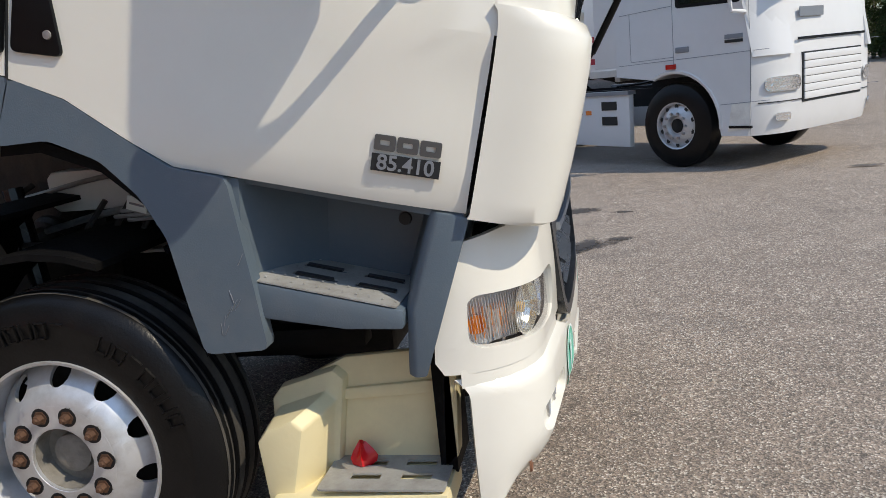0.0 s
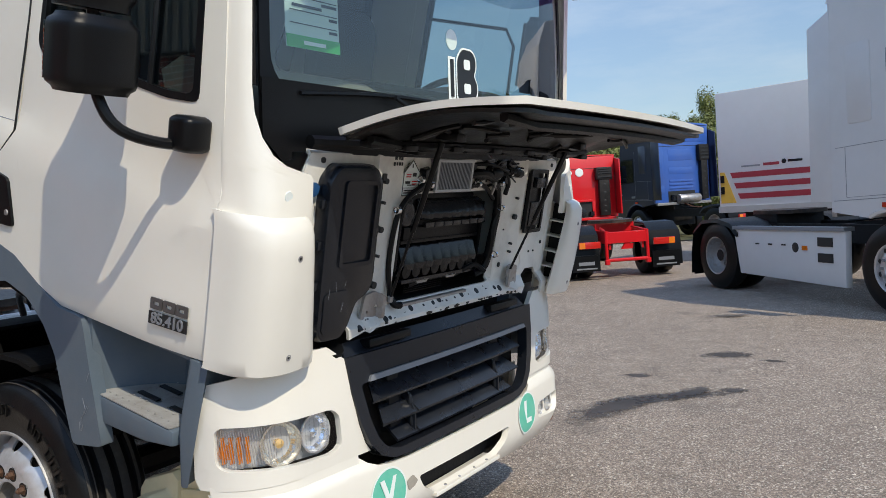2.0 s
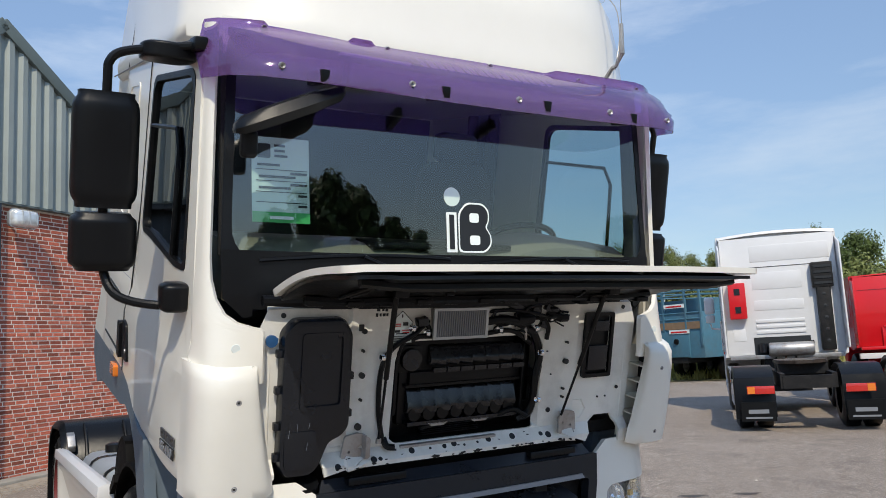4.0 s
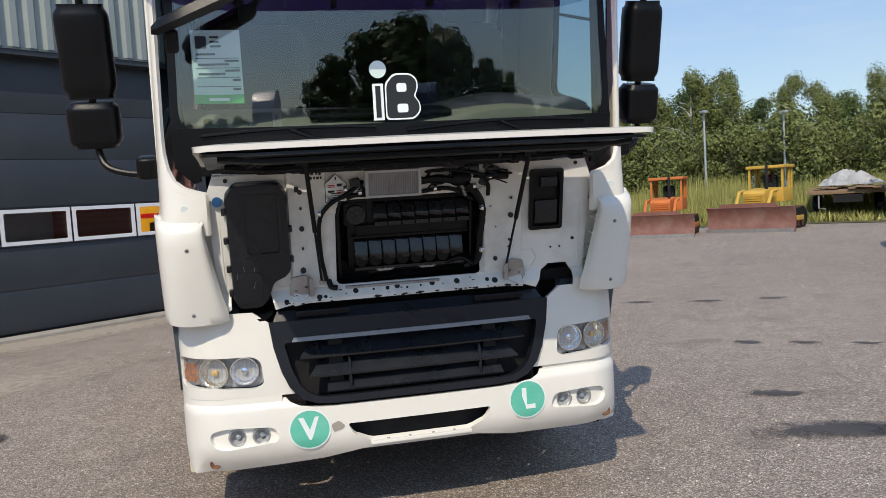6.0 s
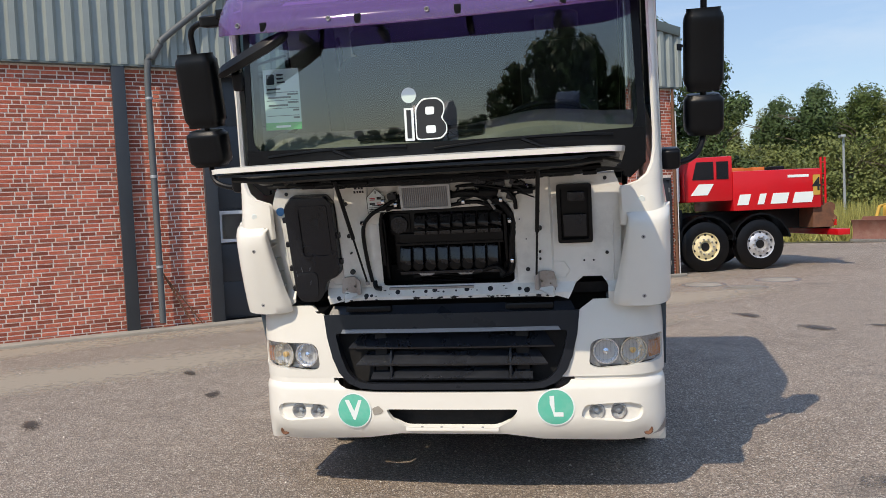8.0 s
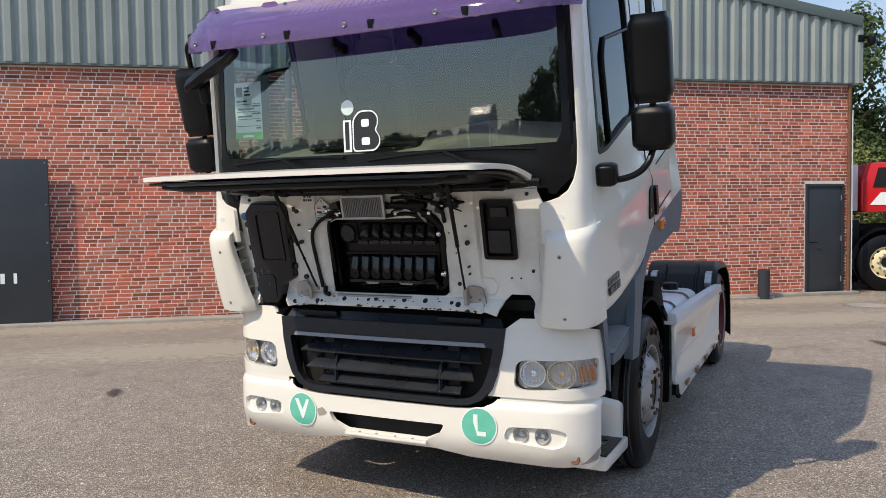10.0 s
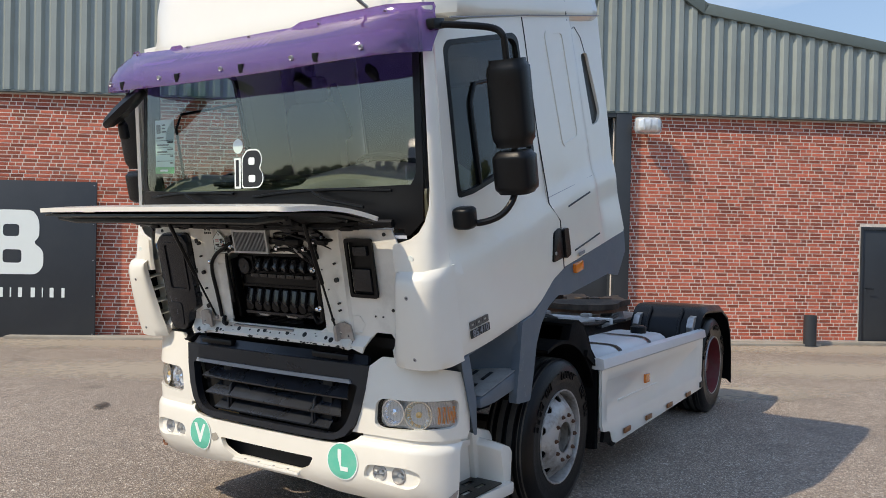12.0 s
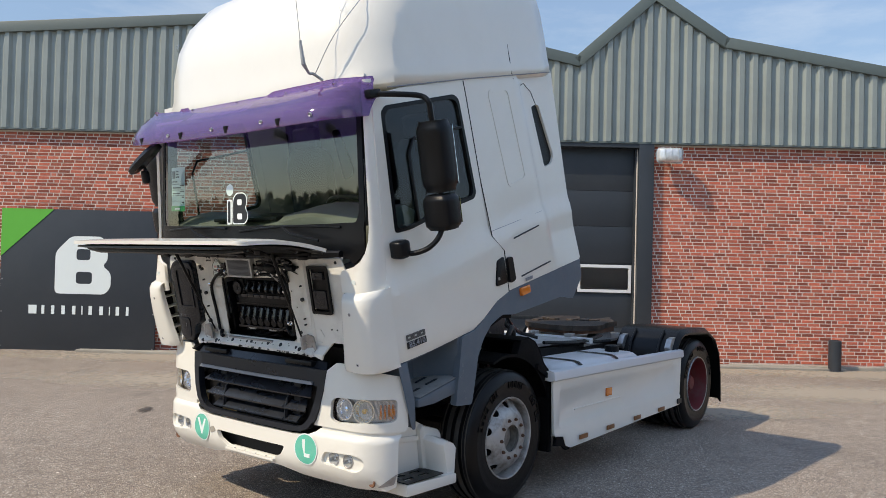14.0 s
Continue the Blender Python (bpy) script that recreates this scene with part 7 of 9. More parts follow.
    tp("engine_block", boxed((-1.3, 0, 0.85), (1.4, 0.66, 0.75)), BLACK_DULL, "dark engine under the cab", bevel=0.04)
    tp("engine_side", boxed((-1.5, 0, 1.12), (1.9, 0.86, 0.78)), OILY, "oily engine flank under the cab", bevel=0.05)
    tp("transmission_cover", prism(nb(), [(-1.6, 0.8), (-2.9, 0.8), (-2.9, 0.98), (-2.4, 1.08), (-1.6, 1.25)], "xz", -0.48, 0.48), OILY, bevel=0.04)
    rnd = random.Random(8)
    for s in (-1, 1):
        for i in range(9):
            x0, z0 = -0.75 - i * 0.19, rnd.uniform(0.95, 1.35)
            pts = [(x0, s * 0.46, z0), (x0 - 0.12, s * rnd.uniform(0.50, 0.60), z0 + rnd.uniform(-0.15, 0.1)), (x0 - 0.3, s * rnd.uniform(0.47, 0.58), z0 + rnd.uniform(-0.2, 0.05)), (x0 - 0.45, s * 0.46, z0 - 0.1)]
            tp("engine_hose", tube(nb(), smooth_path(pts, 5), rnd.choice((0.012, 0.018, 0.026)), 8), rnd.choice((BLACK, OILY, STEEL, TREADRUB)), "hose along the engine", cab=False)
        tp("bellows", lathe(nb(), [(0.0, 0.09)] + [(0.03 * j + 0.015 * q, 0.09 + 0.02 * (j % 2)) for j in range(8) for q in (0, 1)], 18, "z", (-1.05, s * 0.78, 0.95)), BLACK, "black rubber bellows above the axle")
        tp("damper", tube(nb(), [(-1.75, s * 0.66, 0.55), (-1.85, s * 0.62, 1.25)], 0.035, 10), FILTER, "dark damper beside the wheel")
        # added pale block that imitates a sunlit patch deep in the bay
        tp("expansion_tank", loft(nb(), [[(-1.52 + u * 0.15 * k, s * (0.62 + v * 0.05), z) for u, v in ((-1, -1), (1, -1), (1, 1), (-1, 1))] for z, k in ((1.16, 0.8), (1.18, 1.0), (1.28, 1.0), (1.30, 0.85))]), TARP, "pale block added for a bright sunlit patch in the engine bay", bevel=0.012)
        for j, (x0, z0, x1, z1) in enumerate(((-0.95, 1.25, -1.75, 1.22), (-0.90, 1.14, -1.70, 1.10), (-1.0, 1.02, -1.8, 1.05))):
            tp("steel_pipe", tube(nb(), smooth_path([(x0, s * 0.70, z0), ((x0 + x1) / 2, s * (0.72 + 0.02 * j), z0 + 0.03), (x1, s * 0.68, z1)], 5), 0.009 + 0.003 * j, 8), STEEL, "worn steel pipe along the engine")
            tp("pipe_clip", boxed(((x0 + x1) / 2, s * 0.735, z0 + 0.03), (0.03, 0.02, 0.05)), STEEL, "steel pipe clip", bevel=0.004)
        for j, (x0, x1, z0, y0) in enumerate(((-0.98, -1.32, 1.16, 0.80), (-1.0, -1.34, 1.145, 0.81), (-1.02, -1.30, 1.13, 0.80), (-0.9, -1.5, 1.02, 0.78))):
            tp("steel_pipe", tube(nb(), smooth_path([(x0, s * y0, z0), ((x0 + x1) / 2, s * (y0 + 0.01), z0 + 0.012), (x1, s * y0, z0 + 0.008)], 5), 0.007, 8), GALV, "pale pipe over the axle")
        tag = tp("hanging_tag", boxed((-1.24, s * 0.83, 1.19), (0.07, 0.006, 0.045), Matrix.Rotation(0.3, 3, "Y")), STICKER, "white tag on the pipes")
        part("tag_edge", boxed((-1.24, s * 0.834, 1.19), (0.05, 0.004, 0.006), Matrix.Rotation(0.3, 3, "Y")), STRIP, tag)
        tp("vent_stem", tube(nb(), [(-1.14, s * 0.82, 1.22), (-1.145, s * 0.82, 1.06)], 0.012, 8), OILY, "upright breather stem")
        tp("rubber_mount", lathe(nb(), [(0.0, 0.0001), (0.0, 0.03), (0.02, 0.034), (0.025, 0.02), (0.045, 0.026), (0.05, 0.0001)], 16, "z", (-1.145, s * 0.82, 1.03)), FILTER, "dark rubber mount")
        for j in range(6):
            xq = -0.86 - 0.11 * j
            tp("brace", tube(nb(), [(xq, s * 0.74, 1.30 - 0.02 * j), (xq - 0.09, s * 0.78, 1.08)], 0.010, 6), OILY, "oily brace over the axle")
        tp("leaf_spring", boxed((-1.4, s * 0.48, 0.62), (1.5, 0.09, 0.07)), BLACK_DULL, "dark leaf spring", bevel=0.01)
    tp("gearbox", boxed((-2.5, 0, 0.72), (1.0, 0.5, 0.5)), BLACK_DULL, bevel=0.05)
    tp("radiator", boxed((-0.30, 0, 0.75), (0.12, 1.1, 0.7)), BLACK_DULL)
    tp("underrun_bar", boxed((-0.12, 0, 0.48), (0.10, 2.1, 0.16)), BLACK_DULL, bevel=0.01)
    for s in (-1, 1):
        tp("lamp_bracket", boxed((-0.28, s * 0.92, 0.62), (0.05, 0.2, 0.5)), RUBBER)
        tp("bumper_bracket", prism(nb(), [(-0.20, 0.62), (-0.16, 0.36), (-0.12, 0.34), (-0.10, 0.62)], "xz", s * 0.98, s * 1.04), RUBBER)
    tp("catwalk", boxed((-3.35, 0, 1.02), (0.9, 0.9, 0.03)), TREAD, "chequer plate catwalk behind the cab")
    # fifth wheel
    m = Matrix.Translation((-4.42, 0, 1.17)) @ Matrix.Rotation(radians(1.5), 4, "Y")
    rj = random.Random(17)
    edge = [(0.48, -0.30), (0.48, 0.30), (0.20, 0.47), (-0.20, 0.47), (-0.58, 0.20), (-0.30, 0.05), (-0.05, 0.05), (-0.05, -0.05), (-0.30, -0.05), (-0.58, -0.20), (-0.20, -0.47), (0.20, -0.47)]
    ragged = []
    for p, q in zip(edge, edge[1:] + edge[:1]):
        for k in range(6):
            ragged.append((p[0] + (q[0] - p[0]) * k / 6 + rj.uniform(-0.012, 0.012), p[1] + (q[1] - p[1]) * k / 6 + rj.uniform(-0.012, 0.012)))
    plate = sheet(ragged, [], lambda u, v: (u, v, 0.012 * math.sin(9 * u + 5 * v)), 0.055, steps(-0.5, 0.4, 8), steps(-0.4, 0.4, 6))
    fw = tp("fifth_wheel", plate, GREASE, "greasy rusted fifth wheel plate on its mount")
    fw.data.transform(m)
    part("skirt", prism(nb(), [(p[0] * 0.93 + rj.uniform(-0.015, 0.015), p[1] * 0.95) for p in ragged if p[0] > -0.3], "xy", -0.10, -0.045), RUST, fw, "flaking rusty rim under the plate", xf=m)
    for q in range(9):
        a = rj.uniform(-0.45, 0.45)
        part("grease_clot", shell(nb(), (rj.uniform(-0.15, 0.3), a, 0.01), 0.12, 0.10, 0.035, 10), GREASE, fw, xf=m)
    part("front_rail", boxed((0.64, 0.05, -0.13), (0.06, 1.10, 0.055)), WHITE_FAR, fw, "pale aluminium cross rail", xf=m, bevel=0.005)
    part("rail_groove", boxed((0.672, 0.05, -0.13), (0.004, 1.08, 0.012)), INK, fw, xf=m)
    for y in (-0.36, -0.1, 0.34):
        part("rail_bolt", boxed((0.63, y, -0.088), (0.09, 0.09, 0.035)), STEEL, fw, "dirty mounting lug", xf=m, bevel=0.01)
    for s in (-1, 1):
        part("pedestal", prism(nb(), [(-0.20, -0.20), (0.20, -0.20), (0.10, -0.02), (-0.10, -0.02)], "xz", s * 0.30, s * 0.42), STEEL, fw, xf=m)
    part("mount_plate", boxed((-0.05, 0, -0.19), (1.3, 0.98, 0.025)), STEEL, fw, "worn steel mounting plate", xf=m)
    for i, r in enumerate(([(-2.55, 0.3, 1.4), (-2.9, 0.25, 1.15), (-3.3, 0.2, 1.08)], [(-2.55, 0.15, 1.5), (-2.8, 0.2, 1.2), (-3.2, 0.3, 1.07)], [(-3.0, 0.5, 1.05), (-3.6, 0.55, 1.02), (-4.2, 0.5, 1.05)], [(-3.0, 0.42, 1.02), (-3.5, 0.45, 1.0), (-4.4, 0.5, 0.98)])):
        tp("air_line", tube(nb(), smooth_path(r, 6), 0.018, 6), BLACK, "black air line")


AMBER_DULL = material("dirty_amber_reflector", (0.28, 0.11, 0.035), 0.4, spread=0.3, dirt=(0.1, 0.08, 0.06), dirt_amount=0.5, dirt_scale=20)
GREASE = material("greasy_rusted_plate", (0.045, 0.034, 0.028), 0.5, 0.3, spread=0.5, scale=14, dirt=(0.16, 0.11, 0.075), dirt_amount=0.6, dirt_scale=8, bump=0.2)


def make_low_step(s):
    mat = CREAM if s < 0 else WHITE
    st = tp("lower_step", prism(nb(), [(-0.78, 0.36), (-0.26, 0.38), (-0.26, 0.30), (-0.78, 0.29)], "xz", s * 0.94, s * 1.165), mat, "cream moulded lower step, detached from the cab" if s < 0 else "white moulded lower step", bevel=0.016)
    back = prism(nb(), [(-0.70, 0.655), (-0.58, 0.71), (-0.24, 0.735), (-0.225, 0.70), (-0.27, 0.36), (-0.72, 0.34)], "xz", s * 0.93, s * 0.96)
    part("back_panel", back, mat, st, bevel=0.012)
    part("rib", prism(nb(), [(-0.66, 0.61), (-0.27, 0.64), (-0.27, 0.60), (-0.65, 0.575)], "xz", s * 0.955, s * 0.975), mat, st, bevel=0.008)
    wing = loft(nb(), [[(x, s * y, z) for x, z in ((-0.80, 0.34), (-0.81, top - 0.035), (-0.78, top), (x1, top + rise), (x1 + 0.03, top + rise - 0.03), (x1 - 0.02, 0.36))] for y, x1, top, rise in ((0.95, -0.60, 0.635, 0.055), (0.99, -0.61, 0.63, 0.05), (1.0, -0.635, 0.575, 0.045), (1.06, -0.655, 0.57, 0.04), (1.13, -0.70, 0.555, 0.03))])
    part("side_wing", wing, mat, st, bevel=0.014)
    part("end_wall", prism(nb(), [(-0.275, 0.70), (-0.23, 0.72), (-0.25, 0.42), (-0.30, 0.36)], "xz", s * 0.95, s * 1.02), mat, st, bevel=0.008)
    tr = sheet(rounded([(-0.64, 0.955), (-0.27, 0.955), (-0.27, 1.16), (-0.64, 1.16)], 0.01), [rect(-0.56, 0.99, -0.47, 1.02), rect(-0.56, 1.07, -0.47, 1.10), rect(-0.41, 0.99, -0.32, 1.02), rect(-0.41, 1.07, -0.32, 1.10)], lambda u, v: (u, s * v, 0.386), 0.006)
    part("tread_plate", tr, TREAD if s < 0 else BLACK, st, "dimpled metal tread" if s < 0 else "dark tread")
    if s < 0:
        cp = nb()
        loft(cp, [[(-0.545 + r * (1 + 0.3 * math.cos(3 * a)) * math.cos(a), -1.0 + r * (1 + 0.25 * math.sin(4 * a)) * math.sin(a), z + 0.006 * math.cos(5 * a)) for a in steps(0, 5.6, 9)] for r, z in ((0.032, 0.39), (0.036, 0.41), (0.026, 0.43), (0.008, 0.455))])
        rag = link("rag", cp, RED, label="")
        rag.matrix_basis = pose(0, 3.0, 0)
        tagged(rag, "crumpled red cloth lying on the lower step tread", "rag")


make_nose()
for side in (-1, 1):
    make_cab_side(side)
    make_corner(side)
make_front_panel()
make_hood()
make_screen()
make_visor()
make_roof()
make_mirrors()
make_interior()
make_chassis()

# ---- yard: stains and covers ----


def make_stain(x, y, rx, ry, rz, seed):
    rnd = random.Random(seed)
    ph = [rnd.uniform(0, 6.3) for _ in range(4)]
    bm = nb()
    pts = []
    for a in steps(0, 2 * math.pi * 27 / 28, 27):
        k = 1 + 0.16 * math.sin(2 * a + ph[0]) + 0.12 * math.sin(3 * a + ph[1]) + 0.08 * math.sin(5 * a + ph[2]) + 0.05 * math.sin(9 * a + ph[3])
        pts.append(bm.verts.new((rx * k * math.cos(a), ry * k * math.sin(a), 0.003 + 0.0007 * seed)))
    bm.faces.new(pts)
    ob = link("oil_stain", bm, OIL, smooth=0)
    ob.matrix_basis = pose(x, y, 0, 0, 0, rz)
    tagged(ob, "dark oil stain soaked into the asphalt", "stain", "stains on the yard", "structure")


for i, (x, y, rx, ry, rz) in enumerate(((-0.02, 7.94, 0.30, 0.16, 20), (0.42, 7.75, 0.12, 0.07, 0), (-0.55, 6.85, 0.16, 0.09, 10), (0.0, 6.25, 0.42, 0.15, 35), (-0.28, 6.0, 0.30, 0.14, 30), (0.35, 6.55, 0.14, 0.08, 20), (-3.02, 6.92, 0.17, 0.10, 60), (-2.75, 7.35, 0.15, 0.09, 60), (-2.45, 7.8, 0.14, 0.08, 60), (-1.27, 5.95, 0.26, 0.11, 70), (-0.35, 5.75, 0.62, 0.20, 75), (0.05, 6.35, 0.3, 0.12, 75), (-5.66, 8.06, 0.24, 0.10, 70), (-5.4, 8.9, 0.2, 0.1, 70), (-6.1, 7.3, 0.22, 0.1, 70), (-2.6, 0.2, 0.16, 0.08, 20), (-3.6, -0.6, 0.14, 0.07, 50), (-1.5, -0.9, 0.2, 0.08, 50), (1.6, -0.6, 0.18, 0.1, 0), (-6.0, 6.5, 0.35, 0.14, 40), (-7.2, 5.9, 0.3, 0.12, 30), (3.2, 9.6, 0.2, 0.1, 0), (-0.6, 10.3, 0.3, 0.1, 20))):
    make_stain(x, y, rx, ry, rz, i)


def make_chippings():
    """Loose pale grit scattered over the yard."""
    rnd = random.Random(21)
    verts, faces = [], []
    for _ in range(2600):
        if rnd.random() < 0.5:
            x, y = rnd.uniform(-8, 8), rnd.uniform(-6, 12)
        else:
            x, y = rnd.gauss(1.0, 2.2), rnd.gauss(3, 4.5)
        r = rnd.uniform(0.003, 0.008) * (1.7 if rnd.random() < 0.06 else 1)
        a = rnd.uniform(0, 6.28)
        n = len(verts)
        for k in range(4):
            q = r * rnd.uniform(0.7, 1.4)
            verts.append((x + q * math.cos(a + k * 1.57), y + q * math.sin(a + k * 1.57), 0.0))
        verts.append((x, y, r * rnd.uniform(0.6, 1.2)))
        faces += [(n, n + 1, n + 4), (n + 1, n + 2, n + 4), (n + 2, n + 3, n + 4), (n + 3, n, n + 4)]
    me = bpy.data.meshes.new("loose_grit")
    me.from_pydata(verts, [], faces)
    me.materials.append(GRIT)
    tagged(new("loose_grit", me), "loose pale grit scattered over the asphalt", "grit", kind="stuff")


GRIT = material("pale_grit", (0.55, 0.50, 0.43), 0.9, spread=0.1, each=0.6)
make_chippings()


def make_cover(x, y, r):
    t = thing("manhole_cover", pose(x, y, 0), "round iron manhole cover set in the asphalt", "manhole cover", "manhole covers")
    part("ring", lathe(nb(), [(0.0, r + 0.08), (0.006, r + 0.08), (0.006, r + 0.01), (0.0, r + 0.01)], 32, "z"), STEEL, t)
    part("lid", lathe(nb(), [(0.005, r), (0.007, r * 0.96), (0.007, 0.0001)], 32, "z"), CONCRETE, t, "concrete-filled lid")


make_cover(-11.6, 5.9, 0.35)
make_cover(-10.9, 6.55, 0.32)
make_cover(-12.2, 7.4, 0.36)

# ---- other vehicles in the yard ----


def far_wheel(t, x, y, s, R, rimcol, deep=False):
    w = part("wheel", lathe(nb(), [(-0.15, R * 0.56), (-0.16, R * 0.8), (-0.12, R * 0.97), (-0.08, R), (0.08, R), (0.12, R * 0.97), (0.16, R * 0.8), (0.15, R * 0.56)], 40, centre=(x, y, R), sign=s), TYRE, t, "black tyre on a steel rim")
    if deep:
        pr = [(0.15, R * 0.57), (0.14, R * 0.53), (0.02, R * 0.50), (-0.04, R * 0.42), (-0.05, R * 0.22), (0.06, R * 0.20), (0.07, 0.0001)]
    else:
        pr = [(0.15, R * 0.57), (0.14, R * 0.53), (0.09, R * 0.50), (0.15, R * 0.36), (0.155, R * 0.25), (0.10, R * 0.20), (0.11, 0.0001)]
    part("rim", lathe(nb(), pr, 32, centre=(x, y, R), sign=s), rimcol, w)
    part("hub", lathe(nb(), [(pr[-1][0] + 0.004, R * 0.17), (pr[-1][0] + 0.006, 0.0001)], 20, centre=(x, y, R), sign=s), BLACK_DULL, w, "dark hub")
    bm = nb()
    for k in range(10):
        a = math.pi * k / 5
        d = -0.03 if deep else 0.157
        lathe(bm, [(d, 0.022), (d + 0.025, 0.018), (d + 0.026, 0.0001)], 6, centre=(x + R * 0.30 * math.cos(a), y, R + R * 0.30 * math.sin(a)), sign=s)
    tagged(part("nut_ring", bm, STEEL, w), "ring of wheel nuts", kind="stuff")
    if not deep:
        bm = nb()
        for k in range(10):
            a = math.pi * (k + 0.5) / 5
            lathe(bm, [(0.118, 0.03), (0.121, 0.0001)], 8, centre=(x + R * 0.46 * math.cos(a), y, R + R * 0.46 * math.sin(a)), sign=s)
        tagged(part("hand_hole_ring", bm, INK, w), "ring of dark hand holes", kind="stuff")
    return w


def far_tractor(m, paint, side_paint, label, frame_paint=BLACK_DULL, wb=3.6, R=0.53, k=1.0, skirts=True, box_red=False, low=False):
    """A parked tractor unit; x forward, origin under the front axle."""
    t = thing("tractor_unit", m, label, "truck", "parked tractor units")
    t.scale = (k, k, k)
    arch = [(0.68 * math.cos(a), 0.54 + 0.68 * math.sin(a)) for a in steps(2.05, 0.0, 10)]
    side = [(1.36, 0.42), (1.42, 0.62), (1.42, 1.25), (1.36, 2.02), (1.16, 2.95), (0.92, 3.45), (0.35, 3.80), (-0.35, 3.92), (-0.86, 3.92), (-0.90, 3.0), (-0.95, 1.22), *arch, (0.70, 0.42)]
    def pull(y):
        return 0.30 * abs(y / 1.24) ** 6
    rings = [[(p[0] - pull(y) * max(0, min(1, (p[0] - 0.75) / 0.4)), y, p[1]) for p in side] for y in (-1.24, -1.21, -1.15, -1.05, -0.9, -0.6, 0, 0.6, 0.9, 1.05, 1.15, 1.21, 1.24)]
    cab = part("cab", loft(nb(), rings), side_paint, t, smooth=30)
    wrap = lambda u, v: (1.428 - pull(u) - 0.05 * max(0, v - 1.25), u, v)
    part("rear_panel", boxed((-0.955, 0, 2.55), (0.03, 2.36, 2.6)), paint, cab, bevel=0.012)
    for y0, y1, z0, z1 in () if low else ((-0.52, 0.62, 2.62, 3.12), (-0.52, 0.62, 2.16, 2.50), (0.72, 1.10, 2.0, 3.3), (-1.12, 0.62, 3.24, 3.72), (0.72, 1.10, 1.5, 1.9)):
        part("rear_pressing", sheet(rounded(rect(y0, z0, y1, z1), 0.05), [rounded(rect(y0 + 0.035, z0 + 0.035, y1 - 0.035, z1 - 0.035), 0.04)], lambda u, v: (-0.968, u, v), 0.03), paint, cab, bevel=0.008)
        part("rear_field", boxed((-0.970, (y0 + y1) / 2, (z0 + z1) / 2), (0.014, y1 - y0 - 0.12, z1 - z0 - 0.12)), paint, cab, bevel=0.006)
    for i in range(0 if low else 3):
        part("rear_louvre", boxed((-0.978, 0.05, 1.74 + i * 0.12), (0.03, 1.0, 0.07)), paint, cab, bevel=0.012)
    if not low:
        part("rear_opening", boxed((-0.972, 0.05, 1.42), (0.012, 1.15, 0.42)), INK, cab)
    part("rear_beam", boxed((-1.02, 0.0, 1.20), (0.10, 2.3, 0.09)), frame_paint if frame_paint is RED else STEEL, cab, bevel=0.01)
    if not low:
        part("silencer", lathe(nb(), [(-0.45, 0.0001), (-0.45, 0.13), (-0.42, 0.15), (0.42, 0.15), (0.45, 0.13), (0.45, 0.0001)], 18, centre=(-1.16, -0.1, 1.36)), STEEL, cab, "sooty steel air tank")
    for y, z, r in ((0.45, 1.40, 0.09), (0.3, 1.33, 0.07), (-0.52, 1.42, 0.06)):
        part("engine_fitting", lathe(nb(), [(-0.1, 0.0001), (-0.1, r), (0.1, r), (0.1, 0.0001)], 12, "z", (-1.04, y, z)), FILTER, cab)
    part("rear_seam", tube(nb(), [(-0.974, -1.1, 3.18), (-0.974, 1.1, 3.18)], 0.008, 5), INK, cab)
    part("roof_lip", loft(nb(), [[(-0.55 + dx, y, 3.92 + dz - 0.05 * abs(y) ** 2) for dx, dz in ((0, 0), (-0.40, 0.06), (-0.42, 0.0), (-0.02, -0.06))] for y in steps(-1.2, 1.2, 8)]), paint, cab)
    for s in (-1, 1):
        part("side_deflector", prism(nb(), [(-0.90, 1.35), (-1.35, 1.35), (-1.30, 3.6), (-0.88, 3.75)], "xz", s * 1.20, s * 1.235), side_paint, cab, bevel=0.01)
        part("side_window", prism(nb(), rounded([(0.95, 2.02), (0.78, 2.80), (0.12, 2.80), (0.12, 2.05)], 0.05), "xz", s * 1.235, s * 1.245), FAR_GLASS, cab, "dark side window")
        part("window_seal", sheet(rounded([(1.0, 1.98), (0.81, 2.85), (0.07, 2.85), (0.07, 2.01)], 0.05), [rounded([(0.95, 2.02), (0.78, 2.80), (0.12, 2.80), (0.12, 2.05)], 0.05)], lambda u, v: (u, s * 1.243, v), 0.006), BLACK, cab)
        part("recess_panel", prism(nb(), rounded(rect(-0.62, 2.30, -0.22, 3.25), 0.05), "xz", s * 1.238, s * 1.246), side_paint, cab, bevel=0.006)
        for pts in (((1.12, 1.28), (1.12, 0.95)), ((0.02, 3.1), (0.02, 1.30)), ((-0.85, 2.02), (0.02, 2.05)), ((-0.68, 2.02), (-0.68, 1.40), (0.02, 1.42)), ((-0.9, 1.36), (1.36, 1.42)), ((1.10, 0.44), (1.12, 1.40), (1.10, 2.0)), ((0.70, 0.80), (1.36, 0.84))):
            part("shut_line", tube(nb(), [(p[0], s * 1.241, p[1]) for p in pts], 0.0035, 5), STRIP, cab)
        part("door_handle", boxed((0.16, s * 1.245, 1.50), (0.20, 0.02, 0.07)), STRIP, cab, bevel=0.01)
        part("badge", boxed((0.90, s * 1.244, 1.60), (0.24, 0.012, 0.05)), STRIP, cab)
        part("badge", boxed((0.90, s * 1.244, 1.545), (0.24, 0.012, 0.035)), INK, cab)
        part("marker_lamp", boxed((-0.02, s * 1.25, 1.30), (0.15, 0.02, 0.06)), REDLENS, cab, "red-brown side marker")
        lip = nb()
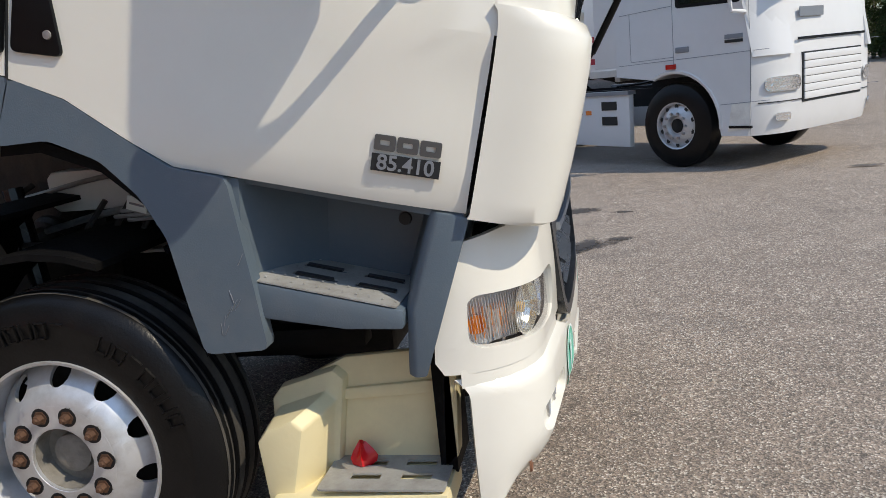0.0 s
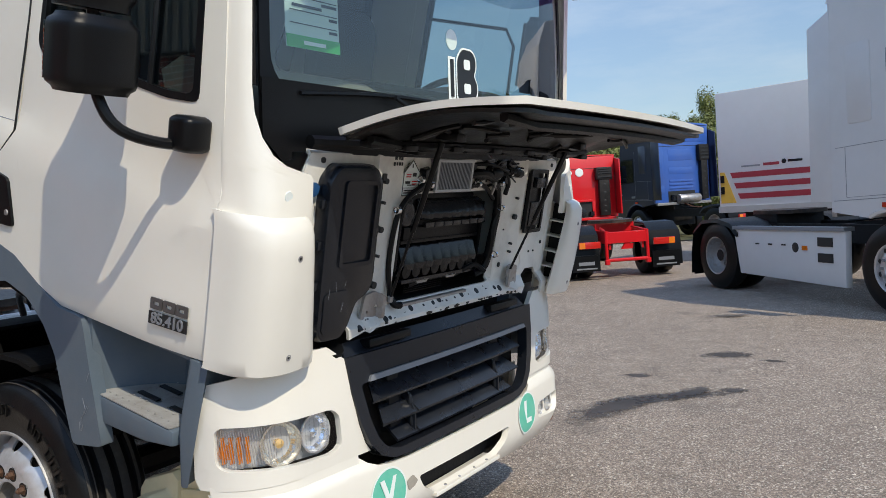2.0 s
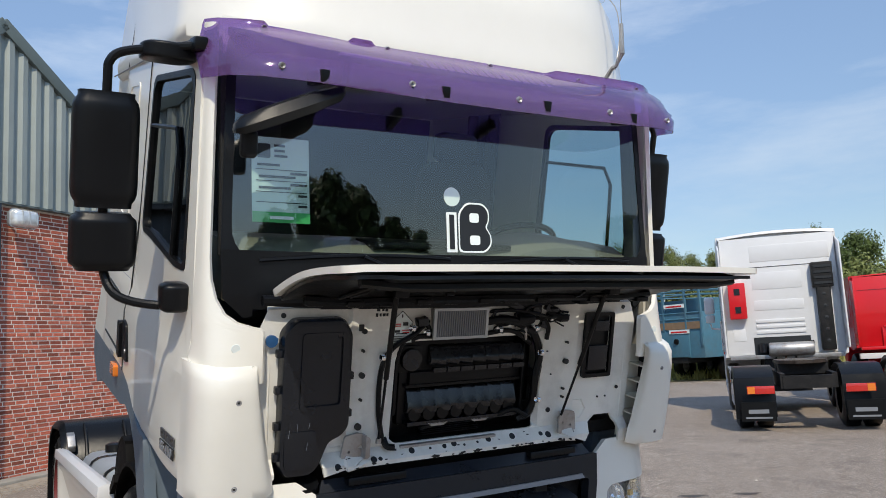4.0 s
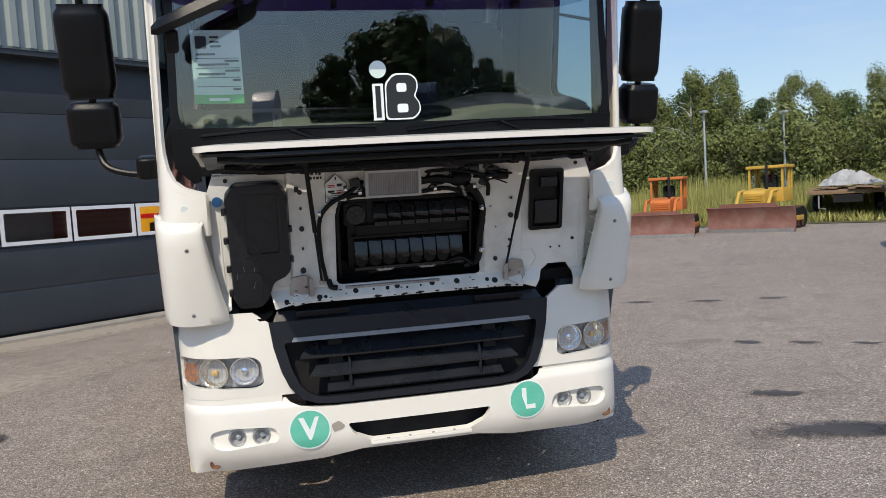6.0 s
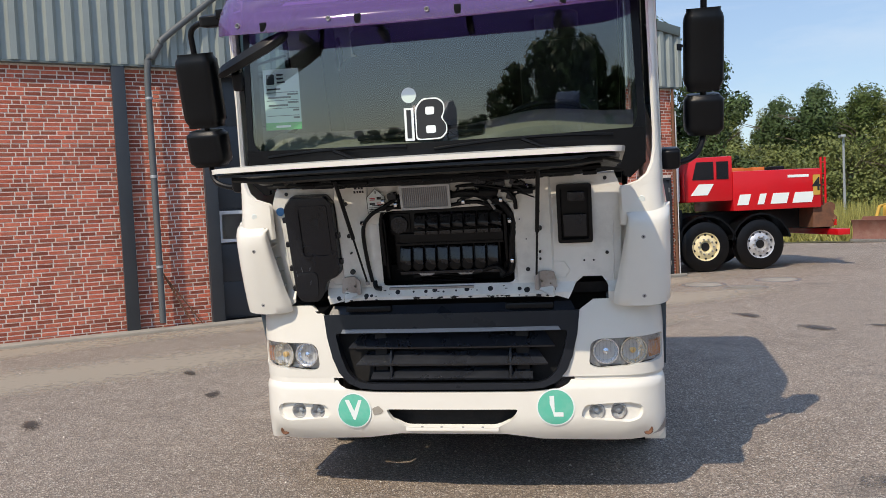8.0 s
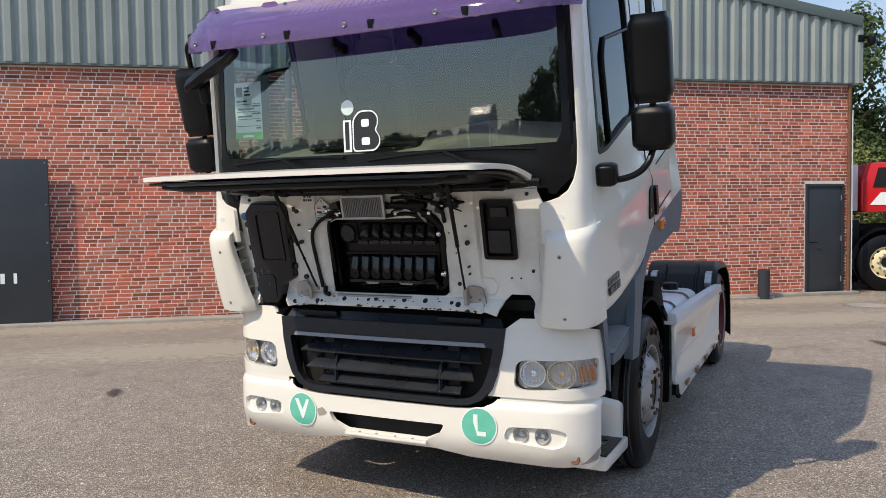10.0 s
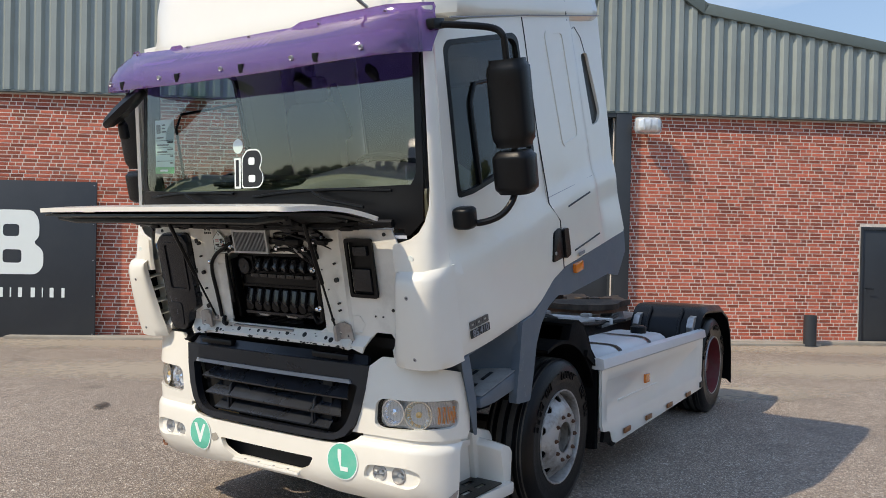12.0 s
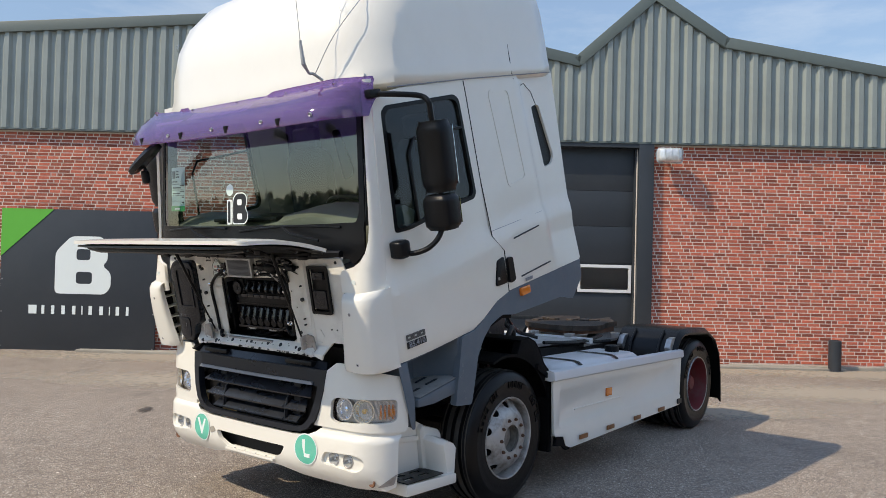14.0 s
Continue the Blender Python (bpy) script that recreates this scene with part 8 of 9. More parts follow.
        tube(lip, [(0.70 * math.cos(a), s * 1.22, 0.54 + 0.70 * math.sin(a)) for a in steps(2.05, -0.05, 12)], 0.035, 6)
        part("arch_lip", lip, side_paint, cab)
        part("step_recess", prism(nb(), [(0.80, 0.47), (0.86, 0.80), (1.12, 0.82), (1.10, 0.52)], "xz", s * 1.20, s * 1.246), PRIMER, cab)
        part("step_tread", boxed((0.97, s * 1.23, 0.53), (0.30, 0.05, 0.03)), BLACK, cab)
        mi = part("wing_mirror", shell(nb(), (1.02, s * 1.48, 2.45), 0.16, 0.24, 0.42), side_paint, cab, smooth=50)
        part("mirror_lower", shell(nb(), (1.02, s * 1.48, 2.12), 0.16, 0.22, 0.20), side_paint, mi, smooth=50)
        part("mirror_arm", tube(nb(), [(1.02, s * 1.48, 2.0), (1.02, s * 1.46, 1.88), (1.06, s * 1.25, 1.86)], 0.025), side_paint, mi)
        part("headlamp", sheet(rounded(rect(min(s * 0.72, s * 1.15), 0.92, max(s * 0.72, s * 1.15), 1.09), 0.07), [], wrap, 0.02, [s * q for q in (0.85, 0.95, 1.05, 1.1)]), BRIGHT, cab, "clear headlamp")
        part("lamp_shadow_line", tube(nb(), [wrap(s * q, 0.80) for q in (0.0, 0.5, 0.8, 1.0, 1.1, 1.17, 1.2)], 0.006, 5), INK, cab)
        part("fog_lamp", sheet(rounded(rect(min(s * 0.88, s * 1.06), 0.58, max(s * 0.88, s * 1.06), 0.67), 0.03), [], wrap, 0.02, [s * 0.95, s * 1.0]), BRIGHT, cab)
        part("corner_panel", loft(nb(), [[(1.46 - pull(yy) * 0.9 - 0.20 * max(0, z - 1.3) - d, s * yy, z) for yy, d in ((1.26, 0.0), (1.22, 0.0), (1.12, 0.0), (1.0, 0.0), (0.84, 0.0), (0.84, 0.12), (1.2, 0.12))] for z in (1.34, 1.36, 1.7, 2.04, 2.06)]), side_paint, cab)
        far_wheel(t, 0, s * 1.07, s, R, ALU)
        far_wheel(t, -wb, s * 1.06, s, R, STEEL, True)
        far_wheel(t, -wb, s * 0.72, s, R, STEEL, True)
        if skirts:
            sk = part("side_skirt", prism(nb(), [(-0.78, 0.98), (-wb + 0.50, 0.98), (-wb + 0.64, 0.30), (-0.80, 0.25)], "xz", s * 1.10, s * 1.20), side_paint, t, bevel=0.02)
            part("skirt_cap", boxed((-wb / 2 - 0.13, s * 1.15, 1.0), (wb - 1.28, 0.16, 0.05)), STRIP, sk)
            for x, z in ((-1.15, 0.83), (-1.15, 0.62)):
                part("vent", boxed((x, s * 1.202, z), (0.28, 0.02, 0.12)), INK, sk)
            part("filler", lathe(nb(), [(0, 0.07), (0.01, 0.0001)], 16, centre=(-1.75, s * 1.20, 0.74), sign=s), INK, sk)
            part("side_lamp", boxed((-1.55, s * 1.205, 0.74), (0.10, 0.02, 0.06)), AMBER, sk)
            for x in (-2.0, -2.3, -2.6):
                part("slot", boxed((x, s * 1.202, 0.77), (0.09, 0.01, 0.02)), INK, sk)
        mg = nb()
        pr = [(-wb + 0.62, 0.92), (-wb + 0.45, 1.06), (-wb + 0.1, 1.14), (-wb - 0.35, 1.12), (-wb - 0.62, 0.95), (-wb - 0.70, 0.6), (-wb - 0.72, 0.28)]
        loft(mg, [[(px, s * yy, pz + d) for yy, d in ((0.55, 0), (1.22, 0), (1.24, -0.06), (0.55, -0.03))] for px, pz in pr])
        part("rear_mudguard", mg, BLACK, t)
        tl = part("tail_lamp", boxed((-wb - 0.85, s * 0.80, 0.74), (0.06, 0.46, 0.14)), REDLENS, t, "red tail lamp cluster", bevel=0.01)
        part("amber_half", boxed((-wb - 0.855, s * 0.96, 0.74), (0.06, 0.12, 0.12)), AMBER, tl)
        fl = part("mud_flap", boxed((-wb - 0.78, s * 0.86, 0.36), (0.02, 0.58, 0.34)), BLACK, t)
        part("flap_print", boxed((-wb - 0.795, s * 0.86, 0.36), (0.004, 0.34, 0.07)), STRIP, fl)
        part("flap_print", boxed((-wb - 0.795, s * 0.86, 0.25), (0.004, 0.44, 0.03)), STRIP, fl)
        part("frame_rail", boxed((-wb / 2 - 0.4, s * 0.42, 0.88), (wb + 0.9, 0.08, 0.26)), frame_paint, t)
    for z in steps(0.85, 1.30, 5):
        part("grille_bar", boxed((1.425, 0, z - 0.02), (0.03, 1.28, 0.084)), side_paint, cab, bevel=0.012)
    part("grille_back", boxed((1.40, 0, 1.05), (0.045, 1.32, 0.58)), INK, cab)
    part("windscreen", prism(nb(), [(1.43, 2.06), (1.26, 2.98), (1.18, 2.98), (1.35, 2.06)], "xz", -1.08, 1.08), FAR_GLASS, cab, "dark windscreen", bevel=0.01)
    part("nose_line", boxed((1.415, 0, 1.50), (0.012, 1.5, 0.03)), FILTER, cab)
    part("nose_badge", boxed((1.405, -0.45, 1.80), (0.012, 0.5, 0.11)), STRIP, cab)
    for x in (-1.4, -2.4, -wb + 0.4, -wb - 0.8):
        part("crossmember", boxed((x, 0, 0.86), (0.14, 0.84, 0.22)), frame_paint, t)
    part("fifth_wheel", prism(nb(), rounded([(-wb + 0.75, -0.32), (-wb + 0.75, 0.32), (-wb + 0.3, 0.48), (-wb - 0.15, 0.40), (-wb - 0.45, 0.14), (-wb - 0.45, -0.14), (-wb - 0.15, -0.40), (-wb + 0.3, -0.48)], 0.06), "xy", 1.16, 1.22), GREASE, t, "greasy fifth wheel")
    part("pedestal", boxed((-wb + 0.2, 0, 1.06), (0.6, 0.86, 0.2)), frame_paint, t)
    part("engine", boxed((-0.2, 0, 0.85), (1.6, 0.9, 0.8)), BLACK_DULL, t)
    st = part("air_intake", boxed((-1.06, -0.86, 2.92), (0.18, 0.42, 0.55)), BLACK_DULL, t, bevel=0.03)
    part("stack_pipe", boxed((-1.06, -0.86, 2.0), (0.15, 0.28, 1.40)), BLACK_DULL, st, bevel=0.03)
    for i in range(5):
        part("stack_port", lathe(nb(), [(0, 0.04), (-0.006, 0.0001)], 10, "x", (-1.137, -0.86, 1.5 + i * 0.25)), INK, st)
    for i in range(4):
        part("stack_rib", boxed((-1.155, -0.86, 2.74 + i * 0.12), (0.02, 0.34, 0.05)), INK, st)
    for y, b in ((-0.2, 0.0), (0.0, 0.04), (0.2, 0.0)):
        part("coupling", tube(nb(), smooth_path([(-0.98, y, 1.22), (-1.25, y + 0.05, 1.10 + b), (-1.6, y + 0.1, 1.06), (-1.9, y, 1.04)], 5), 0.02, 6), BLACK if y else RUST, t)
    if box_red:
        eb = part("extinguisher_box", boxed((-1.08, 0.90, 2.45), (0.22, 0.36, 0.80)), RED, t, "red fire extinguisher box", bevel=0.03)
        for z in (2.25, 2.65):
            part("box_window", boxed((-1.195, 0.90, z), (0.01, 0.12, 0.14)), FILTER, eb)
    if low:
        # day cab: everything above the waist comes down
        def lower(z):
            for z0, z1, n0, n1 in ((1.2, 2.02, 1.2, 1.65), (2.02, 2.85, 1.65, 2.35), (2.85, 4.2, 2.35, 2.95)):
                if z0 < z <= z1:
                    return n0 + (n1 - n0) * (z - z0) / (z1 - z0)
            return z
        for ob in [*cab.children_recursive, cab, *st.children, st]:
            for vert in ob.data.vertices:
                vert.co.z = lower(vert.co.z)
        for y0, y1, z0, z1 in ((-0.46, 0.46, 2.14, 2.70), (-0.46, 0.46, 1.74, 2.04), (0.56, 0.72, 2.08, 2.70), (0.56, 1.08, 1.74, 2.0), (0.56, 1.08, 1.26, 1.62)):
            part("rear_pressing", sheet(rounded(rect(y0, z0, y1, z1), 0.05), [rounded(rect(y0 + 0.03, z0 + 0.03, y1 - 0.03, z1 - 0.03), 0.035)], lambda u, v: (-0.968, u, v), 0.025), paint, cab, bevel=0.008)
        for y, r in ((0.28, 0.11), (0.015, 0.07), (-0.25, 0.11)):
            part("emblem", lathe(nb(), [(0.0, r), (-0.012, r * 0.92), (-0.012, 0.0001)], 24, "x", (-0.978, y, 2.40)), STICKER, cab, "round white emblem")
        part("emblem_bar", boxed((-0.992, 0.015, 2.40), (0.004, 0.03, 0.06)), RED, cab)
        part("rear_opening", boxed((-0.975, 0.04, 1.36), (0.014, 1.2, 0.54)), INK, cab)
        part("waist_beam", boxed((-1.0, 0.05, 1.66), (0.08, 1.2, 0.06)), paint, cab, bevel=0.012)
        for y in (-0.58, 0.66):
            part("opening_post", boxed((-0.99, y, 1.40), (0.06, 0.07, 0.50)), paint, cab, bevel=0.012)
        for y, z, w, h in ((0.36, 1.32, 0.16, 0.22), (0.05, 1.30, 0.12, 0.26), (-0.28, 1.34, 0.16, 0.2), (0.2, 1.24, 0.1, 0.1)):
            part("engine_fitting", boxed((-1.02, y, z), (0.1, w, h)), STEEL if w < 0.15 else FILTER, cab, bevel=0.02)
        x0 = -wb - 0.84
        for yy in (-0.44, 0.44):
            part("tail_strut", tube(nb(), [(x0, yy, 1.0), (x0 - 0.02, yy, 0.36)], 0.036, 8), frame_paint, t)
            part("tail_brace", tube(nb(), [(x0, yy, 0.98), (-wb - 0.2, yy * 0.8, 1.05)], 0.03, 8), frame_paint, t)
            part("strut_end", shell(nb(), (x0 - 0.02, yy, 0.36), 0.11, 0.11, 0.11, 10), frame_paint, t)
            part("gusset", prism(nb(), [(x0 + 0.02, 0.95), (x0 + 0.5, 0.95), (x0 + 0.02, 0.62)], "xz", yy * 0.8 - 0.02, yy * 0.8 + 0.02), frame_paint, t)
        part("tail_bar", tube(nb(), [(x0 - 0.02, -0.46, 0.40), (x0 - 0.02, 0.46, 0.40)], 0.038, 8), frame_paint, t)
        part("tail_beam", boxed((x0 + 0.05, 0.0, 0.90), (0.10, 0.86, 0.17)), frame_paint, t, bevel=0.015)
        part("towing_jaw", prism(nb(), [(-0.12, 0.62), (0.12, 0.62), (0.02, 0.78), (-0.14, 0.72)], "yz", x0 - 0.01, x0 + 0.05), frame_paint, t)
        part("side_beam", boxed((-1.02, 0.85, 1.02), (0.14, 0.7, 0.12)), WHITE_FAR, t, "pale side beam", bevel=0.01)
    return t


far_tractor(pose(2.062, 11.505, 0, 0, 0, -44), WHITE_FAR, WHITE_FAR, "plain white tractor unit with white side skirts parked beyond", wb=3.70, R=0.545)
far_tractor(pose(-6.57, 18.58, 0, 0, 0, 129.3), RED, RED, "red tractor unit with red chassis parked facing away", frame_paint=RED, wb=4.24, k=0.937, skirts=False, low=True)
far_tractor(pose(-7.16, 28.9, 0, 0, 0, 146), BLUE, NAVY, "blue tractor unit with dark navy sides facing away", wb=3.8, k=1.03, skirts=False)
far_tractor(pose(-7.5, 15.5, 0, 0, 0, 131), WHITE_FAR, WHITE_FAR, "white tractor unit with red extinguisher box facing away", wb=3.7, k=0.9, box_red=True)
far_tractor(pose(29, 9, 0, 0, 0, 200), NAVY, NAVY, "dark tractor unit parked far opposite the white one", wb=3.7)
far_tractor(pose(31, -3, 0, 0, 0, 190), WHITE_FAR, WHITE_FAR, "white tractor unit parked opposite, seen mirrored in glass", wb=3.7)


def make_trailer(m, label, stripes):
    t = thing("box_trailer", m, label, "trailer")
    body = part("box_body", boxed((0, 0, 2.45), (8.0, 2.5, 2.55)), WHITE_FAR, t, bevel=0.03)
    for s in (-1, 1):
        part("bottom_rail", boxed((0, s * 1.25, 1.16), (8.02, 0.05, 0.14)), GALV, body)
        if stripes:
            for z in (1.38, 1.61, 1.84):
                part("stripe", prism(nb(), [(-3.55 + (z - 1.5) * -0.35, z), (1.5, z), (1.5, z + 0.12), (-3.6 - (z - 1.5) * 0.35, z + 0.12)], "xz", s * 1.252, s * 1.258), MAROON, body)
            part("warning_field", prism(nb(), [(-3.95, 1.30), (-3.60, 1.30), (-3.85, 1.98), (-3.95, 1.98)], "xz", s * 1.252, s * 1.259), YELLOW, body, "yellow corner field")
            for z in (1.58, 1.83):
                part("side_lamp", boxed((-3.9, s * 1.26, z), (0.09, 0.02, 0.16)), BLACK, body)
            part("print_bar", boxed((-3.25, s * 1.255, 2.08), (0.42, 0.006, 0.035)), STRIP, body)
            part("print_bar", boxed((-2.80, s * 1.255, 2.09), (0.34, 0.006, 0.06)), MAROON, body)
            part("print_bar", boxed((-2.30, s * 1.255, 2.12), (0.30, 0.006, 0.05)), FILTER, body)
            part("print_mark", lathe(nb(), [(0, 0.0001), (0, 0.055), (0.004, 0.0001)], 6, centre=(-2.53, s * 1.254, 2.12), sign=s), FILTER, body)
    for x in (-3.1, -1.8):
        for s in (-1, 1):
            far_wheel(t, x, s * 1.05, s, 0.5, GALV, True)
    part("chassis", boxed((0, 0, 0.98), (7.6, 0.9, 0.22)), BLACK_DULL, t)
    for s in (-1, 1):
        part("landing_leg", boxed((2.0, s * 0.6, 0.5), (0.14, 0.14, 1.0)), BLACK_DULL, t)


make_trailer(pose(1.61, 18.44, 0, 0, 0, -13.7), "white box trailer with three red stripes along its side", True)


def make_crane_carrier():
    """Red and white working vehicle beside the workshop's end."""
    t = thing("recovery_vehicle", pose(-15.76, 6.94, 0, 0, 0, 105.7), "red working vehicle with white stripes and black chassis", "truck")
    part("chassis", boxed((0.2, 0, 1.12), (4.0, 1.1, 0.46)), BLACK_DULL, t, bevel=0.02)
    part("side_locker", boxed((-1.66, -0.45, 1.05), (0.4, 1.4, 0.8)), BLACK, t, bevel=0.02)
    part("front_box", boxed((-1.93, -0.1, 2.1), (0.95, 1.9, 0.95)), WHITE_FAR, t, "white front box", bevel=0.04)
    cab = part("red_cab", prism(nb(), [(-1.42, 1.6), (-1.42, 2.2), (-1.28, 2.6), (-0.3, 2.62), (-0.3, 1.6)], "xz", -1.25, 0.9), RED, t, bevel=0.04)
    part("cab_window", prism(nb(), [(-1.25, 2.1), (-1.15, 2.5), (-0.75, 2.5), (-0.75, 2.1)], "xz", -1.262, -1.25), DOORGLASS, cab)
    part("cab_window", prism(nb(), [(-0.68, 2.1), (-0.68, 2.5), (-0.4, 2.5), (-0.4, 2.1)], "xz", -1.262, -1.25), DOORGLASS, cab)
    part("white_flash", prism(nb(), [(-1.3, 1.75), (-1.1, 2.0), (-0.75, 2.0), (-0.9, 1.75)], "xz", -1.262, -1.25), STICKER, cab)
    body = part("red_body", boxed((0.75, -0.15, 1.81), (2.1, 2.2, 0.90)), RED, t, bevel=0.03)
    for x, w in ((-0.21, 0.26), (0.27, 0.15), (0.58, 0.38), (1.10, 0.46)):
        part("stripe", prism(nb(), [(x, 1.49), (x + 0.07, 1.73), (x + w + 0.07, 1.73), (x + w, 1.49)], "xz", -1.262, -1.25), STICKER, body)
    part("print_bar", boxed((1.25, -1.255, 2.10), (0.5, 0.006, 0.06)), STICKER, body)
    pl = part("number_plate_field", boxed((1.68, -1.264, 1.88), (0.17, 0.006, 0.46)), YELLOW, body, "yellow field with number 4")
    part("numeral", letters("4", 0.42, 0.001, 0.006), INK, pl, xf=facing((1.68, -1.270, 1.88), (1, 0, 0), (0, 0, 1)))
    for x in (1.95, 2.05):
        part("ladder_rail", tube(nb(), [(x, -1.0, 1.25), (x, -1.0, 2.52)], 0.025), RED, t)
    for z in steps(1.35, 2.4, 4):
        part("ladder_rung", tube(nb(), [(1.95, -1.0, z), (2.05, -1.0, z)], 0.015), RED, t)
    part("red_bumper", boxed((2.2, -0.3, 0.78), (0.3, 2.3, 0.14)), RED, t, "red rear bumper beam", bevel=0.02)
    for x in (-0.95, 0.35):
        far_wheel(t, x, -1.05, -1, 0.58, CREAM if x < 0 else ALU)
        far_wheel(t, x, 1.05, 1, 0.58, ALU)
        mg = nb()
        loft(mg, [[(x + 0.68 * math.cos(a), yy, 0.58 + 0.68 * math.sin(a)) for yy in (-1.25, -0.7)] + [(x + 0.72 * math.cos(a), yy, 0.58 + 0.72 * math.sin(a)) for yy in (-0.7, -1.25)] for a in steps(0.2, 2.95, 10)])
        part("mudguard", mg, BLACK, t)
    part("tail_frame", boxed((1.9, -0.2, 1.15), (0.5, 1.9, 0.5)), RUST, t)
    for y in (-0.9, -0.3, 0.4):
        part("tail_roller", lathe(nb(), [(-0.2, 0.0001), (-0.2, 0.12), (0.2, 0.12), (0.2, 0.0001)], 12, centre=(2.1, y, 1.35)), RUST, t)
    rt = random.Random(2)
    for i in range(16):
        y0, z0 = rt.uniform(-1.1, 0.8), rt.uniform(0.9, 1.4)
        part("tail_hose", tube(nb(), smooth_path([(2.1, y0, z0), (2.22, y0 + rt.uniform(-0.2, 0.2), z0 - 0.12), (2.12, y0 + rt.uniform(-0.3, 0.3), z0 - 0.2)], 4), rt.uniform(0.02, 0.05), 7), rt.choice((RUST, BLACK, STEEL, OILY)), t)
    for y in (-1.1, 0.5):
        part("tail_lamp", boxed((2.16, y, 1.0), (0.04, 0.22, 0.14)), REDLENS, t)
    for x in (0.2, 0.7, 1.2):
        part("roof_fitting", boxed((x, -0.2, 2.31), (0.3, 0.6, 0.12)), BLACK if x > 1 else ORANGE, t, bevel=0.02)


make_crane_carrier()


def make_fire_van():
    """Yellow service van inside the workshop, seen through the door's windows."""
    t = thing("fire_service_van", in_yard((VAN_S, 5.5, 0), -30), "orange-yellow fire service van with red band inside the workshop", "van")
    body = part("body", prism(nb(), [(-0.45, 0.45), (-0.45, 2.05), (0.40, 2.05), (0.47, 1.9), (0.44, 1.42), (0.38, 1.15), (0.16, 1.10), (0.12, 1.46), (-0.24, 1.44), (-0.28, 0.45)], "xz", 0, 1.9), VAN_PAINT, t, bevel=0.03)
    part("band", boxed((0.02, -0.006, 1.615), (0.90, 0.008, 0.10)), RED, body, "red band")
    part("lettering", letters("BRANDWEER", 0.08, 0.001), STICKER, body, xf=facing((0.1, -0.013, 1.615), (1, 0, 0), (0, 0, 1)))
    part("wheel", lathe(nb(), [(-0.1, 0.0001), (-0.1, 0.33), (-0.06, 0.36), (0.08, 0.36), (0.1, 0.3), (0.1, 0.0001)], 28, centre=(0.1, 0.12, 0.36), sign=-1), TYRE, t)
    part("wheel", lathe(nb(), [(-0.1, 0.0001), (-0.1, 0.33), (-0.06, 0.36), (0.08, 0.36), (0.1, 0.3), (0.1, 0.0001)], 28, centre=(0.1, 1.78, 0.36), sign=1), TYRE, t)


VAN_PAINT = material("orange_yellow_paint", (0.85, 0.40, 0.02), 0.4, spread=0.05, coat=0.3)
VAN_S = 4.8
make_fire_van()


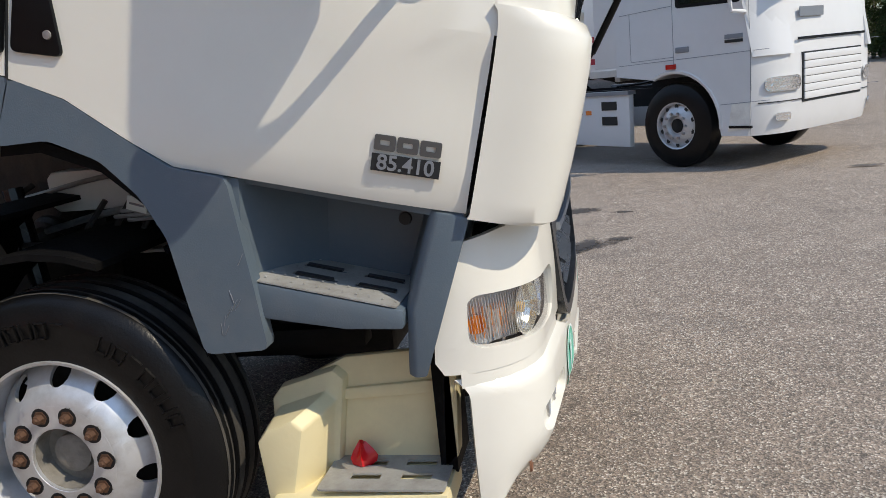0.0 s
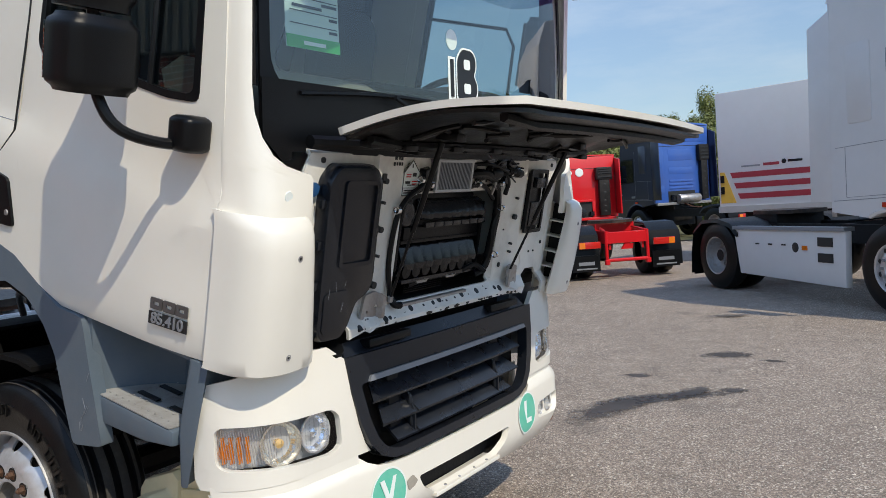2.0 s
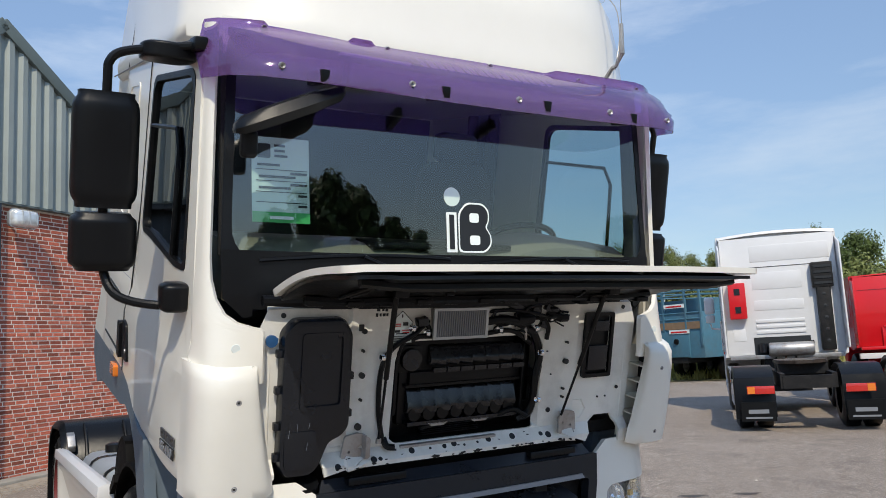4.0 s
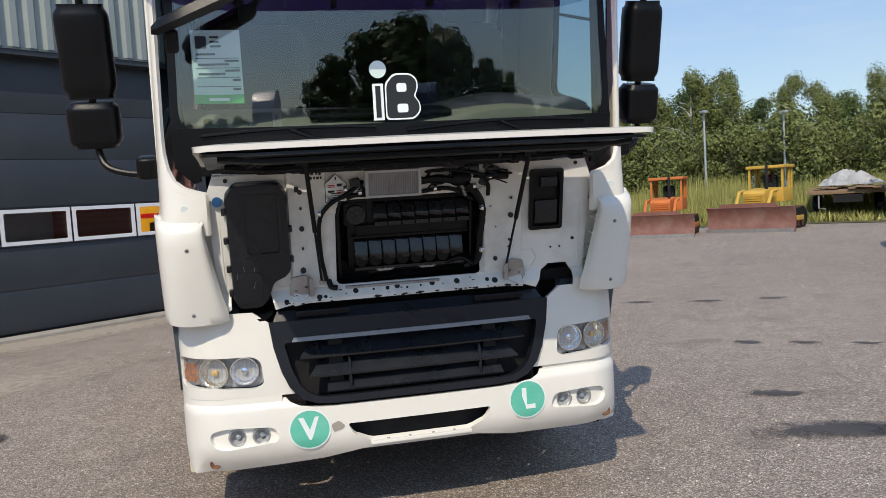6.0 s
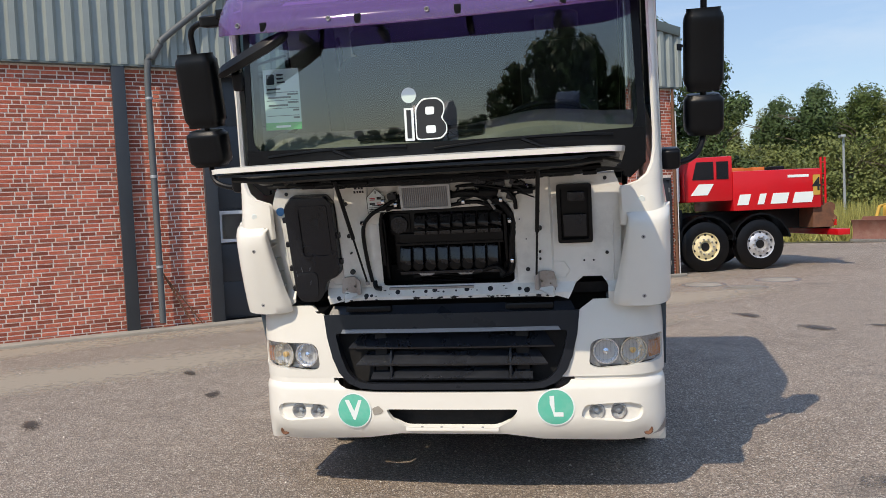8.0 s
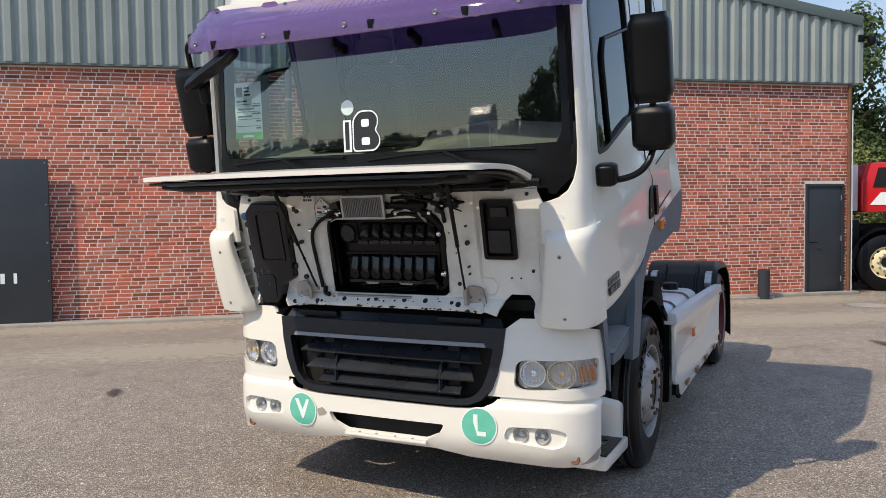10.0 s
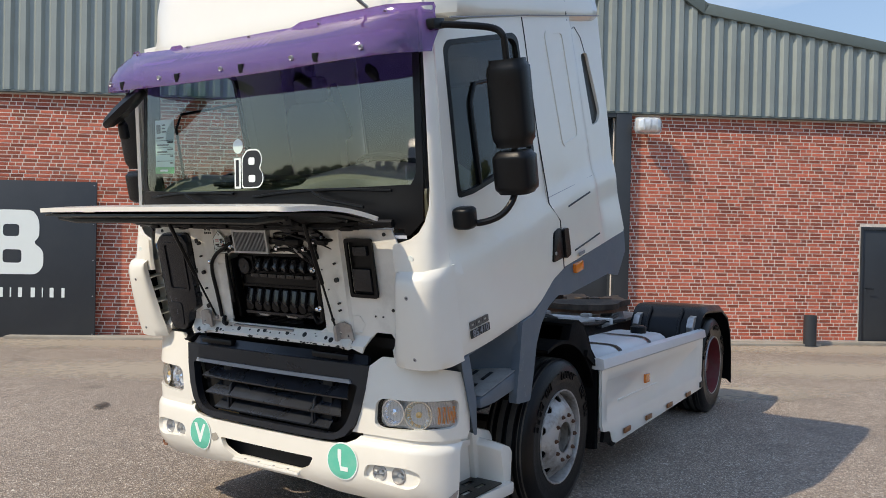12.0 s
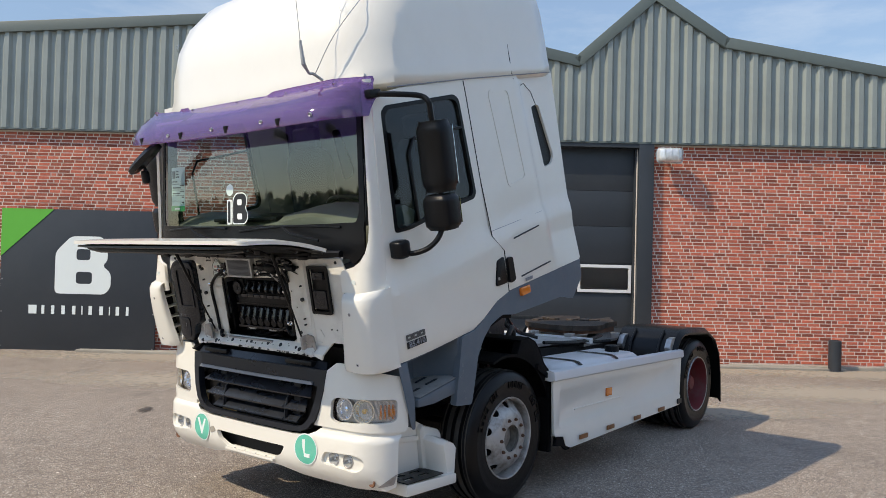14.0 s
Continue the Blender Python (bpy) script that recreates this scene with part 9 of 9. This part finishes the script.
def make_dozer(x, y, rz, paint, width, k=1.0, label=""):
    t = thing("bulldozer", pose(x, y, 0, 0, 0, rz), label, "bulldozer", "bulldozers along the verge")
    t.scale = (k, k, k)
    bl = nb()
    loft(bl, [[(1.7 + dx, yy, z) for dx, z in ((0.10, 0.0), (-0.06, 0.18), (-0.12, 0.45), (-0.08, 0.75), (0.06, 0.95), (0.0, 0.97), (-0.18, 0.75), (-0.22, 0.4), (-0.10, 0.0))] for yy in (-width / 2, -width / 4, 0, width / 4, width / 2)])
    blade = part("blade", bl, DOZER, t, "rusty earth-worn dozer blade", smooth=40)
    part("cutting_edge", boxed((1.82, 0, 0.07), (0.03, width, 0.14)), STEEL, blade)
    part("spill_plate", prism(nb(), [(-width * 0.36, 0.96), (-width * 0.34, 1.10), (width * 0.30, 1.10), (width * 0.32, 0.96)], "yz", 1.68, 1.72), DOZER, blade)
    for s in (-1, 1):
        tr = part("track", prism(nb(), rounded([(-1.5, 0.25), (-1.2, 0.02), (1.1, 0.02), (1.35, 0.3), (1.2, 0.75), (-1.1, 0.85), (-1.45, 0.6)], 0.2, 4), "xz", s * 0.70, s * 1.15), BLACK_DULL, t, "muddy crawler track")
        for i in range(9):
            part("grouser", boxed((-1.1 + i * 0.27, s * 0.93, 0.83 - 0.01 * i), (0.04, 0.46, 0.06)), RUST, tr)
        for i in range(4):
            part("roller", lathe(nb(), [(0, 0.16), (0.03, 0.15), (0.04, 0.0001)], 12, centre=(-0.8 + i * 0.5, s * 1.15, 0.24), sign=s), RUST, tr)
        part("push_arm", boxed((0.35, s * 1.22, 0.42), (2.0, 0.10, 0.18)), paint, t, bevel=0.01)
        part("lift_arm", tube(nb(), [(0.4, s * 0.62, 1.55), (1.0, s * 0.62, 1.50), (1.55, s * 0.60, 0.85)], 0.07), paint, t)
        part("ram", tube(nb(), [(1.0, s * 0.62, 1.50), (1.35, s * 0.60, 1.1)], 0.04), CHROME, t)
    part("bonnet", prism(nb(), [(-0.2, 0.7), (1.15, 0.7), (1.2, 1.45), (1.1, 1.55), (-0.2, 1.65)], "xz", -0.42, 0.42), paint, t, bevel=0.03)
    for i in range(7):
        part("grille_slat", boxed((1.205, 0, 0.85 + i * 0.085), (0.02, 0.70, 0.03)), paint, t)
    cab = part("cab", boxed((-0.75, 0, 1.35), (1.15, 1.35, 0.55)), paint, t, bevel=0.03)
    for sx in (-1.28, -0.95, -0.22):
        for sy in (-0.64, 0.64):
            part("cab_post", boxed((sx, sy, 2.0), (0.08, 0.08, 0.85)), paint, cab)
    part("cab_roof", boxed((-0.75, 0, 2.46), (1.3, 1.5, 0.12)), paint, cab, bevel=0.03)
    part("front_glass", boxed((-0.22, 0, 2.02), (0.02, 1.2, 0.78)), PANE, cab)
    part("rear_glass", boxed((-1.28, 0, 2.02), (0.02, 1.2, 0.78)), PANE, cab)
    for s in (-1, 1):
        part("side_glass", boxed((-0.72, s * 0.64, 2.02), (0.9, 0.02, 0.78)), PANE, cab)
    part("seat", shell(nb(), (-0.8, 0, 1.85), 0.4, 0.5, 0.6), CLOTH, cab)
    part("exhaust", tube(nb(), [(0.45, 0.25, 1.5), (0.45, 0.25, 2.35), (0.40, 0.25, 2.5)], 0.06), BLACK_DULL, t)


make_dozer(-24.6, 14.2, -40, YELLOW, 3.0, 0.78, label="small faded yellow bulldozer with rusty blade")
make_dozer(-18.61, 14.56, -40, ORANGE, 2.9, 0.72, label="orange bulldozer with rusty blade, parked on the verge")
make_dozer(-17.86, 17.54, -54, YELLOW, 3.3, 0.79, label="large yellow bulldozer with wide rusty blade")


def make_stock_trailer():
    t = thing("livestock_trailer", pose(-16.09, 22.69, 0, 0, 0, 89), "faded teal livestock trailer with open railings", "trailer")
    back = part("body", boxed((1.5, 0, 1.55), (5.0, 2.5, 1.5)), TEAL, t, bevel=0.02)
    part("gap_board", boxed((-1.01, 0, 1.88), (0.04, 2.3, 0.24)), WOOD, back, "old timber boards in the gap")
    part("door_panel", boxed((-1.02, 0.05, 1.25), (0.06, 1.4, 0.85)), TEAL, back, bevel=0.01)
    part("lamp", lathe(nb(), [(0, 0.1), (-0.05, 0.09), (-0.06, 0.0001)], 14, "x", (-1.05, -0.1, 1.35)), BLACK, back)
    for y, z in ((-0.25, 1.68), (-0.1, 2.55)):
        part("notice", boxed((-1.06, y, z), (0.02, 0.9, 0.13)), STICKER, back, "white notice with red print bar")
        part("notice_bar", boxed((-1.072, y, z - 0.01), (0.01, 0.7, 0.05)), RED, back)
    part("fleet_number", letters("151", 0.18, 0.001), STICKER, back, xf=facing((-1.006, 0.92, 0.98), (0, -1, 0), (0, 0, 1)))
    up = part("upper_body", boxed((1.6, 0, 2.5), (4.8, 2.4, 0.5)), TEAL, t)
    for y in (-1.2, -0.55, 0.45, 1.2):
        part("post", boxed((-1.0, y, 2.2), (0.07, 0.07, 2.0)), TEAL, t)
    for z in (2.1, 2.3, 2.9, 3.05, 3.2):
        part("rail", tube(nb(), [(-1.0, -1.22, z), (-1.0, 1.22, z)], 0.03), TEAL, t)
        for s in (-1, 1):
            part("rail", tube(nb(), [(-1.0, s * 1.22, z), (4.0, s * 1.22, z)], 0.025), TEAL, t)
    for x in (0.4, 1.6):
        for s in (-1, 1):
            far_wheel(t, x, s * 1.0, s, 0.45, GALV, True)
    part("chassis", boxed((1.5, 0, 0.72), (5.0, 1.0, 0.2)), BLACK_DULL, t)


make_stock_trailer()


def make_flatbed():
    t = thing("flatbed_trailer", pose(-19.71, 22.13, 0, 0, 0, 140), "old flatbed trailer loaded with planks", "trailer")
    part("deck", boxed((1.5, 0, 0.98), (5.0, 2.5, 0.14)), WOOD, t, bevel=0.01)
    for i in range(7):
        part("plank", boxed((0.4 + 0.1 * i, -1.0 + i * 0.33, 1.09 + 0.03 * (i % 3)), (3.6, 0.26, 0.05), Matrix.Rotation(0.05 * (i % 4 - 1.5), 3, "Z")), WOOD, t)
    part("chassis", boxed((1.5, 0, 0.75), (5.0, 0.9, 0.26)), BLACK_DULL, t)
    for x in (0.6, 1.8):
        for s in (-1, 1):
            far_wheel(t, x, s * 1.0, s, 0.42, GALV, True)
    part("tail_stay", tube(nb(), [(-0.9, 0.9, 0.9), (-1.0, 0.9, 0.45), (-0.9, 0.7, 0.4)], 0.03), STEEL, t)
    rnd = random.Random(8)
    bm = nb()
    n = 18
    rows = []
    for i in range(n + 1):
        row = []
        for j in range(n + 1):
            u, v = 2 * i / n - 1, 2 * j / n - 1
            h = max(0, 1 - (u * u + v * v) ** 0.8)
            row.append((0.3 + u * 0.9, -0.1 + v * 1.05, 1.20 + 0.42 * h + 0.12 * h * math.sin(7 * u + 3 * v + 2 * math.sin(5 * v)) + rnd.uniform(-0.07, 0.07) * (h > 0)))
        rows.append(row)
    loft(bm, rows, caps=False, closed=False)
    bmesh.ops.solidify(bm, geom=bm.faces[:], thickness=0.02)
    tp_ = link("tarpaulin", bm, TARP, smooth=15)
    tp_.matrix_basis = pose(-19.71, 22.13, 0, 0, 0, 140)
    tagged(tp_, "crumpled white tarpaulin heap on the flatbed planks", "tarpaulin")


make_flatbed()


def make_lamp_post(x, y, h):
    t = thing("street_lamp", pose(x, y, 0), "slim grey lamp post before the trees", "street lamp", "lamp posts along the trees")
    part("pole", tube(nb(), [(0, 0, 0), (0, 0, h)], [0.07, 0.045], 8), GALV, t)
    part("lamp_head", boxed((0.15, -0.1, h), (0.42, 0.2, 0.12)), GALV, t, bevel=0.02)


for x, y, h in ((-30.3, 23.1, 4.9), (-28.6, 26.2, 4.6), (-32.6, 19.0, 4.0), (-24.8, 30.5, 4.8), (-33.6, 15.0, 4.2)):
    make_lamp_post(x, y, h)

# ---- verge, grass and trees ----
verge_bm = nb()
arc_in, arc_out = [], []
for a in steps(100, 172, 18):
    r0 = 27.0
    arc_in.append((r0 * math.cos(radians(a)), r0 * math.sin(radians(a))))
    arc_out.append((75 * math.cos(radians(a)), 75 * math.sin(radians(a))))
lo = [verge_bm.verts.new((*p, 0.02)) for p in arc_in]
hi = [verge_bm.verts.new((*p, 0.05)) for p in arc_out]
for i in range(len(lo) - 1):
    verge_bm.faces.new((lo[i], lo[i + 1], hi[i + 1], hi[i]))
tagged(link("verge", verge_bm, SOIL, smooth=0), "overgrown soil verge beyond the yard", "verge", kind="structure")


def make_grass():
    rnd = random.Random(21)
    verts, faces = [], []
    for i in range(70000):
        a = radians(rnd.uniform(113, 172))
        r = 27.5 + 16 * rnd.random() ** 0.8
        x, y = r * math.cos(a), r * math.sin(a)
        d = rnd.uniform(0, 3.14)
        h = rnd.uniform(0.6, 1.7) * (0.6 + 0.5 * noise.noise(Vector((x * 0.25, y * 0.25, 0))) + 0.3)
        h *= max(0.3, min(1.0, (r - 27.0) / 6.0))
        w = rnd.uniform(0.015, 0.045)
        lx, ly = rnd.uniform(-0.25, 0.25), rnd.uniform(-0.25, 0.25)
        n = len(verts)
        verts += [(x - w * math.cos(d), y - w * math.sin(d), 0.0), (x + w * math.cos(d), y + w * math.sin(d), 0.0), (x + lx, y + ly, h)]
        faces.append((n, n + 1, n + 2))
    me = bpy.data.meshes.new("tall_grass")
    me.from_pydata(verts, [], faces)
    me.materials.append(GRASS)
    tagged(new("tall_grass", me), "tall dry yellow-green grass along the verge", "grass", kind="stuff")


make_grass()


def leaf_crown(rnd, h, spread, base, count, size, droop=0.0):
    """Uneven crown of small leaf clumps round several boughs, with gaps."""
    verts, faces = [], []
    lobes = []
    for k in range(14):
        z = base + (h - base) * (k + 0.5) / 14
        t = (z - base) / (h - base)
        rad = spread * (math.sin(math.pi * min(1, 0.12 + 0.9 * t)) ** 0.7) * 0.72
        for j in range(3):
            a = rnd.uniform(0, 6.28)
            q = rad * rnd.uniform(0.2, 1.0)
            lobes.append((q * math.cos(a), q * math.sin(a), z + rnd.uniform(-0.3, 0.3), spread * rnd.uniform(0.16, 0.36)))
    for i in range(count):
        lx, ly, lz, lr = rnd.choice(lobes)
        v = Vector((rnd.gauss(0, 1), rnd.gauss(0, 1), rnd.gauss(0, 0.8)))
        v = v.normalized() * lr * rnd.uniform(0.55, 1.0)
        c = Vector((lx, ly, lz)) + v - Vector((0, 0, droop * rnd.random()))
        n = (v.normalized() + Vector((rnd.uniform(-.6, .6), rnd.uniform(-.6, .6), rnd.uniform(-.2, .8)))).normalized()
        u = n.orthogonal().normalized()
        u = Matrix.Rotation(rnd.uniform(0, 6.28), 3, n) @ u
        w = n.cross(u)
        s = size * rnd.uniform(0.5, 1.3)
        m = len(verts)
        verts += [tuple(c + u * s * 0.8), tuple(c + w * s * 0.85 - n * s * 0.2), tuple(c - u * s * 0.8)]
        faces.append((m, m + 1, m + 2))
    return verts, faces


def make_tree(kind, seed):
    rnd = random.Random(seed)
    h, spread, base, count, size, droop = {"oak": (9.0, 3.7, 0.9, 16000, 0.135, 0.0), "birch": (9.6, 2.7, 1.2, 15000, 0.10, 0.6), "alder": (8.6, 3.1, 0.3, 15200, 0.13, 0.0), "bush": (3.4, 2.6, 0.0, 6200, 0.095, 0.0), "elm": (8.6, 3.3, 0.2, 2500, 0.40, 0.0)}[kind]
    t = thing("tree" if kind != "bush" else "bush", pose(0, 0, -50), {"oak": "broad dark green leafy tree in the belt behind the yard", "birch": "slender light green birch in the belt behind the yard", "alder": "dense green tree with low branches behind the yard", "bush": "dense green bush at the foot of the trees", "elm": "broad green tree in the far belt across the yard"}[kind], "tree" if kind != "bush" else "bush", "trees round the yard")
    bm = nb()
    top = Vector((rnd.uniform(-.4, .4), rnd.uniform(-.4, .4), h * 0.86))
    tr = [Vector((0, 0, -0.1)), Vector((rnd.uniform(-.15, .15), rnd.uniform(-.15, .15), h * 0.3)), Vector((rnd.uniform(-.3, .3), rnd.uniform(-.3, .3), h * 0.6)), top]
    r0 = 0.2 if kind != "bush" else 0.06
    tube(bm, tr, [r0, r0 * 0.75, r0 * 0.45, 0.02], 7)
    for k in range(9):
        z = h * rnd.uniform(0.22, 0.75)
        a = rnd.uniform(0, 6.28)
        ln = spread * rnd.uniform(0.5, 0.85)
        p = tr[1].lerp(tr[2], min(1, max(0, (z / h - 0.3) / 0.3)))
        p = Vector((p.x, p.y, z))
        tube(bm, [p, p + Vector((math.cos(a) * ln * 0.5, math.sin(a) * ln * 0.5, ln * 0.35)), p + Vector((math.cos(a) * ln, math.sin(a) * ln, ln * 0.5))], [r0 * 0.35, r0 * 0.2, 0.012], 5)
    part("trunk", bm, BIRCHBARK if kind == "birch" else BARK, t)
    vs_, fs_ = leaf_crown(rnd, h, spread, base, count, size, droop)
    me = bpy.data.meshes.new("crown")
    me.from_pydata(vs_, [], fs_)
    me.materials.append(LEAVES[{"oak": 0, "birch": 1, "alder": 2, "bush": 1, "elm": 0}[kind]])
    ob = new("crown", me)
    ob.parent = t
    return t


BIRCHBARK = material("birch_bark", (0.45, 0.43, 0.39), 0.85, spread=0.2, scale=5, dirt=(0.05, 0.05, 0.05), dirt_amount=0.7, dirt_scale=6)
KINDS = [make_tree(k, i) for i, k in enumerate(("oak", "oak", "birch", "birch", "alder", "alder", "bush", "bush", "elm", "elm"))]


def plant():
    rnd = random.Random(33)
    used = set()

    def put(i, x, y, k, wide=1.0):
        m = pose(x, y, 0, 0, 0, rnd.uniform(0, 360))
        src = KINDS[i]
        if i not in used:
            used.add(i)
            src.matrix_basis = m
            src.scale = (k, k, k)
            return
        c = copy_thing(src, m)
        c.scale = (k * wide, k * wide, k)

    spots = []
    for a0, a1, r0, rows, gap, kk in ((108, 140, 44.5, 3, 2.3, 0.69), (140, 176, 44.5, 3, 2.3, 0.81), (58, 112, 50, 2, 2.4, 0.78), (-70, -5, 60, 2, 2.6, 0.42), (-5, 55, 56, 2, 2.8, 0.46)):
        for row in range(rows):
            r = r0 + row * 4.0
            n = int(radians(a1 - a0) * r / gap)
            for j in range(n):
                a = radians(a0 + (a1 - a0) * (j + rnd.uniform(0.15, 0.85)) / n)
                rr = r + rnd.uniform(-1.3, 1.3)
                spots.append((rr * math.cos(a), rr * math.sin(a), kk * rnd.uniform(0.84, 1.04), row))
    for x, y, k, row in spots:
        far = x > 12 and y < 47
        put(rnd.choice((8, 9)) if far else rnd.choice((0, 1, 2, 3, 3, 2, 4, 5)), x, y, k, 2.3 if far else 1.0)
    for j in range(44):
        a = radians(-70 + 125 * (j + rnd.random()) / 44)
        put(rnd.choice((8, 9)), 53 * math.cos(a), 53 * math.sin(a), rnd.uniform(0.26, 0.34), 2.6)
    for j in range(64):
        a = radians(100 + 73 * (j + rnd.random()) / 64)
        r = 41.5 + rnd.uniform(-1.5, 1.5)
        put(rnd.choice((6, 7)), r * math.cos(a), r * math.sin(a), rnd.uniform(0.7, 1.35))
    for a, r, k in ((1, 50, 0.6), (5, 48, 0.78), (10, 47, 0.92), (15, 46, 0.98), (20, 47, 0.9), (25, 48, 0.72), (12, 51, 1.0), (18, 51, 0.98), (29, 49, 0.6)):
        put(rnd.choice((8, 9)), r * math.cos(radians(a)), r * math.sin(radians(a)), k, 1.75)
    for x, y, i, k in ((-26.5, 6.0, 4, 0.95), (-27.5, 8.6, 5, 0.8), (-24.8, 3.6, 0, 0.72), (-29.5, 11.0, 6, 1.0), (-22.5, 0.5, 4, 0.9), (-24.0, 6.2, 6, 1.0)):
        put(i, x, y, k)


plant()

# ---- bricks, one by one near the camera's side of the wall ----
BRICK_L, BRICK_H, COURSE, PITCH = 0.206, 0.0505, 0.0635, 0.220


def brick_mesh(length):
    bm = nb()
    l, h, d = length / 2, BRICK_H / 2, 0.005
    back = [bm.verts.new(p) for p in ((-l, 0.002, -h), (l, 0.002, -h), (l, 0.002, h), (-l, 0.002, h))]
    front = [bm.verts.new(p) for p in ((-l + 0.004, -d, -h + 0.003), (l - 0.004, -d, -h + 0.004), (l - 0.003, -d, h - 0.004), (-l + 0.005, -d, h - 0.003))]
    for i in range(4):
        bm.faces.new((back[i], back[(i + 1) % 4], front[(i + 1) % 4], front[i]))
    bm.faces.new(front[::-1])
    bmesh.ops.recalc_face_normals(bm, faces=bm.faces[:])
    me = bpy.data.meshes.new("brick")
    bm.to_mesh(me)
    bm.free()
    me.materials.append(BRICK)
    return me


def lay_bricks():
    rnd = random.Random(17)
    shared = brick_mesh(BRICK_L)
    shared_half = brick_mesh(0.098)
    verts, faces = [], []
    single = 0
    courses = int((BASE - 0.10) / COURSE)
    for c in range(courses):
        z = 0.035 + c * COURSE
        off = (0.0, 0.11, 0.055, 0.165)[c % 4]
        s = WALL_L + 9.0 + off
        while s < WALL_R - 0.02:
            half = (c % 2 == 1) and int((s - WALL_L) / PITCH) % 3 == 0
            length = 0.098 if half else BRICK_L
            s0, s1 = s, s + length
            s += length + 0.014
            s1 = min(s1, WALL_R)
            for g0, g1, top in ((-2.13, 2.54, 9), (6.93, 7.82, 2.2)):
                if s1 > g0 and s0 < g1 and z < top:
                    s0, s1 = (s0, g0) if s0 < g0 else (g1, max(s1, g1))
            if s1 - s0 < 0.02:
                continue
            cut = s1 - s0 < length - 0.004
            length = s1 - s0
            mid = (s0 + s1) / 2
            y = rnd.uniform(-0.001, 0.0015)
            if single < 300 and not cut and 2.9 < mid < 5.2 and 0.25 < z < 2.0:
                ob = new("brick", shared_half if half else shared)
                ob.parent = WALL
                ob.location = (mid, 0.02 + y, z)
                single += 1
                continue
            l, h, d = length / 2, BRICK_H / 2, 0.005
            n = len(verts)
            j = [rnd.uniform(0.002, 0.006) for _ in range(4)]
            verts += [(mid - l, 0.022, z - h), (mid + l, 0.022, z - h), (mid + l, 0.022, z + h), (mid - l, 0.022, z + h)]
            verts += [(mid - l + j[0], 0.02 + y - d, z - h + j[2] * 0.6), (mid + l - j[1], 0.02 + y - d, z - h + 0.003), (mid + l - j[2], 0.02 + y - d, z + h - 0.003), (mid - l + j[3], 0.02 + y - d, z + h - 0.003)]
            faces += [(n + 4, n + 5, n + 6, n + 7), (n, n + 1, n + 5, n + 4), (n + 1, n + 2, n + 6, n + 5), (n + 2, n + 3, n + 7, n + 6), (n + 3, n, n + 4, n + 7)]
    me = bpy.data.meshes.new("brickwork")
    me.from_pydata(verts, [], faces)
    me.materials.append(BRICK)
    ob = new("brickwork", me)
    ob.parent = WALL
    tagged(ob, "weathered red bricks in stretcher courses", kind="stuff")


lay_bricks()
